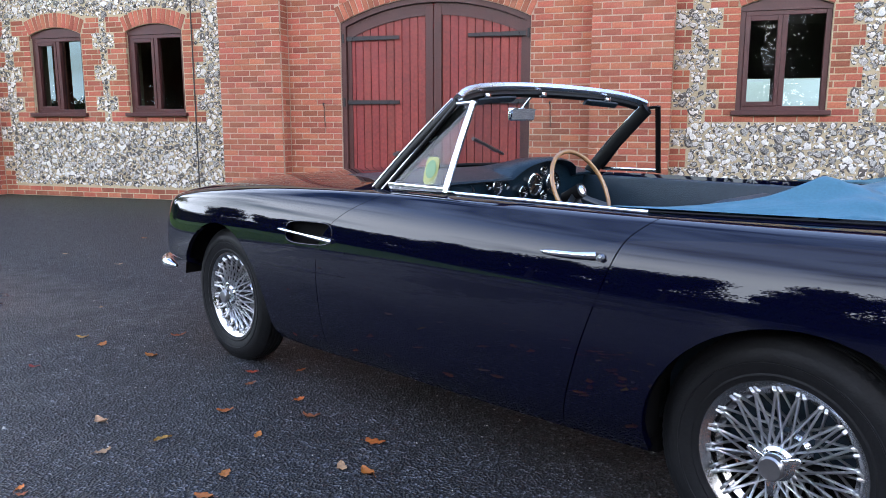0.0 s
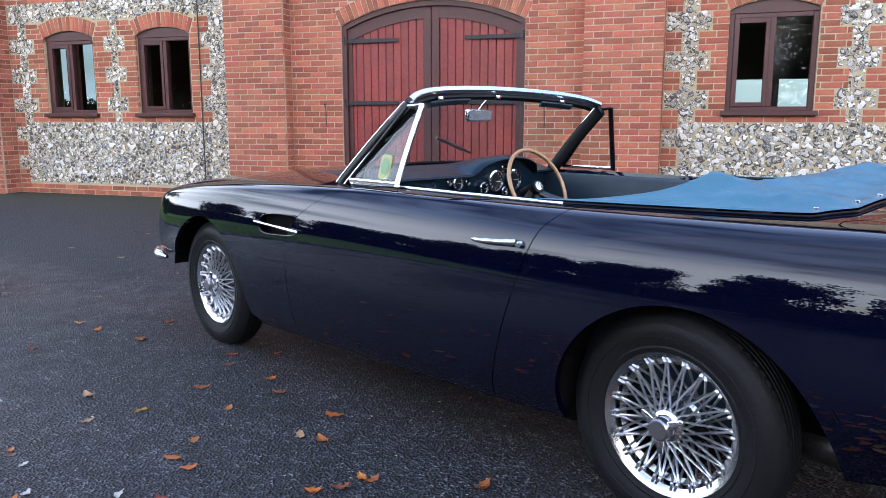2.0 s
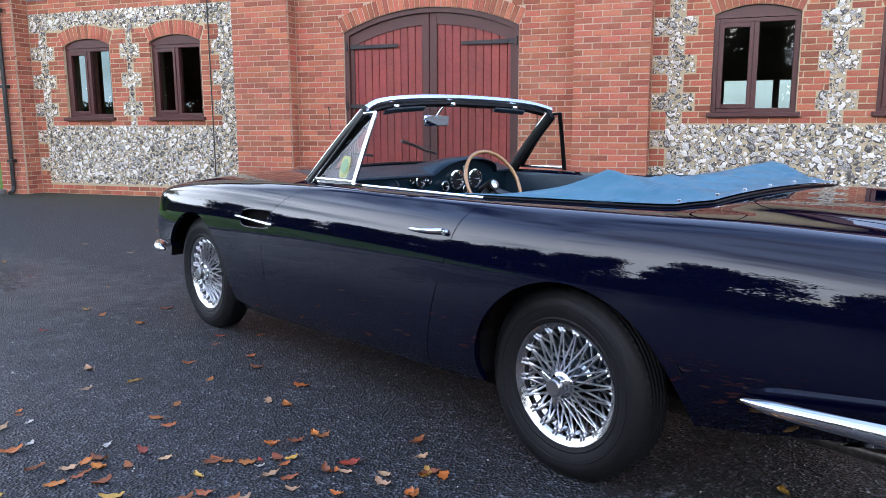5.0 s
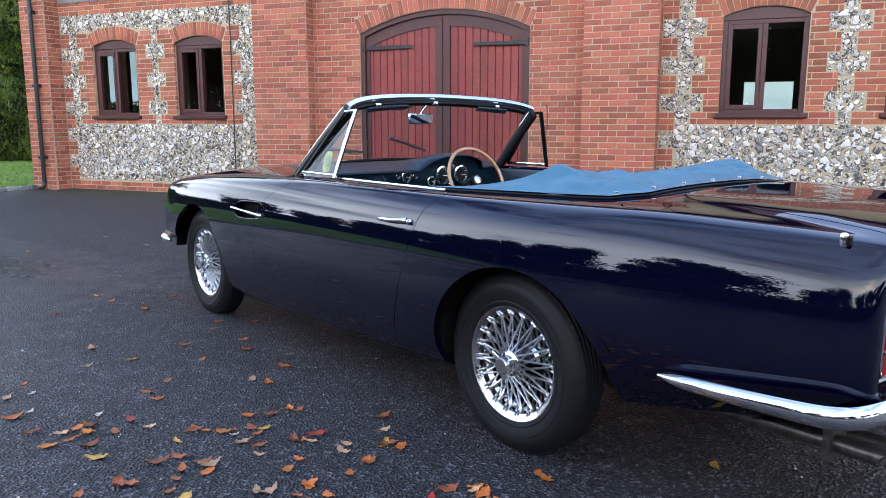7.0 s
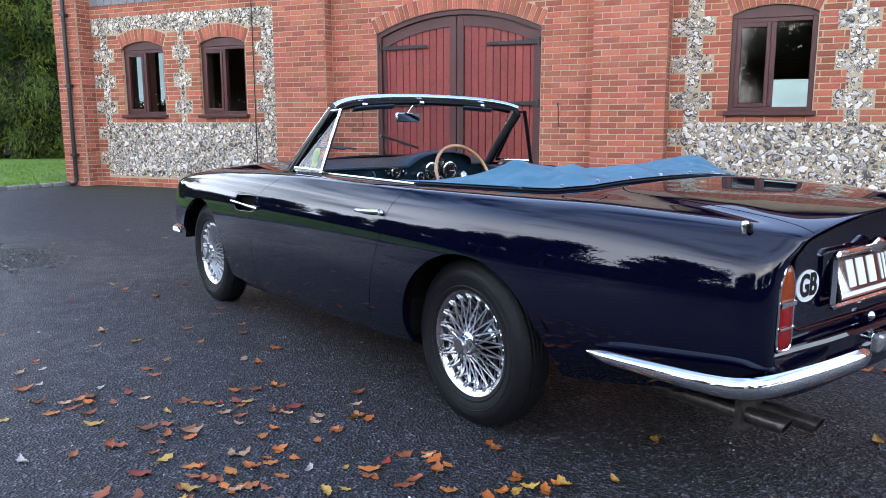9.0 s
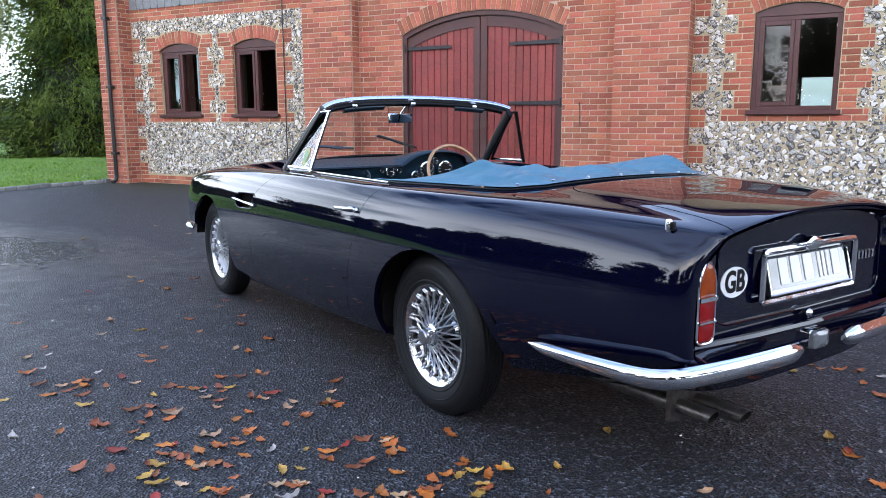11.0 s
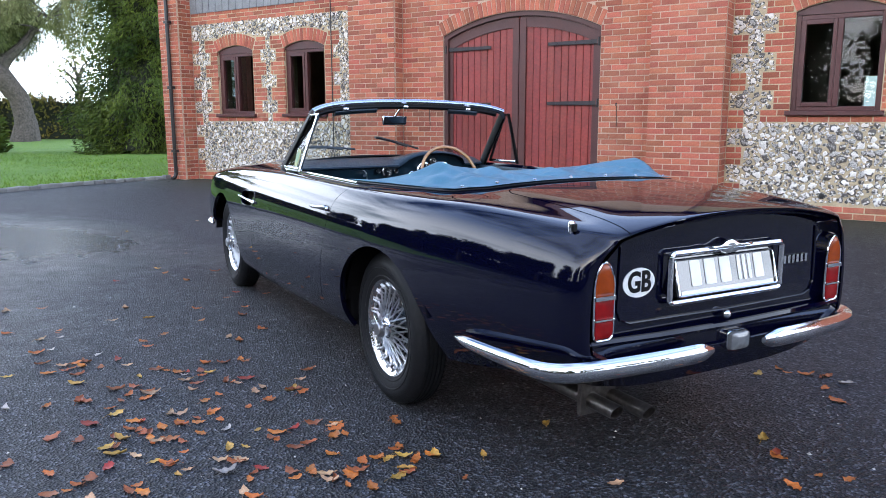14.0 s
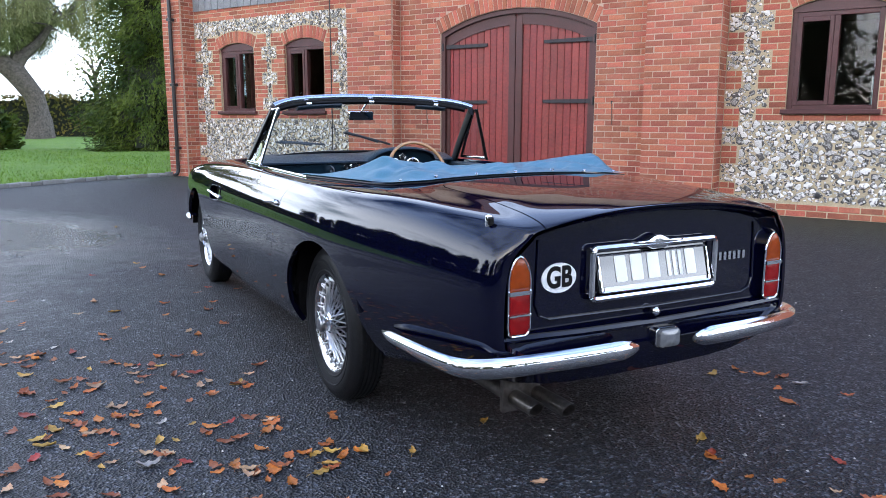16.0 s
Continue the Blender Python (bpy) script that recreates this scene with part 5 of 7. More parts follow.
def flat_bar(name, path, w, t, up, material, parent, label="", n=10):
    """A bar of oval section, w wide along up and t thick."""
    verts, faces, k = [], [], len(path)
    for i, p in enumerate(path):
        d = (path[min(i + 1, k - 1)] - path[max(i - 1, 0)]).normalized()
        u = (up[i] if isinstance(up, list) else up)
        u = (u - d * u.dot(d)).normalized()
        s = d.cross(u)
        for j in range(n):
            a = 2 * math.pi * j / n
            verts.append(p + u * (w / 2 * math.copysign(abs(math.cos(a)) ** 0.7, math.cos(a))) + s * (t / 2 * math.copysign(abs(math.sin(a)) ** 0.7, math.sin(a))))
    for i in range(k - 1):
        faces += [(i * n + j, i * n + (j + 1) % n, (i + 1) * n + (j + 1) % n, (i + 1) * n + j) for j in range(n)]
    faces += [tuple(range(n)), tuple(range((k - 1) * n, k * n))]
    return mesh_ob(name, verts, faces, material, parent, label, smooth=True)


slope = Vector((-0.78, 0, 0.62))
flat_bar("top_rail", [p + Vector((0.0, 0, 0.016)) for p in rail], 0.036, 0.030, slope, mat("bright_rail", (0.82, 0.83, 0.84), 0.22, metal=1.0, col2=(0.75, 0.76, 0.78), scale=20), screen, "bright polished top rail")
flat_bar("inner_rail", [p + Vector((0.002, 0, -0.013)) for p in rail[1:-1]], 0.026, 0.022, slope, BLACK, screen, "black padded inner rail")
for s in (1, -1):
    foot, head = Vector((1.575, s * 0.690, 0.880)), rail[0 if s > 0 else -1] + Vector((0.0, 0, 0.006))
    pil = [foot.lerp(head, k / 10) + Vector((0.004 * math.sin(math.pi * k / 10), 0, 0.004 * math.sin(math.pi * k / 10))) for k in range(11)]
    flat_bar("pillar", pil, 0.036, 0.020, Vector((0, s, 0)).cross(head - foot), BLACK, screen, "dark windscreen pillar")
    tube("inner_bead", [p + Vector((-0.016, s * 0.006, -0.010)) for p in pil], 0.0035, CHROME, screen, n=6, label="chrome bead")
    inn = [p + Vector((-0.020, -s * 0.016, -0.010)) for p in pil]
    flat_bar("pillar_trim", inn, 0.062, 0.026, Vector((0, s, 0)).cross(head - foot), BLACK, screen, "black pillar trim")
    out = [p + Vector((0.024, s * 0.003, 0.010)) for p in pil]
    tube("pillar_bead", out, 0.004, CHROME, screen, n=6, label="chrome bead")
for ya, yb in ((0.47, 0.19), (-0.28, -0.46)):
    bar = [screen_top(ya + (yb - ya) * k / 8) + Vector((-0.012, 0, -0.032)) for k in range(9)]
    flat_bar("sun_visor", bar, 0.034, 0.012, slope, LEATHER, screen, "dark folded sun visor")
# rubber seal at the foot of the glass
tube("screen_seal", base, 0.010, BLACK, screen, n=6, label="black rubber seal")
for yy in (0.40, 0.0, -0.40):
    p = screen_top(yy)
    bm = box_bm(p.x - 0.030, p.x - 0.012, yy - 0.016, yy + 0.016, p.z - 0.022, p.z - 0.004, 0.004)
    part("hood_catch", bm, CHROME, screen, "small chrome hood catch", smooth=True)
# quarter lights
for s in (1, -1):
    a, b, c = Vector((1.495, s * 0.700, 0.905)), Vector((1.190, s * 0.712, 0.905)), Vector((1.150, s * 0.612, 1.200))
    d = Vector((1.215, s * 0.628, 1.195))
    ql = mesh_ob("quarter_light", [a, b, c, d], [(0, 1, 2, 3)], CAR_GLASS, car, "triangular clear quarter light")
    ql.visible_shadow = False
    FR = CHROME if s > 0 else BLACK
    flat_bar("rear_post", [b + Vector((0, 0, -0.01)), b.lerp(c, 0.5), c + Vector((0, 0, 0.004))], 0.026, 0.014, Vector((1, 0, 0)), FR, ql, "chrome rear post" if s > 0 else "dark rear post")
    flat_bar("front_post", [a, a.lerp(d, 0.5), d], 0.016, 0.014, Vector((1, 0, 0.5)), BLACK, ql)
    flat_bar("foot_bar", [a, b], 0.018, 0.014, Vector((0, 0, 1)), CHROME, ql, "chrome foot bar")
    flat_bar("top_bar", [d, c], 0.014, 0.014, Vector((0, 0, 1)), FR, ql)
    mesh_ob("latch", *tube_data([a.lerp(d, 0.55) + Vector((-0.012, -s * 0.012, 0)), a.lerp(d, 0.62) + Vector((-0.02, -s * 0.018, 0.0))], 0.008, 8), CHROME, ql, "chrome latch", smooth=True)
    if s > 0:
        def on_ql(u, w):
            """A point of the glass: u forward from the rear post, w up."""
            return Vector((1.225 + u, 0.708 - (w / 0.295) * 0.085 - 0.002, 0.91 + w))
        o = [on_ql(0.055 + 0.034 * math.copysign(abs(math.cos(t)) ** 0.5, math.cos(t)), 0.055 + 0.048 * math.copysign(abs(math.sin(t)) ** 0.5, math.sin(t))) for t in (2 * math.pi * k / 32 for k in range(32))]
        st = mesh_ob("tax_disc", o, [tuple(range(32))], STICKER_Y, ql, "yellow and green paper disc")
        o = [on_ql(0.055 + 0.026 * math.cos(2 * math.pi * k / 24), 0.060 + 0.032 * math.sin(2 * math.pi * k / 24)) + Vector((0, 0.003, 0)) for k in range(24)]
        mesh_ob("disc_centre", o, [tuple(range(24))], STICKER_G, st, "green centre")
# wipers
WIPER = mat("satin_wiper_metal", (0.10, 0.105, 0.11), 0.3, metal=0.8, col2=(0.06, 0.06, 0.065), scale=30)
for (p0, p1) in (((1.80, -0.33, 0.945), (1.655, 0.05, 1.035)), ((1.80, 0.13, 0.950), (1.70, 0.475, 0.978))):
    a, b = Vector(p0), Vector(p1)
    off = Vector((0.03, 0, 0.03))
    w = tube("wiper", [a + off, a.lerp(b, 0.4) + off * 1.1, a.lerp(b, 0.62) + off], 0.007, WIPER, car, n=6, label="dull metal wiper arm")
    tube("wiper_blade", [a.lerp(b, 0.28) + off * 0.8, a.lerp(b, 0.64) + off, b + off * 0.8], 0.008, WIPER, w, n=6)
    tube("wiper_spine", [a.lerp(b, 0.34) + off * 1.2, b.lerp(a, 0.08) + off * 1.15], 0.004, WIPER, w, n=6)
# interior mirror on its stalk
bm = box_bm(1.408, 1.424, -0.045, 0.115, 1.138, 1.192, 0.008)
mir = part("mirror", bm, CHROME, car, "interior mirror in a chrome shell", smooth=True)
mesh_ob("mirror_face", [(1.407, -0.040, 1.143), (1.405, 0.110, 1.143), (1.398, 0.110, 1.187), (1.400, -0.040, 1.187)], [(0, 1, 2, 3)], MIRROR, mir, "mirror glass")
tube("stalk", [(1.416, 0.03, 1.19), (1.40, 0.02, 1.215), (1.362, 0.0, 1.262)], 0.005, CHROME, mir, n=8, label="chrome stalk")

# ---- the car: cockpit ----
def dashboard():
    """Padded dash with a raised hood over the dials in front of the driver."""
    verts, faces, n = [], [], 49
    for i in range(n):
        y = 0.665 - 1.33 * i / (n - 1)
        hood = max(0.0, 1 - ((y + 0.30) / 0.225) ** 2) ** 0.5
        top = 0.893 + 0.080 * hood
        prof = [(1.80, 0.925), (1.66, max(0.918, top - 0.01)), (1.56 - 0.02 * hood, top), (1.535 - 0.04 * hood, top - 0.006), (1.530 - 0.045 * hood, top - 0.014),
                (1.560 - 0.01 * hood, top - 0.022), (1.575, 0.80), (1.585, 0.735), (1.62, 0.715), (1.80, 0.70)]
        verts += [(x, y, z) for x, z in prof]
    k = 10
    for i in range(n - 1):
        faces += [(i * k + j, i * k + j + 1, (i + 1) * k + j + 1, (i + 1) * k + j) for j in range(k - 1)]
    return mesh_ob("dashboard", verts, faces, DASH, car, "dark blue padded dashboard", smooth=True)


dash = dashboard()
DIAL = mat("dial_face", (0.006, 0.006, 0.007), 0.15, coat=0.8)
for yy, zz, r in ((0.028, 0.848, 0.034), (0.086, 0.855, 0.016), (-0.035, 0.850, 0.016), (-0.150, 0.815, 0.030), (-0.235, 0.845, 0.054), (-0.37, 0.845, 0.054), (-0.30, 0.905, 0.026), (-0.30, 0.79, 0.024)):
    x0 = 1.548
    v, f = revolve([(r, 0.0), (r, 0.012), (r * 0.88, 0.014), (r * 0.86, 0.006), (r * 0.86, 0.0)], 28)
    g = mesh_ob("gauge", [(x0 - y + 0.012, yy + x, zz + z) for x, y, z in v], f, CHROME, dash, "chrome-rimmed gauge", smooth=True)
    v = [(x0 + 0.004, yy + 0.86 * r * math.cos(2 * math.pi * k / 24), zz + 0.86 * r * math.sin(2 * math.pi * k / 24)) for k in range(24)]
    mesh_ob("dial", v, [tuple(range(24))], DIAL, g, "black dial")
    if r > 0.02:
        for k in range(11):
            a = radians(225 - 27 * k)
            y0, y1 = 0.66 * r, 0.80 * r
            c, s_ = math.cos(a), math.sin(a)
            vv = [(x0 + 0.002, yy - c * rr + s_ * w * 0.0012, zz + s_ * rr + c * w * 0.0012) for rr, w in ((y0, -1), (y1, -1), (y1, 1), (y0, 1))]
            mesh_ob("dial_mark", vv, [(0, 1, 2, 3)], WHITE, g)
        a = radians(200 - 300 * r)
        mesh_ob("needle", *tube_data([(x0, yy, zz), (x0, yy + 0.7 * r * math.cos(a), zz + 0.7 * r * math.sin(a))], 0.0012, 5), WHITE, g)
lid = [(1.566, y, z) for y, z in rounded_outline(0.36, 0.81, 0.20, 0.058, 0.045)]
glove = tube("glove_box_rim", lid, 0.005, mat("worn_alloy", (0.25, 0.27, 0.29), 0.3, metal=1.0), dash, n=6, closed=True, label="dull metal rim of the glove box")
mesh_ob("glove_knob", *tube_data([(1.57, 0.19, 0.83), (1.53, 0.19, 0.83)], 0.010, 10), CHROME, dash, "chrome knob", smooth=True)

# steering wheel
col = Vector((-0.90, 0, 0.43)).normalized()
C = Vector((1.345, -0.312, 0.826))
e1, e2 = Vector((0, 1, 0)), Vector((0.43, 0, 0.90)).normalized()
ring = [C + e1 * (0.192 * math.cos(2 * math.pi * k / 56)) + e2 * (0.192 * math.sin(2 * math.pi * k / 56)) for k in range(56)]
wheel_s = tube("steering_wheel", ring, 0.0105, WOOD, car, n=10, closed=True, label="thin varnished wooden steering wheel rim")
for a in (90 + 118, 90 - 118, 90 + 0 - 180):
    d = e1 * math.cos(radians(a)) + e2 * math.sin(radians(a))
    flat_bar("steering_spoke", [C - col * 0.03 + d * 0.03, C - col * 0.02 + d * 0.10, C + d * 0.186], 0.030, 0.004, col.cross(d), mat("satin_black_metal", (0.05, 0.055, 0.06), 0.3, metal=0.6), wheel_s, "dark metal spoke")
mesh_ob("steering_hub", *tube_data([C - col * 0.10, C - col * 0.012, C + col * 0.004, C + col * 0.006], 0.03, 20, taper=[0.028, 0.034, 0.034, 0.026]), BLACK, wheel_s, "black hub", smooth=True)
mesh_ob("horn_button", *tube_data([C + col * 0.004, C + col * 0.010, C + col * 0.014], 0.02, 20, taper=[0.025, 0.024, 0.014]), mat("silver_emblem", (0.7, 0.72, 0.74), 0.15, metal=0.8), wheel_s, "silver horn button", smooth=True)

# tub and trimmed sides
bm = box_bm(-0.15, 1.80, -0.66, 0.66, 0.26, 0.30, 0.01)
part("cockpit_floor", bm, UNDER, car)
for s in (1, -1):
    bm = bmesh.new()
    box_bm(0.36, 1.62, min(s * 0.640, s * 0.695), max(s * 0.640, s * 0.695), 0.30, 0.872, 0.012, bm)
    dt = part("door_trim", bm, LEATHER, car, "dark blue leather door trim", smooth=True)
    bm = box_bm(0.42, 1.50, s * 0.638 - 0.012, s * 0.638 + 0.012, 0.66, 0.70, 0.010)
    part("arm_rest", bm, LEATHER, dt, smooth=True)
    bm = box_bm(-0.20, 0.36, min(s * 0.58, s * 0.64), max(s * 0.58, s * 0.64), 0.30, 0.86, 0.01)
    part("rear_side_trim", bm, LEATHER, car, smooth=True)
    # front seat
    cy = s * 0.31
    bm = box_bm(0.62, 1.12, cy - 0.24, cy + 0.24, 0.34, 0.50, 0.05)
    seat = part("seat", bm, LEATHER, car, "dark blue leather seat cushion", smooth=True)
    bm = box_bm(0.52, 0.66, cy - 0.24, cy + 0.24, 0.42, 0.84, 0.06)
    for v in bm.verts:
        v.co.x -= 0.25 * (v.co.z - 0.42) - 0.10
        v.co.z += 0.03 * (1 - ((v.co.y - cy) / 0.24) ** 2) * (v.co.z > 0.7)
    part("seat_back", bm, LEATHER, seat, smooth=True)
bm = box_bm(-0.18, -0.14, -0.58, 0.58, 0.28, 0.86, 0.01)
part("cockpit_bulkhead", bm, LEATHER, car)

# ---- the folded hood's cover ----
F_ROWS = [(-0.70, 0.45, 0.888), (-0.66, 0.20, 0.925), (-0.57, -0.05, 0.994), (-0.45, -0.02, 0.982), (-0.30, 0.06, 0.955), (-0.05, 0.10, 0.943), (0.20, 0.10, 0.945), (0.36, 0.08, 0.964), (0.465, 0.04, 1.002), (0.56, 0.16, 0.938), (0.63, 0.38, 0.902), (0.66, 0.54, 0.896), (0.70, 0.60, 0.892)]
NU, NV = 150, 44
cy_ = np.linspace(0.69, -0.70, NU)
fx = smooth_table([(r[0], r[1]) for r in F_ROWS], cy_, 0.022)
fz = smooth_table([(r[0], r[2]) for r in F_ROWS], cy_, 0.012)
verts, faces = [], []
for i, y in enumerate(cy_):
    a = abs(y) / 0.69
    rx = -0.335 + 0.10 * max(0, a - 0.75) / 0.25 + 0.72 * max(0, (a - 0.90) / 0.10) ** 1.6
    ry = y * (1 - 0.12 * (1 if a < 0.87 else (1 - a) / 0.13))
    rz = skin_z(max(rx, -0.34), ry) + 0.012
    for j in range(NV):
        if j < 4:
            x, yy, z = fx[i] + 0.012 * (1 - j / 4), y, fz[i] - 0.10 * (1 - j / 4) * (1 - 0.9 * max(0, a - 0.7) / 0.3)
        else:
            v = (j - 4) / (NV - 5)
            x = fx[i] + (rx - fx[i]) * v
            yy = y + (ry - y) * v
            e = (1 - v) ** 1.25
            z = rz + (fz[i] - rz) * e
            fold = 0.010 * math.sin(7 * y * 3 + 5 * v) * math.sin(math.pi * v) + 0.018 * noise.noise(Vector((x * 6, yy * 5, 2.0))) * math.sin(math.pi * min(1, v * 1.1)) + (0.015 * abs(noise.noise(Vector((x * 9 + yy * 4, yy * 8 - x * 3, 5.0)))) + 0.012 * abs(noise.noise(Vector((x * 22, yy * 17, 9.0))))) * math.sin(math.pi * v) ** 0.7
            z += fold * (1 - 0.7 * max(0, a - 0.8) / 0.2)
        verts.append((x, yy, z))
for i in range(NU - 1):
    faces += [(i * NV + j, i * NV + j + 1, (i + 1) * NV + j + 1, (i + 1) * NV + j) for j in range(NV - 1)]
cover = mesh_ob("hood_cover", verts, faces, VINYL, car, "pale blue vinyl hood cover with folds")
cover.data.polygons.foreach_set("use_smooth", [True] * len(faces))
if cover.data.polygons[200].normal.z < 0:
    cover.data.flip_normals()
edge = [Vector(verts[i * NV + NV - 1]) for i in range(NU)]
tube("cover_piping", [p + Vector((0.0, 0, -0.009)) for p in edge], 0.004, BLACK, cover, n=6, label="black piping")
for tgt in (0.525, 0.40, 0.22, 0.04, -0.14, -0.30, -0.47):
    i = int(np.argmin([abs(p.y - tgt) for p in edge]))
    p = Vector(verts[i * NV + NV - 3])
    v, f = revolve([(0.0005, 0.004), (0.005, 0.0035), (0.0075, 0.001), (0.0075, -0.004), (0.0005, -0.004)], 14)
    mesh_ob("press_stud", [(p.x + x, p.y + z, p.z + 0.004 + y) for x, y, z in v], f, CHROME, cover, "chrome press stud", smooth=True)

# ---- plants ----
def leaf_mat(name, a, b, rough=0.6, scale=0.6):
    m = mat(name, a, rough, col2=b, scale=scale, amount=1.0, rand=0.35, island=True, spec=0.15)
    m.node_tree.nodes["Principled BSDF"].inputs["Subsurface Weight"].default_value = 0.0
    return m


CONIFER = leaf_mat("conifer_green", (0.018, 0.042, 0.006), (0.105, 0.140, 0.020), scale=1.1)
# near-black filler colour stands in for the shade deep inside the foliage
CORE_SHADE = mat("inner_foliage_shade", (0.010, 0.014, 0.006), 0.95, col2=(0.018, 0.020, 0.010), scale=2)
WILLOW = leaf_mat("willow_leaf", (0.16, 0.19, 0.075), (0.27, 0.26, 0.11), scale=0.3)
HEDGE = leaf_mat("hedge_leaf", (0.065, 0.080, 0.016), (0.16, 0.125, 0.028), scale=0.5)
HEDGE_TOP = leaf_mat("autumn_hedge_top", (0.15, 0.10, 0.02), (0.10, 0.10, 0.03), scale=0.5)
OAK = leaf_mat("dark_tree_leaf", (0.030, 0.045, 0.014), (0.060, 0.050, 0.016), scale=0.3)
BARK = mat("grey_bark", (0.105, 0.09, 0.075), 0.95, col2=(0.045, 0.038, 0.032), scale=5, fine=0.4, fine_scale=12, bump=1.0, bump_scale=9, bump_dist=0.05)


def blade(vs, fs, p, d, n, length, width):
    """One pointed leaf from p along d, slightly folded about its rib."""
    s = d.cross(n)
    if s.length < 1e-4:
        s = d.cross(Vector((1, 0, 0)))
    s.normalize()
    k = len(vs)
    q = p + d * length
    m = p + d * (length * 0.45)
    vs.extend((tuple(p), tuple(m + s * width / 2), tuple(q), tuple(m - s * width / 2)))
    fs.append((k, k + 1, k + 2, k + 3))


def rand_dir(r):
    z, a = r.uniform(-1, 1), r.uniform(0, 2 * math.pi)
    return Vector((math.sqrt(1 - z * z) * math.cos(a), math.sqrt(1 - z * z) * math.sin(a), z))


def lumpy(name, material, parent, shape, n_u=20, n_v=14, seed=0.0):
    """A dark uneven inner mass: shape(a, v) gives the radius and height."""
    vs, fs = [], []
    for j in range(n_v + 1):
        for i in range(n_u):
            a = 2 * math.pi * i / n_u
            r, z = shape(a, j / n_v)
            r *= 1 + 0.3 * noise.noise(Vector((math.cos(a) * 2, math.sin(a) * 2, z * 0.6 + seed)))
            vs.append((r * math.cos(a), r * math.sin(a), z))
    for j in range(n_v):
        fs += [(j * n_u + i, j * n_u + (i + 1) % n_u, (j + 1) * n_u + (i + 1) % n_u, (j + 1) * n_u + i) for i in range(n_u)]
    return mesh_ob(name, vs, fs, material, parent, smooth=True)


def conifer(m, height, radius, seed, fronds):
    r = random.Random(seed)
    tree = thing("conifer", "tall dark green conifer with drooping sprays down to the grass", "tree", m)
    tube("trunk", [(0, 0, -0.05), (0.05, 0, height * 0.5), (0, 0, height * 0.92)], 0.25, BARK, tree, n=10, taper=[0.32, 0.2, 0.04])

    def rad(z):
        t = z / height
        return radius * max(0.03, (1 - t) ** 0.85)
    lumpy("crown_core", CORE_SHADE, tree, lambda a, v: (rad(0.15 + v * height * 0.97) * 0.70 * (1 if v < 1 else 0), 0.12 + v * height * 0.95), seed=seed)
    vs, fs = [], []
    for _ in range(fronds):
        z = height * (1 - math.sqrt(r.random())) if r.random() < 0.4 else r.uniform(0.05, height * 0.98)
        a = r.uniform(0, 2 * math.pi)
        lump = 1 + 0.55 * noise.noise(Vector((math.cos(a) * 2.6, math.sin(a) * 2.6, z * 1.1 + seed)))
        rr = rad(z) * lump * r.uniform(0.66, 1.02)
        out = Vector((math.cos(a), math.sin(a), 0))
        p = out * rr + Vector((0, 0, z))
        for _k in range(15):
            d = (out * r.uniform(0.3, 1.0) + rand_dir(r) * 0.55 + Vector((0, 0, -0.55))).normalized()
            q = p + rand_dir(r) * 0.19
            q.z = max(q.z, 0.02)
            ln = r.uniform(0.10, 0.24)
            if q.z + d.z * ln < 0:
                d.z = abs(d.z) * 0.2
            blade(vs, fs, q, d, (out + rand_dir(r) * 0.7), ln, r.uniform(0.028, 0.055))
    tagged(mesh_ob("crown", vs, fs, CONIFER, tree, "drooping green sprays"), kind="stuff")
    return tree


def bush(name, m, rx, height, seed, n, material, leaf, label, category):
    r = random.Random(seed)
    b = thing(name, label, category, m)
    lumpy("core", CORE_SHADE, b, lambda a, v: (rx * 0.8 * math.sin(math.pi * (0.12 + 0.88 * v)) ** 0.6 if v < 1 else 0.0, v * height * 0.86), seed=seed)
    vs, fs = [], []
    for _ in range(n):
        d = rand_dir(r)
        d.z = abs(d.z)
        lump = 1 + 0.22 * noise.noise(d * 2.5 + Vector((seed, 0, 0)))
        s = lump * r.uniform(0.80, 1.04)
        p = Vector((d.x * rx * s, d.y * rx * s, max(0.02, d.z * height * s)))
        if r.random() < 0.45:
            p.z = r.uniform(0.02, height * 0.6)
            fl = math.hypot(d.x, d.y) or 1
            p.x, p.y = d.x / fl * rx * s, d.y / fl * rx * s
        dd = (d + rand_dir(r) * 0.9).normalized()
        if p.z < 0.2:
            dd.z = abs(dd.z)
        blade(vs, fs, p, dd, rand_dir(r), leaf * r.uniform(0.7, 1.3), leaf * 0.45)
    tagged(mesh_ob("foliage", vs, fs, material, b), kind="stuff")
    return b


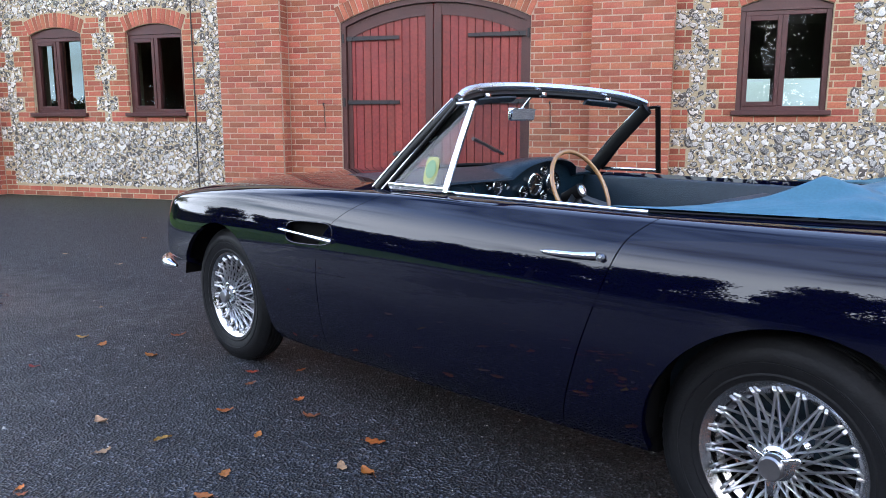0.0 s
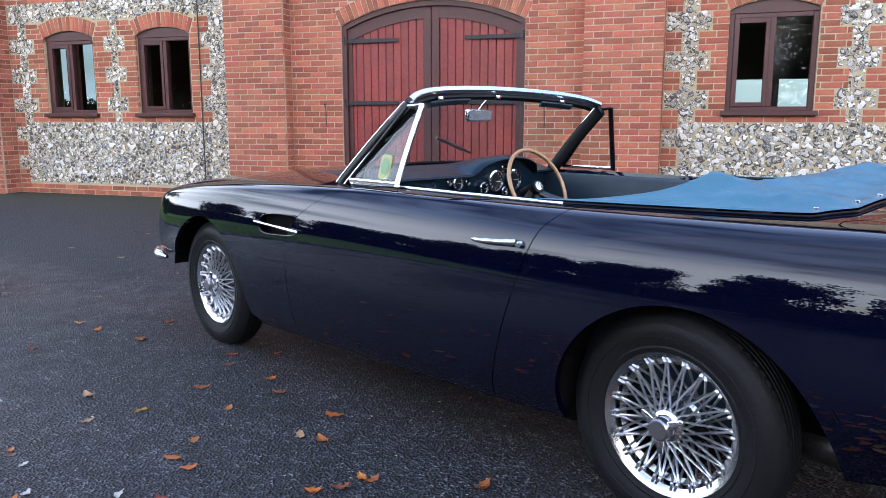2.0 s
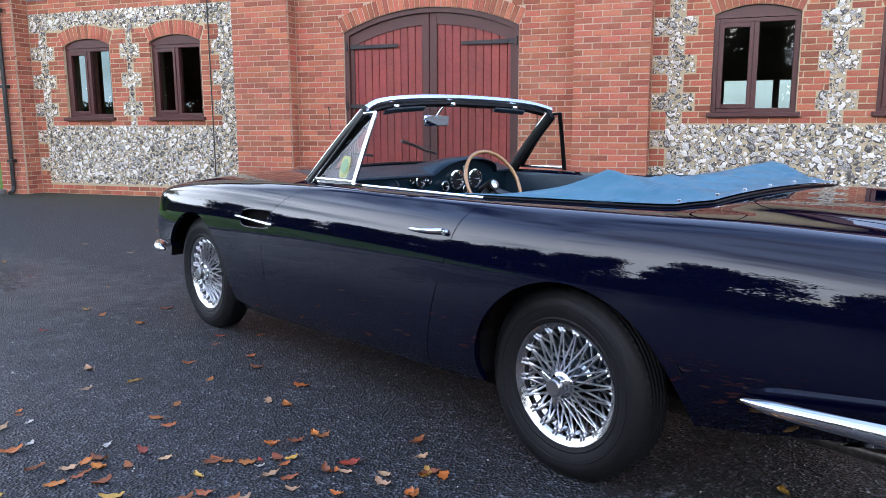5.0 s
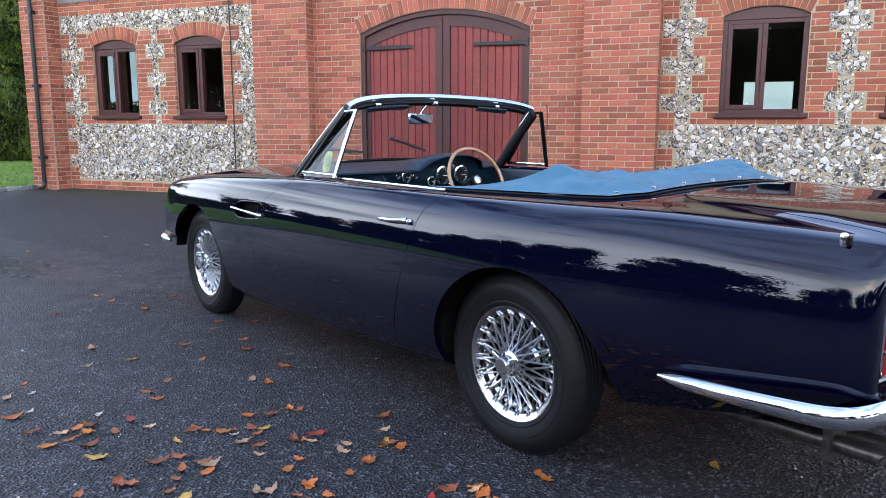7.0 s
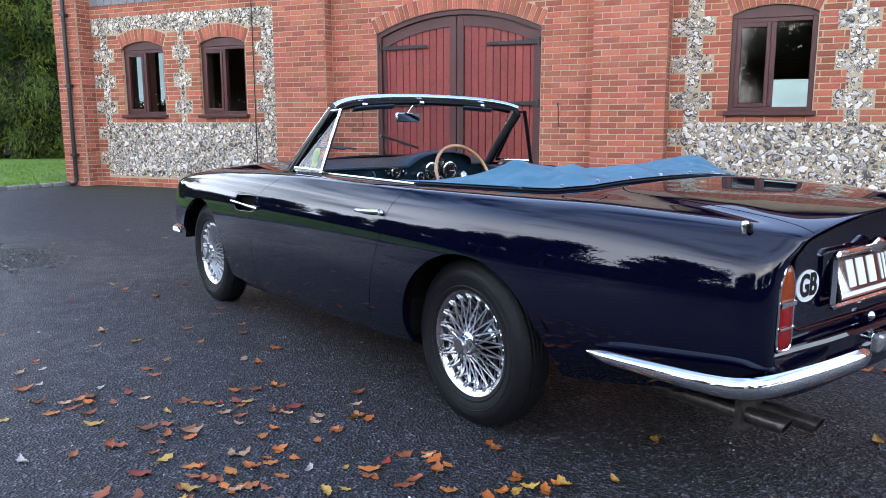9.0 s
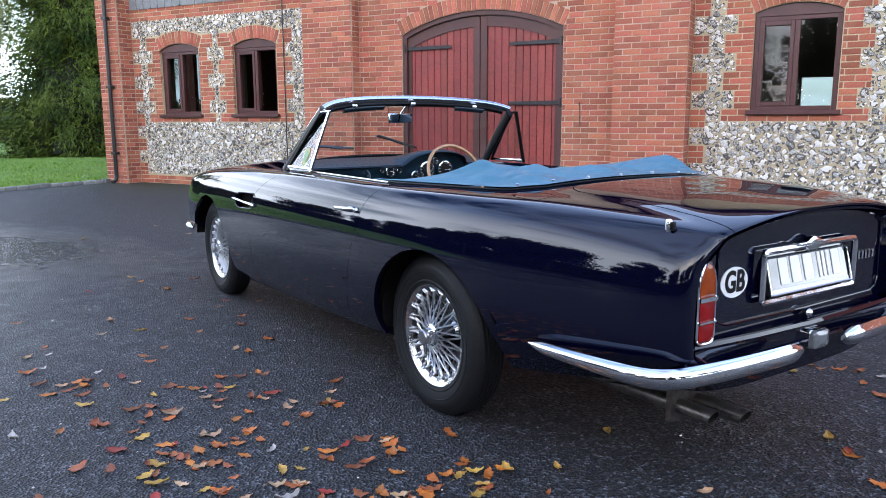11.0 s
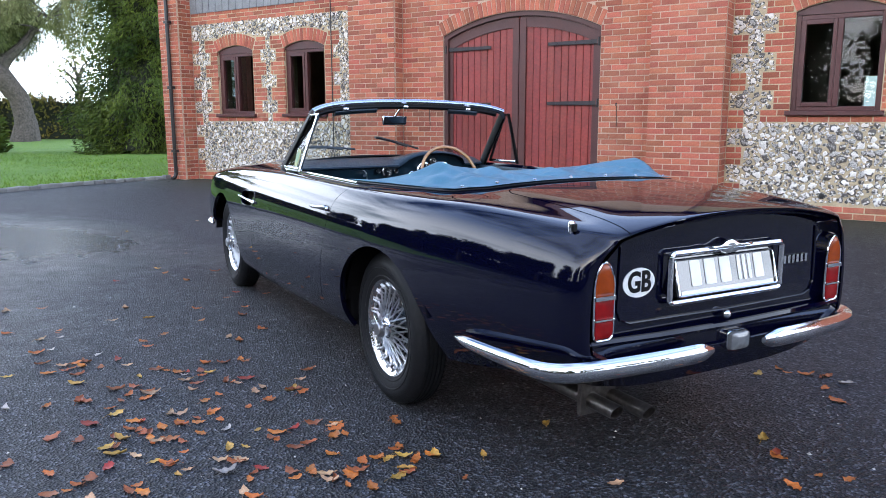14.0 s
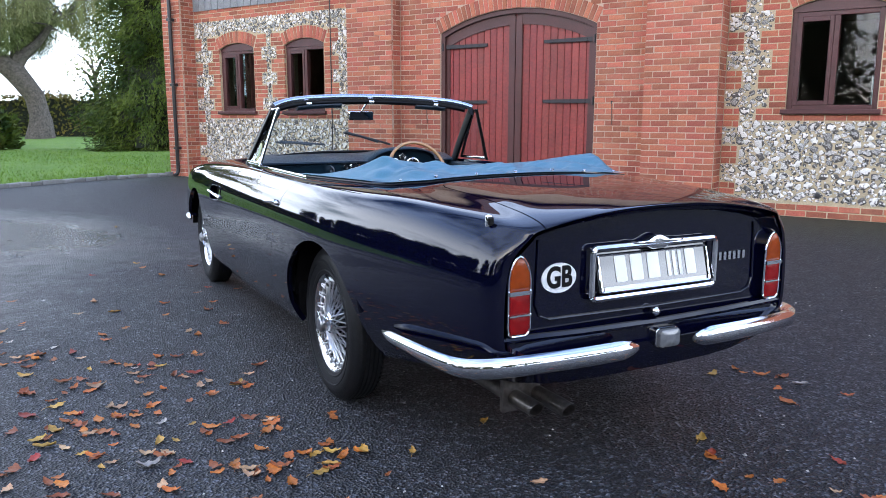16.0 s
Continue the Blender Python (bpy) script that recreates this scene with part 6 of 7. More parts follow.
def willow(m, seed):
    r = random.Random(seed)
    t = thing("willow_tree", "old weeping willow with a thick leaning trunk and yellow-green strands", "tree", m)
    up = Vector((0, 0, 1))
    # the picture's left lies along -side
    side = Vector((-0.50, -0.86, 0)).normalized()
    p0 = Vector((0, 0, -0.05))
    trunk = [p0, p0 + up * 1.0 - side * 0.1, p0 + up * 2.2 + side * 0.1, p0 + up * 3.4 + side * 0.9, p0 + up * 4.2 + side * 1.9]
    tube("trunk", trunk, 0.6, BARK, t, n=14, taper=[0.72, 0.52, 0.48, 0.55, 0.42], label="furrowed grey trunk")
    tips = []
    heads = [(trunk[3], Vector((0.2, 0.1, 1))), (trunk[4], side * 0.5 + up), (trunk[4], side + up * 0.5), (trunk[3], -side * 0.8 + up * 0.9), (trunk[4], up + Vector((0.5, -0.2, 0))), (trunk[3], -side * 0.4 + up + Vector((-0.5, 0.3, 0)))]
    for b, (p, d) in enumerate(heads):
        d = d.normalized()
        pts = [p]
        ln = r.uniform(4.5, 6.5)
        for k in range(1, 7):
            q = pts[-1] + (d + Vector((0, 0, 0.15 - 0.10 * k)) + rand_dir(r) * 0.18).normalized() * ln / 6
            pts.append(q)
        tube("limb", pts, 0.2, BARK, t, n=8, taper=[0.34, 0.27, 0.2, 0.15, 0.1, 0.06, 0.03])
        for k in range(2, 7):
            for _ in range(5):
                e = (rand_dir(r) + up * 0.5).normalized()
                q = pts[k] + e * r.uniform(0.6, 2.4)
                tips.append((pts[k], q))
    vs, fs, tv, tf = [], [], [], []
    for a, q in tips:
        v, f = tube_data([a, a.lerp(q, 0.5) + up * 0.2, q], 0.03, 4, taper=[0.05, 0.035, 0.015])
        b = len(tv)
        tv += [tuple(c) for c in v]
        tf += [tuple(b + i for i in g) for g in f]
        for _ in range(24):
            p = a.lerp(q, r.uniform(0.3, 1.0)) + rand_dir(r) * 0.35
            drop = r.uniform(1.8, 5.2)
            sway = rand_dir(r) * 0.25
            n = int(drop / 0.11)
            for k in range(n):
                tt = k / n
                c = p + Vector((sway.x * tt, sway.y * tt, -drop * tt + 0.3 * math.sin(tt * 3)))
                if c.z < 4.9 + 0.8 * math.sin(c.x * 1.3 + c.y):
                    break
                dd = (rand_dir(r) * 0.8 + Vector((0, 0, -0.9))).normalized()
                blade(vs, fs, c, dd, rand_dir(r), r.uniform(0.14, 0.26), 0.045)
    tagged(mesh_ob("twig_growth", tv, tf, BARK, t), kind="stuff")
    tagged(mesh_ob("hanging_growth", vs, fs, WILLOW, t, "hanging yellow-green strands"), kind="stuff")
    return t


def hedge(a, b, height, depth, seed, n, leaf, side=None, top=None, label="long clipped hedge turning orange along its top"):
    r = random.Random(seed)
    a, b = Vector((*a, 0)), Vector((*b, 0))
    h = thing("hedge", label, "hedge")
    d = (b - a).normalized()
    s = Vector((-d.y, d.x, 0))
    L = (b - a).length
    k = 30
    vs, fs = [], []
    for i in range(k + 1):
        p = a + d * (L * i / k)
        hh = height * 0.93 * (1 + 0.05 * math.sin(i * 1.3))
        vs += [tuple(p - s * depth * 0.42), tuple(p - s * depth * 0.42 + Vector((0, 0, hh))), tuple(p + s * depth * 0.42 + Vector((0, 0, hh))), tuple(p + s * depth * 0.42)]
    for i in range(k):
        fs += [(4 * i + j, 4 * i + j + 1, 4 * i + 5 + j, 4 * i + 4 + j) for j in range(3)]
    # solid filler, coloured as dark as the shade behind the leaves
    mesh_ob("core", vs, fs, CORE_SHADE, h)
    for nm, upper, cnt, m in (("foliage", False, n, side or HEDGE), ("top_growth", True, n // 3, top or HEDGE_TOP)):
        vs, fs = [], []
        for _ in range(cnt):
            p = a + d * r.uniform(0, L)
            if upper:
                p += s * r.uniform(-0.55, 0.55) * depth + Vector((0, 0, height * r.uniform(0.90, 1.06)))
            else:
                p += s * math.copysign(depth * r.uniform(0.42, 0.56), r.random() - 0.5) + Vector((0, 0, height * r.uniform(0.02, 1.0)))
            blade(vs, fs, p, (rand_dir(r) + Vector((0, 0, 0.3))).normalized(), rand_dir(r), leaf * r.uniform(0.6, 1.3), leaf * 0.6)
        tagged(mesh_ob(nm, vs, fs, m, h), kind="stuff")
    return h


def broad_tree(name, m, height, spread, seed, leaves, leaf, material, label, trunk_h=0.25, group=""):
    """Trunk, forked limbs and a loose crown of leaf clumps round the limb ends."""
    r = random.Random(seed)
    t = thing(name, label, "tree", m, group)
    tube("trunk", [(0, 0, -0.05), (0.1, 0, height * trunk_h), (0, 0.1, height * 0.6)], 0.3, BARK, t, n=8, taper=[0.035 * height, 0.026 * height, 0.012 * height])
    ends = []
    for k in range(11):
        a = 2.4 * k
        z0 = height * (trunk_h + 0.03 * k)
        d = Vector((math.cos(a), math.sin(a), r.uniform(0.5, 1.4))).normalized()
        p = Vector((0, 0, z0))
        q = p + d * spread * r.uniform(0.6, 0.95)
        q.z = min(q.z, height * 0.9)
        tube("limb", [p, p.lerp(q, 0.5) + Vector((0, 0, 0.3)), q], 0.1, BARK, t, n=6, taper=[0.014 * height, 0.009 * height, 0.003 * height])
        ends += [q, p.lerp(q, 0.65)]
    ends += [Vector((r.uniform(-1, 1) * spread * 0.4, r.uniform(-1, 1) * spread * 0.4, height * r.uniform(0.75, 0.95))) for _ in range(7)]
    vs, fs = [], []
    for _ in range(leaves):
        c = ends[r.randrange(len(ends))]
        rad = spread * 0.42
        p = c + rand_dir(r) * rad * (r.random() ** 0.45) * (0.8 + 0.4 * noise.noise(c * 1.7))
        p.z = max(p.z, 0.4)
        blade(vs, fs, p, rand_dir(r), rand_dir(r), leaf * r.uniform(0.6, 1.4), leaf * 0.6)
    tagged(mesh_ob("crown", vs, fs, material, t), kind="stuff")
    return t


conifer(pose(-20.3, 16.3, 0.03), 13.0, 2.6, 3, 6500)
willow(pose(-36.2, 20.1, 0.0), 8)
bush("shrub", pose(-25.0, 11.7, 0.03), 1.35, 1.8, 21, 5000, CONIFER, 0.20, "rounded dark green shrub on the lawn", "shrub")
hedge((-51.5, 3.0), (-29.5, 41.0), 2.15, 1.6, 31, 9000, 0.22)
broad_tree("tree", pose(-62, 39, 0), 8.5, 3.2, 41, 700, 0.30, WILLOW, "slender half-bare tree beyond the hedge", 0.3)
broad_tree("tree", pose(-72, 28, 0), 2.9, 3.6, 42, 3500, 0.28, HEDGE, "low brownish tree beyond the hedge", 0.2)
broad_tree("tree", pose(-66, 52, 0), 2.9, 3.6, 43, 3500, 0.28, HEDGE, "low brownish tree beyond the hedge", 0.2)
broad_tree("tree", pose(-80, 44, 0), 3.2, 4.0, 44, 3500, 0.28, HEDGE, "low brownish tree beyond the hedge", 0.2)
broad_tree("tree", pose(-46, 34, 0), 8.0, 2.4, 45, 1100, 0.20, WILLOW, "thin yellowing tree with hanging twigs", 0.45)
# the row of tall trees across the yard, behind the camera
src_a = broad_tree("tree", pose(-4, -15.5, 0), 6.2, 3.3, 51, 7500, 0.28, OAK, "tall dark broad-leaved tree at the yard's edge", 0.2, "row of trees")
src_b = broad_tree("tree", pose(1.5, -16.5, 0), 5.5, 3.1, 52, 7000, 0.28, OAK, "tall dark broad-leaved tree at the yard's edge", 0.18, "row of trees")
rt = random.Random(77)
for k in range(20):
    x = -40 + 4.2 * k
    if -6 < x < 3.5:
        continue
    y = -16 + 0.012 * x * x * (1 if x > 0 else 0.6) + rt.uniform(-2, 2)
    s = rt.uniform(0.8, 1.25)
    copy_thing(src_a if k % 2 else src_b, pose(x, y, 0, 0, 0, rt.uniform(0, 360)) @ Matrix.Scale(s, 4))
# unseen hedge, added to keep bright asphalt out of the car's reflections
hedge((-45, -13.0), (45, -13.0), 1.8, 1.6, 33, 9000, 0.30, OAK, OAK, "dark hedge added out of view to darken reflections under the row of trees")

for x, y, s in ((-28, -14, 1.0), (-33, -12, 0.98), (-39, -9, 1.0), (-44, -4.5, 0.97), (-48, 0, 0.9), (-50, 5, 0.98)):
    copy_thing(src_a if s > 0.95 else src_b, pose(x, y, 0, 0, 0, 40 * x) @ Matrix.Scale(s, 4))
# second added hedge, out of view: blocks the sky strip reflected below the crowns
hedge((-27, -13), (-51, 6), 1.7, 1.6, 34, 7000, 0.30, OAK, OAK, "dark hedge added out of view to darken reflections under the row of trees")
# grass blades over the nearer lawn
rg = random.Random(61)
vs, fs = [], []
for _ in range(26000):
    x, y = -10.65 - 13 * rg.random() ** 1.6, rg.uniform(1.5, 17)
    blade(vs, fs, Vector((x, y, 0.02)), (rand_dir(rg) * 0.6 + Vector((0, 0, 1))).normalized(), rand_dir(rg), rg.uniform(0.03, 0.08), 0.014)
GRASS = leaf_mat("grass_blade", (0.095, 0.20, 0.014), (0.16, 0.26, 0.030), scale=1.2)
tagged(mesh_ob("grass", vs, fs, GRASS), "short green grass blades of the lawn", "grass", kind="stuff")

# ---- fallen leaves ----
LEAF_COLS = [mat("leaf_%s" % nm, c, 0.55, col2=c2, scale=40, fine=0.2, fine_scale=120, rand=0.3) for nm, c, c2 in (
    ("orange", (0.46, 0.140, 0.020), (0.30, 0.070, 0.012)), ("brown", (0.30, 0.085, 0.022), (0.16, 0.045, 0.016)), ("yellow", (0.46, 0.27, 0.05), (0.34, 0.17, 0.03)), ("red", (0.30, 0.035, 0.015), (0.20, 0.03, 0.012)), ("buff", (0.50, 0.30, 0.16), (0.34, 0.19, 0.09)), ("grey", (0.42, 0.38, 0.33), (0.30, 0.26, 0.22)))]


def leaf_mesh(seed, material):
    """A curled fallen leaf with a midrib, 7 cm long."""
    r = random.Random(seed)
    n, curl, fold, bend = 9, r.uniform(0.003, 0.013), r.uniform(0.0, 0.008), r.uniform(-0.012, 0.012)
    tw, wid = r.uniform(-0.3, 0.3), r.uniform(0.013, 0.022)
    vs, fs = [], []
    for k in range(n):
        t = k / (n - 1)
        w = wid * math.sin(math.pi * min(1, t * 0.93 + 0.05)) ** 0.8 * (1 + 0.22 * math.sin(k * 2.4 + seed))
        x = -0.035 + 0.07 * t
        z = 0.002 + curl * (2 * t - 1) ** 2
        for j, s in enumerate((-1, -0.5, 0, 0.5, 1)):
            vs.append((x, w * s + bend * (2 * t - 1) ** 2, z + fold * abs(s) + 0.012 * tw * s * (2 * t - 1) + 0.003 * math.sin(k * 1.9 + j * 2.1 + seed) * abs(s)))
    for k in range(n - 1):
        fs += [(k * 5 + j, k * 5 + j + 1, k * 5 + j + 6, k * 5 + j + 5) for j in range(4)]
    b = len(vs)
    vs += [(-0.035, -0.0008, vs[2][2]), (-0.035, 0.0008, vs[2][2]), (-0.054, 0.002, 0.004), (-0.054, 0.0035, 0.004)]
    fs.append((b, b + 1, b + 3, b + 2))
    me = bpy.data.meshes.new("fallen_leaf")
    lo = min(v[2] for v in vs)
    me.from_pydata([(x, y, z - lo + 0.0015) for x, y, z in vs], [], fs)
    me.materials.append(material)
    me.polygons.foreach_set("use_smooth", [True] * len(fs))
    return me


LEAVES = [(leaf_mesh(200 + 7 * c + k, LEAF_COLS[c]), c) for c in range(6) for k in range(3)]
LEAF_WORD = ("orange", "brown", "yellow", "dark red", "buff", "pale grey")
rl = random.Random(12)


def drop_leaf(x, y, size=None, colour=None):
    c = colour if colour is not None else rl.choices(range(6), (36, 30, 10, 5, 15, 4))[0]
    me = LEAVES[c * 3 + rl.randrange(3)][0]
    ob = new("fallen_leaf", me)
    s = size or rl.uniform(0.6, 1.2)
    ob.matrix_world = pose(x, y, 0.0, 0, 0, rl.uniform(0, 360)) @ Matrix.Diagonal((s, s * rl.uniform(0.8, 1.15), s, 1))
    tagged(ob, "dry curled %s leaf lying on the asphalt" % LEAF_WORD[c], "leaf", "fallen leaves")
    return ob


SPOTS = [(-0.47, 0.99), (-0.58, 0.94), (-0.92, 1.66), (-0.8, 1.69), (-0.67, 1.77), (-0.45, 1.74), (-0.66, 1.44), (-0.37, 1.36), (-0.27, 1.15), (-0.28, 1.29), (-0.19, 1.67), (-0.18, 1.82), (-0.66, 1.98), (0.26, 1.6), (0.12, 1.51), (0.38, 1.8), (0.52, 1.43), (0.59, 1.49), (0.71, 1.45), (0.56, 1.33), (0.27, 1.2), (0.19, 1.11), (-0.25, 0.99), (-0.49, 0.74), (0.92, 2.07), (1.32, 1.75), (1.66, 2.38), (1.73, 2.25), (1.85, 3.22), (1.85, 2.96), (-0.58, 1.1), (-1.31, 1.54), (-1.21, 1.65), (-1.46, 1.41), (-1.85, 2.98), (-1.78, 2.84), (-1.65, 3.07), (-1.48, 2.73), (-1.35, 2.58), (-1.7, 2.53), (-1.02, 2.43), (-1.4, 2.06), (-1.9, 2.08), (-2.1, 2.3), (-2.87, 2.75), (-3.01, 3.21), (-2.45, 3.05), (-2.54, 3.39)]
for x, y in SPOTS:
    drop_leaf(x, y, rl.uniform(0.75, 1.15))
# small drifts: middle and number of leaves
DRIFTS = [(-0.69, 1.74, 7), (-0.27, 1.11, 7), (-0.04, 0.84, 8), (0.01, 0.97, 7), (-0.31, 1.27, 5), (0.57, 1.30, 5), (0.60, 1.45, 8), (0.62, 1.58, 5), (1.81, 3.23, 6), (2.07, 2.26, 6), (0.33, 1.09, 5), (1.86, 2.28, 2), (0.05, 1.36, 4),
          (0.35, 1.54, 4), (-0.94, 1.60, 5), (-1.36, 1.51, 6), (-0.36, 1.19, 5), (-0.84, 1.63, 3), (-0.32, 1.74, 4), (0.18, 1.40, 4), (-0.68, 1.40, 3), (-0.14, 1.39, 5), (-1.22, 1.62, 3), (-1.84, 1.79, 3)]
count = len(SPOTS)
for x, y, k in DRIFTS:
    for _ in range(k):
        drop_leaf(x + rl.gauss(0, 0.11), y + rl.gauss(0, 0.09), rl.uniform(0.5, 1.0))
    count += k
while count < 298:
    if rl.random() < 0.50:
        x, y = rl.gauss(0.0, 1.2), rl.gauss(1.4, 0.6)
    else:
        x, y = rl.uniform(-5.5, 4.6), rl.uniform(0.2, 6.5)
    if y < 0.35 - 0.2 * x and rl.random() < 0.8:
        continue
    # nothing under the car's tyres
    u, v = (x - 0.592) * -0.880 + (y - 2.603) * 0.474, (x - 0.592) * -0.474 + (y - 2.603) * -0.880
    if abs(v) < 0.80 and -1.2 < u < 3.4 and rl.random() < 0.93:
        continue
    if any(abs(u - wx) < 0.3 for wx in (0.0, 2.585)) and abs(v) < 0.85:
        continue
    drop_leaf(x, y)
    count += 1
# pale grit scattered over the asphalt
GRIT = mat("pale_grit", (0.34, 0.33, 0.30), 0.8, rand=0.5, island=True)
vs, fs = [], []
for _ in range(1500):
    x, y, s = rl.uniform(-6, 5), rl.uniform(0.0, 7.5), rl.uniform(0.002, 0.0065) * (1.6 if rl.random() < 0.06 else 1)
    b = len(vs)
    for dx, dy, dz in ((1, 0, 0.1), (0, 1.1, 0), (-0.9, 0, 0.2), (0, -1, 0), (0.1, 0.1, 0.9)):
        vs.append((x + dx * s * rl.uniform(0.7, 1.2), y + dy * s * rl.uniform(0.7, 1.2), 0.0005 + dz * s))
    fs += [(b, b + 1, b + 4), (b + 1, b + 2, b + 4), (b + 2, b + 3, b + 4), (b + 3, b, b + 4)]
tagged(mesh_ob("grit", vs, fs, GRIT), "pale stone grit scattered on the asphalt", "grit", kind="stuff")

# ---- bricks and flints ----
def brick_template():
    """A brick of full length, its worn front edges chamfered, back at y = 0.03."""
    hx, hz, d, c = 0.1075, 0.0315, 0.034, 0.003
    v = [(-hx, d, -hz), (hx, d, -hz), (hx, d, hz), (-hx, d, hz), (-hx, c, -hz), (hx, c, -hz), (hx, c, hz), (-hx, c, hz),
         (-hx + c, 0, -hz + c), (hx - c, 0, -hz + c), (hx - c, 0, hz - c), (-hx + c, 0, hz - c)]
    f = [(8, 9, 10, 11), (4, 5, 9, 8), (5, 6, 10, 9), (6, 7, 11, 10), (7, 4, 8, 11), (0, 1, 5, 4), (1, 2, 6, 5), (2, 3, 7, 6), (3, 0, 4, 7)]
    return v, f


BV, BF = brick_template()
brick_meshes = []
for k in range(5):
    rr = random.Random(50 + k)
    me = bpy.data.meshes.new("brick")
    me.from_pydata([(x + rr.uniform(-0.002, 0.002), y + (rr.uniform(-0.002, 0.0015) if y < 0.03 else 0), z + rr.uniform(-0.0018, 0.0018)) for x, y, z in BV], [], BF)
    me.materials.append(BRICK)
    brick_meshes.append(me)


class Layer:
    """Lays bricks on one wall: the first 300 as objects of their own, the rest joined."""

    def __init__(self, parent, seed, near=None):
        self.parent, self.rnd, self.count, self.v, self.f, self.near = parent, random.Random(seed), 0, [], [], near

    def put(self, m, length, height=0.065):
        s = Matrix.Diagonal((length / 0.215, 1, height / 0.065, 1))
        m = m @ Matrix.Translation((self.rnd.uniform(-0.001, 0.001), self.rnd.uniform(-0.0025, 0.002), self.rnd.uniform(-0.001, 0.001))) @ s
        where = m.translation
        if self.count < 300 and (self.near is None or self.near(where)):
            ob = new("brick", brick_meshes[self.rnd.randrange(5)])
            ob.parent = self.parent
            ob.matrix_local = m
            self.count += 1
        else:
            k = len(self.v)
            self.v += [tuple(m @ Vector(p)) for p in BV]
            self.f += [tuple(k + i for i in q) for q in BF]

    def done(self):
        if self.v:
            tagged(mesh_ob("brickwork", self.v, self.f, BRICK_I, self.parent), kind="stuff")


FRONT = Matrix.Identity(4)


def course_run(layer, a, b, z, y, odd, face=FRONT, origin=0.0):
    """Bricks of one course from a to b: stretcher bond, closers at the ends."""
    if b - a < 0.03:
        return
    x = origin + (0 if odd else BRICK_L / 2) + BRICK_L * math.floor((a - origin - (0 if odd else BRICK_L / 2)) / BRICK_L)
    ends = [a]
    while x < b:
        if x > a + 0.045 and x < b - 0.045:
            ends.append(x)
        x += BRICK_L
    ends.append(b)
    for p, q in zip(ends, ends[1:]):
        layer.put(face @ Matrix.Translation(((p + q) / 2, y, z)), q - p - 0.012)


def courses(z0, z1):
    k = 0
    while z0 + (k + 0.5) * COURSE < z1:
        yield k, z0 + (k + 0.5) * COURSE
        k += 1


BRICK_TOP = 3.75
# the wall round the door
lay = Layer(wall_door, 1, near=lambda p: p.z < 3.0)
SECT = math.atan2(DOOR_HW, DOOR_SPRING - DOOR_CZ)
for k, z in courses(0, BRICK_TOP):
    dz = z - DOOR_CZ
    if z < DOOR_SPRING:
        cut = DOOR_HW
    else:
        cut = min(math.sqrt(max(0, DOOR_RO ** 2 - dz * dz)), dz * math.tan(SECT)) if dz < DOOR_RO else 0
        cut = cut + 0.008 if cut else 0
    if cut:
        course_run(lay, PIER_L[1], DOOR_C - cut, z, Y_DOOR, k % 2)
        course_run(lay, DOOR_C + cut, PIER_R[0], z, Y_DOOR, k % 2, origin=0.07)
    else:
        course_run(lay, PIER_L[1], PIER_R[0], z, Y_DOOR, k % 2)


def arch_ring(layer, c, cz, r0, r1, sect, y):
    n = round(2 * sect * (r0 + r1) / 2 / 0.076)
    for i in range(n):
        a = -sect + 2 * sect * (i + 0.5) / n
        rm = (r0 + r1) / 2
        wedge = 2 * sect * rm / n - 0.010
        m = Matrix.Translation((c + rm * math.sin(a), y, cz + rm * math.cos(a))) @ Matrix.Rotation(a - math.pi / 2, 4, "Y")
        layer.put(m, r1 - r0 - 0.008, wedge)


arch_ring(lay, DOOR_C, DOOR_CZ, DOOR_R, DOOR_RO, SECT, Y_DOOR - 0.002)
lay.done()
# piers: front and both returns
for obj, (a, b), yb_l, yb_r, seed in ((pier_r, PIER_R, Y_DOOR, Y_PANEL, 2), (pier_l, PIER_L, Y_PANEL, Y_DOOR, 3), (pier_end, PIER_END, Y_PANEL + 0.3, Y_PANEL, 4), (pier_far, PIER_FAR, Y_PANEL, Y_PANEL, 5)):
    lay = Layer(obj, seed, near=lambda p: 0.6 < p.z < 3.1)
    for k, z in courses(0, BRICK_TOP):
        course_run(lay, a + 0.0, b - 0.0, z, Y_PIER, k % 2, origin=a)
        turn_r = Matrix.Translation((b, 0, 0)) @ Matrix.Rotation(math.pi / 2, 4, "Z")
        course_run(lay, Y_PIER + 0.036, yb_r, z, 0.0, k % 2, face=turn_r, origin=Y_PIER)
        turn_l = Matrix.Translation((a, 0, 0)) @ Matrix.Rotation(-math.pi / 2, 4, "Z")
        course_run(lay, -yb_l, -Y_PIER - 0.036, z, 0.0, k % 2, face=turn_l, origin=-Y_PIER)
    lay.done()


# flint bays: which material at (x, z)
CROSS = 1.83 + 0.112


def toothed(z):
    """True in the rows where flint reaches sideways."""
    return ((CROSS - z) / (6 * COURSE)) % 1.0 < 0.5


def bay_kind(x, z, x0, x1, wins):
    if z < FLINT_BOT or z > FLINT_TOP:
        return "brick"
    edge = min(x - x0, x1 - x)
    if edge < 0.19:
        return "flint" if toothed(z) or (z > 2.66) else "brick"
    if z < BELT or z > 2.70:
        return "flint"
    near_c = min(abs(x - c) for c in wins)
    reach = 0.665 if toothed(z) else 0.80
    if near_c < reach:
        if z > 2.62:
            c = min(wins, key=lambda q: abs(x - q))
            return "brick" if math.hypot(x - c, z - WIN_CZ) < WIN_RO else "flint"
        return "brick"
    return "flint"


WSECT = math.atan2(WIN_HW, WIN_SPRING - WIN_CZ)


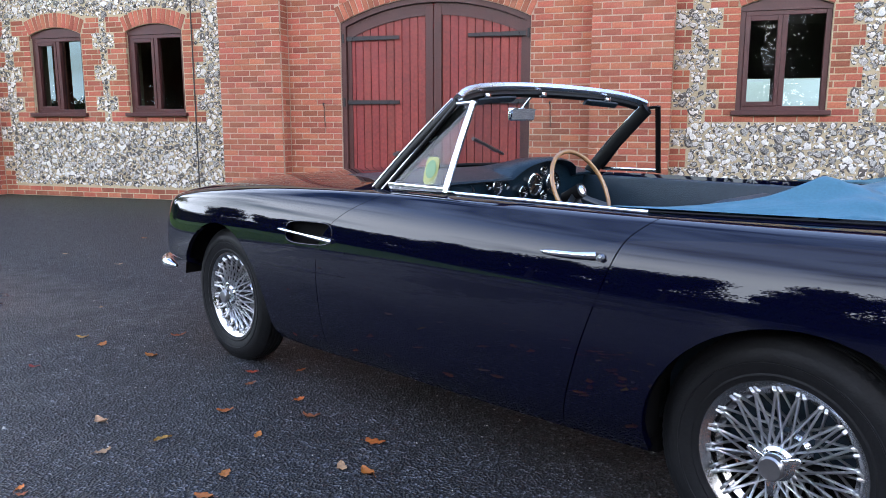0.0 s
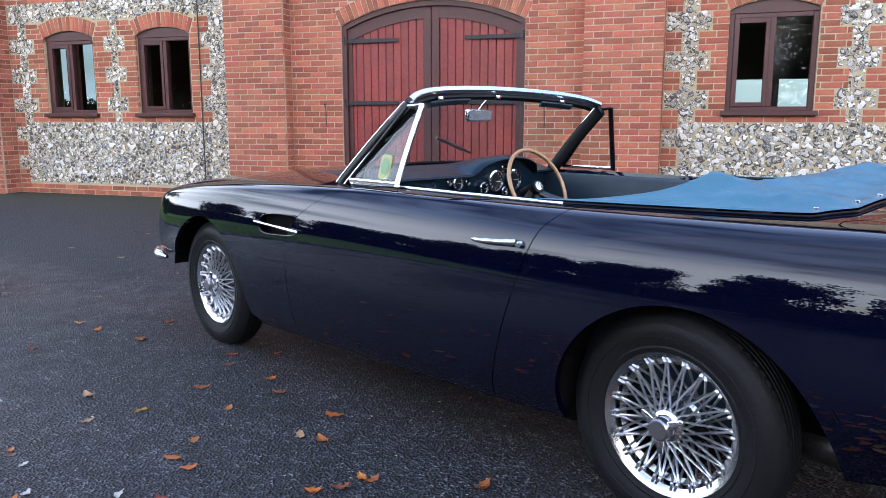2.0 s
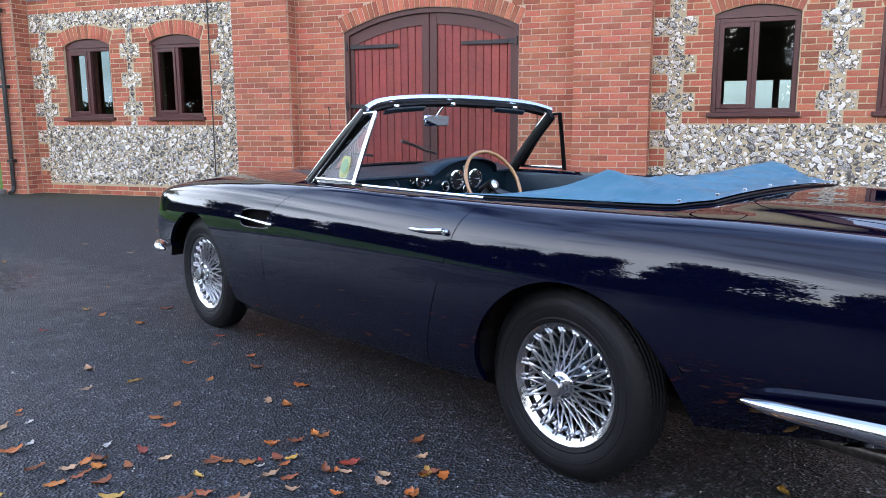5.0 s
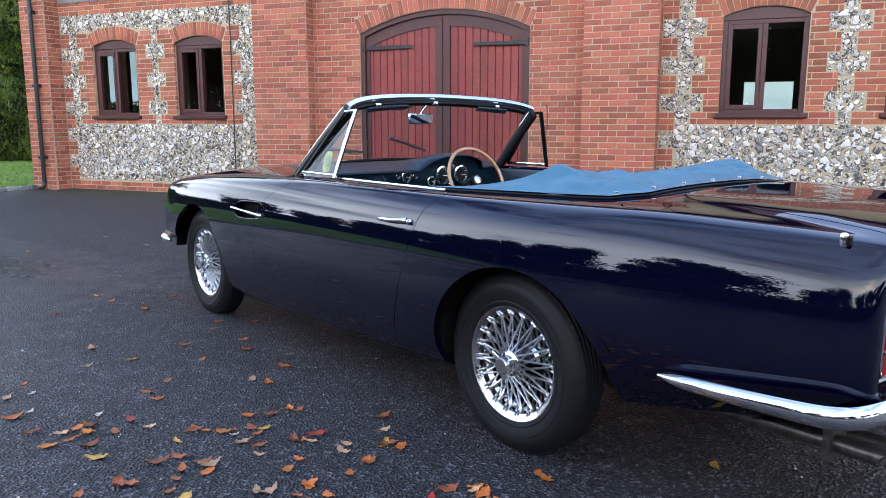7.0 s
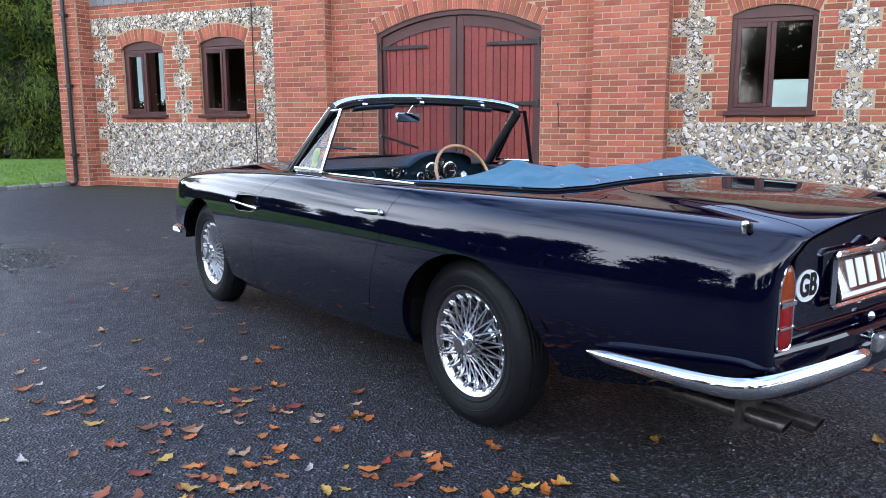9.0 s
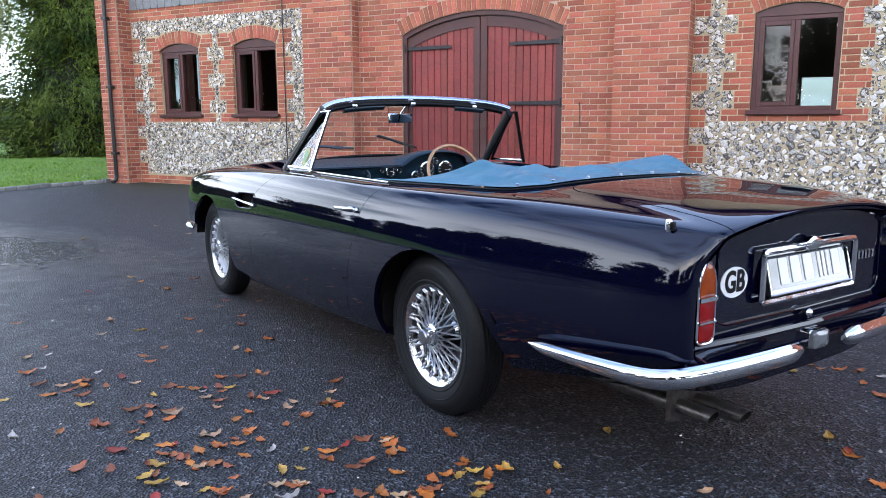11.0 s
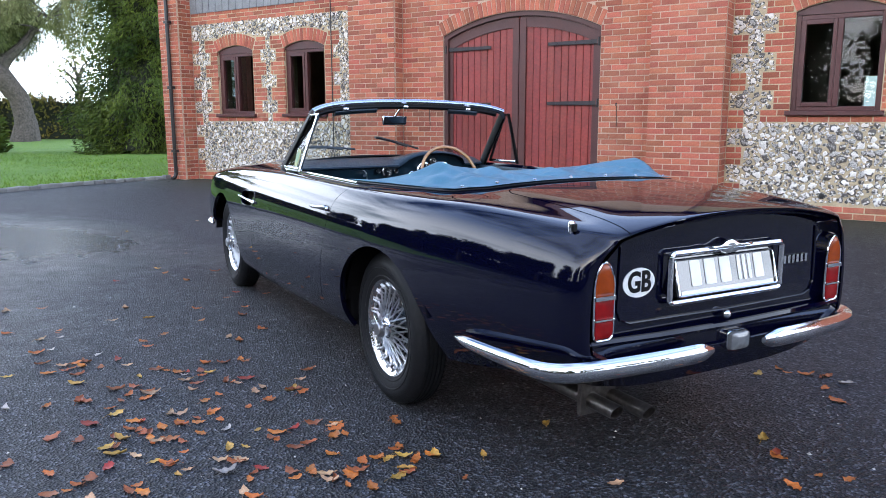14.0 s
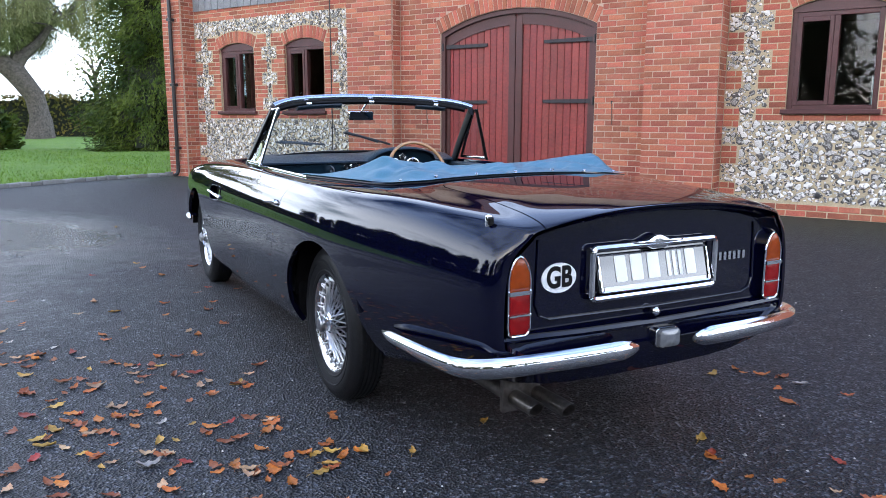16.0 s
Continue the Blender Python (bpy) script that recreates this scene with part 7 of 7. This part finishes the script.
def bay_hole(x, z, wins):
    """True inside a window or its brick arch."""
    for c in wins:
        d = abs(x - c)
        if z < WIN_SPRING:
            if d < WIN_HW and z > WIN_BOT - 0.01:
                return True
        else:
            r, a = math.hypot(d, z - WIN_CZ), math.atan2(d, z - WIN_CZ)
            if r < WIN_RO + 0.006 and a < WSECT + 0.008:
                return True
    return False


def flint_mat(name, island):
    """Split flint: dark glassy cores, grey skins and chalky white rinds, stone by stone."""
    m = mat(name, (0.4, 0.4, 0.4), 0.4)
    n, l = m.node_tree.nodes, m.node_tree.links
    b = n["Principled BSDF"]
    co, nz, wv = n.new("ShaderNodeTexCoord"), n.new("ShaderNodeTexNoise"), n.new("ShaderNodeTexNoise")
    nz.inputs["Scale"].default_value, nz.inputs["Detail"].default_value = 26, 3
    wv.inputs["Scale"].default_value, wv.inputs["Detail"].default_value = 60, 3
    src = n.new("ShaderNodeNewGeometry").outputs["Random Per Island"] if island else n.new("ShaderNodeObjectInfo").outputs["Random"]
    ad = n.new("ShaderNodeVectorMath")
    wn_ = n.new("ShaderNodeTexWhiteNoise")
    wn_.noise_dimensions = "1D"
    l.new(src, wn_.inputs["W"])
    l.new(co.outputs["Object"], ad.inputs[0])
    l.new(wn_.outputs["Color"], ad.inputs[1])
    l.new(ad.outputs[0], nz.inputs["Vector"])
    l.new(ad.outputs[0], wv.inputs["Vector"])
    s1, s2 = n.new("ShaderNodeMath"), n.new("ShaderNodeMath")
    s1.operation, s2.operation = "MULTIPLY_ADD", "MULTIPLY_ADD"
    s1.inputs[1].default_value = 0.26
    l.new(src, s1.inputs[0])
    l.new(nz.outputs["Fac"], s1.inputs[2])
    s2.inputs[1].default_value = 0.22
    l.new(wv.outputs["Fac"], s2.inputs[0])
    l.new(s1.outputs[0], s2.inputs[2])
    ramp = n.new("ShaderNodeValToRGB")
    cr = ramp.color_ramp
    cr.elements[0].position, cr.elements[0].color = 0.55, (0.022, 0.020, 0.019, 1)
    cr.elements[1].position, cr.elements[1].color = 0.90, (0.84, 0.80, 0.73, 1)
    for pos, col in ((0.605, (0.085, 0.080, 0.076, 1)), (0.65, (0.30, 0.275, 0.245, 1)), (0.71, (0.64, 0.61, 0.56, 1))):
        cr.elements.new(pos).color = col
    l.new(s2.outputs[0], ramp.inputs["Fac"])
    l.new(ramp.outputs["Color"], b.inputs["Base Color"])
    bp = n.new("ShaderNodeBump")
    bp.inputs["Strength"].default_value, bp.inputs["Distance"].default_value = 0.5, 0.006
    l.new(wv.outputs["Fac"], bp.inputs["Height"])
    l.new(bp.outputs["Normal"], b.inputs["Normal"])
    return m


FLINT_O, FLINT_I = flint_mat("knapped_flint", False), flint_mat("knapped_flint_joined", True)


def flint_template(seed):
    """An uneven domed stone, about one unit in radius in x and z, facing -y."""
    rr = random.Random(seed)
    n = 8
    rad = [rr.uniform(0.70, 1.18) for _ in range(n)]
    v = [(rr.uniform(-0.15, 0.15), -0.42 - rr.uniform(0, 0.12), rr.uniform(-0.15, 0.15))]
    for ring, (sc, y) in enumerate(((0.60, -0.36), (0.92, -0.12), (1.0, 0.35))):
        for k in range(n):
            a = 2 * math.pi * (k + 0.3 * rr.random()) / n
            r = rad[k] * sc * rr.uniform(0.93, 1.07)
            v.append((r * math.cos(a), y + rr.uniform(-0.16, 0.16) * (ring < 2), r * math.sin(a)))
    f = [(0, 1 + k, 1 + (k + 1) % n) for k in range(n)]
    for ring in range(2):
        o = 1 + ring * n
        f += [(o + k, o + n + k, o + n + (k + 1) % n, o + (k + 1) % n) for k in range(n)]
    return v, f


# dark skin whose colour also draws the shadow outline round each stone
FLINT_SKIN_SHADE = mat("flint_skin_and_edge_shade", (0.045, 0.040, 0.036), 0.45, col2=(0.16, 0.14, 0.115), scale=30, amount=0.9, fine=0.3, fine_scale=90)


def skin_shade_faces(seed):
    """Which faces of a stone go dark, as skin and shadow outline: most of the outer ring, some of the next."""
    rr = random.Random(seed)
    dark = rr.random() < 0.2
    return [int(dark and rr.random() < 0.5) for _ in range(8)] + [int(rr.random() < (0.8 if dark else 0.42)) for _ in range(8)] + [int(rr.random() < 0.85) for _ in range(8)]


SKIN_SHADES = [skin_shade_faces(950 + k) for k in range(14)]
FLINTS = [flint_template(900 + k) for k in range(14)]
flint_meshes = []
for (v, f), skin in zip(FLINTS, SKIN_SHADES):
    me = bpy.data.meshes.new("flint")
    me.from_pydata(v, [], f)
    me.materials.append(FLINT_O)
    me.materials.append(FLINT_SKIN_SHADE)
    me.polygons.foreach_set("material_index", skin)
    me.polygons.foreach_set("use_smooth", [True] * len(f))
    me.set_sharp_from_angle(angle=radians(28))
    flint_meshes.append(me)


def flint_bay(parent, x0, x1, wins, seed, near):
    lay = Layer(parent, seed, near=near)
    for k, z in courses(0, BRICK_TOP):
        x, start = x0, None
        runs = []
        steps = int((x1 - x0) / 0.01)
        for i in range(steps + 1):
            x = x0 + i * 0.01
            ok = i < steps and bay_kind(x, z, x0, x1, wins) == "brick" and not bay_hole(x, z, wins) and not (x1 < -5 and z > 3.10)
            if ok and start is None:
                start = x
            if not ok and start is not None:
                runs.append((start, x))
                start = None
        for a, b in runs:
            course_run(lay, a, b, z, Y_PANEL, k % 2, origin=x0)
    for c in wins:
        arch_ring(lay, c, WIN_CZ, WIN_R, WIN_RO, WSECT, Y_PANEL - 0.002)
    lay.done()
    # stones: large first, small ones in the gaps
    rnd = random.Random(seed + 70)
    cells, placed = {}, []
    for r0, r1, tries in ((0.048, 0.064, 900), (0.036, 0.048, 5000), (0.026, 0.036, 9000), (0.018, 0.026, 14000), (0.012, 0.018, 12000)):
        for _ in range(tries):
            x, z, r = rnd.uniform(x0, x1), rnd.uniform(FLINT_BOT, FLINT_TOP), rnd.uniform(r0, r1)
            q = r * 0.75
            if any(bay_kind(x + dx, z + dz, x0, x1, wins) != "flint" for dx, dz in ((q, 0), (-q, 0), (0, q), (0, -q))):
                continue
            if x - q < x0 or x + q > x1 or z - q < FLINT_BOT or z + q > FLINT_TOP:
                continue
            cx, cz = int(x / 0.08), int(z / 0.08)
            if any(math.hypot(x - a, (z - b) * 1.12) < (r + c) * 0.80 for i in (-2, -1, 0, 1, 2) for j in (-2, -1, 0, 1, 2) for a, b, c in cells.get((cx + i, cz + j), ())):
                continue
            cells.setdefault((cx, cz), []).append((x, z, r))
            placed.append((x, z, r))
    vs, fs, count, skins = [], [], 0, []
    for x, z, r in placed:
        k = rnd.randrange(14)
        m = Matrix.Translation((x, Y_PANEL + 0.004 + rnd.uniform(-0.006, 0.004), z)) @ Matrix.Rotation(rnd.uniform(-0.5, 0.5), 4, "Y") @ Matrix.Diagonal((r * 1.07, min(r, 0.04) * rnd.uniform(0.5, 0.9), r * 0.90, 1)) @ Matrix.Rotation(rnd.uniform(0, 6.28), 4, "Y")
        if count < 300 and r > 0.03 and near(m.translation):
            ob = new("flint", flint_meshes[k])
            ob.parent = parent
            ob.matrix_local = m
            count += 1
        else:
            b = len(vs)
            vs += [tuple(m @ Vector(p)) for p in FLINTS[k][0]]
            fs += [tuple(b + i for i in q) for q in FLINTS[k][1]]
            skins += SKIN_SHADES[k]
    ob = mesh_ob("flintwork", vs, fs, FLINT_I, parent)
    ob.data.materials.append(FLINT_SKIN_SHADE)
    ob.data.polygons.foreach_set("material_index", skins)
    ob.data.polygons.foreach_set("use_smooth", [True] * len(fs))
    ob.data.set_sharp_from_angle(angle=radians(28))
    tagged(ob, kind="stuff")


flint_bay(wall_right, PIER_R[1], PIER_FAR[0], WINS_R, 11, lambda p: p.z > 0.5 and p.x < 2.3)
flint_bay(wall_left, PIER_END[1], PIER_L[0], WINS_L, 12, lambda p: p.z > 0.3)

# granite setts edging the lawn
SETT = mat("granite_sett", (0.22, 0.22, 0.215), 0.8, col2=(0.13, 0.14, 0.11), scale=9, fine=0.25, bump=0.5, rand=0.25)
kerb = tagged(new("kerb"), "row of weathered granite setts edging the lawn", "kerb", kind="structure")
bm = box_bm(-0.095, 0.095, -0.055, 0.055, 0, 0.10, 0.014)
sett_me = bpy.data.meshes.new("sett")
bm.to_mesh(sett_me)
bm.free()
sett_me.materials.append(SETT)
yy, rk = 9.05, random.Random(5)
while yy > -12:
    xx = -10.55 - 0.14 * math.exp(-((yy - 7.3) / 1.4) ** 2) + 0.12 * math.exp(-((yy - 5.2) / 1.6) ** 2)
    ob = new("sett", sett_me)
    ob.parent = kerb
    ob.matrix_local = pose(xx + rk.uniform(-0.012, 0.012), yy, -0.030 + rk.uniform(-0.008, 0.008), rk.uniform(-3, 3), rk.uniform(-3, 3), 90 + rk.uniform(-5, 5))
    yy -= 0.205
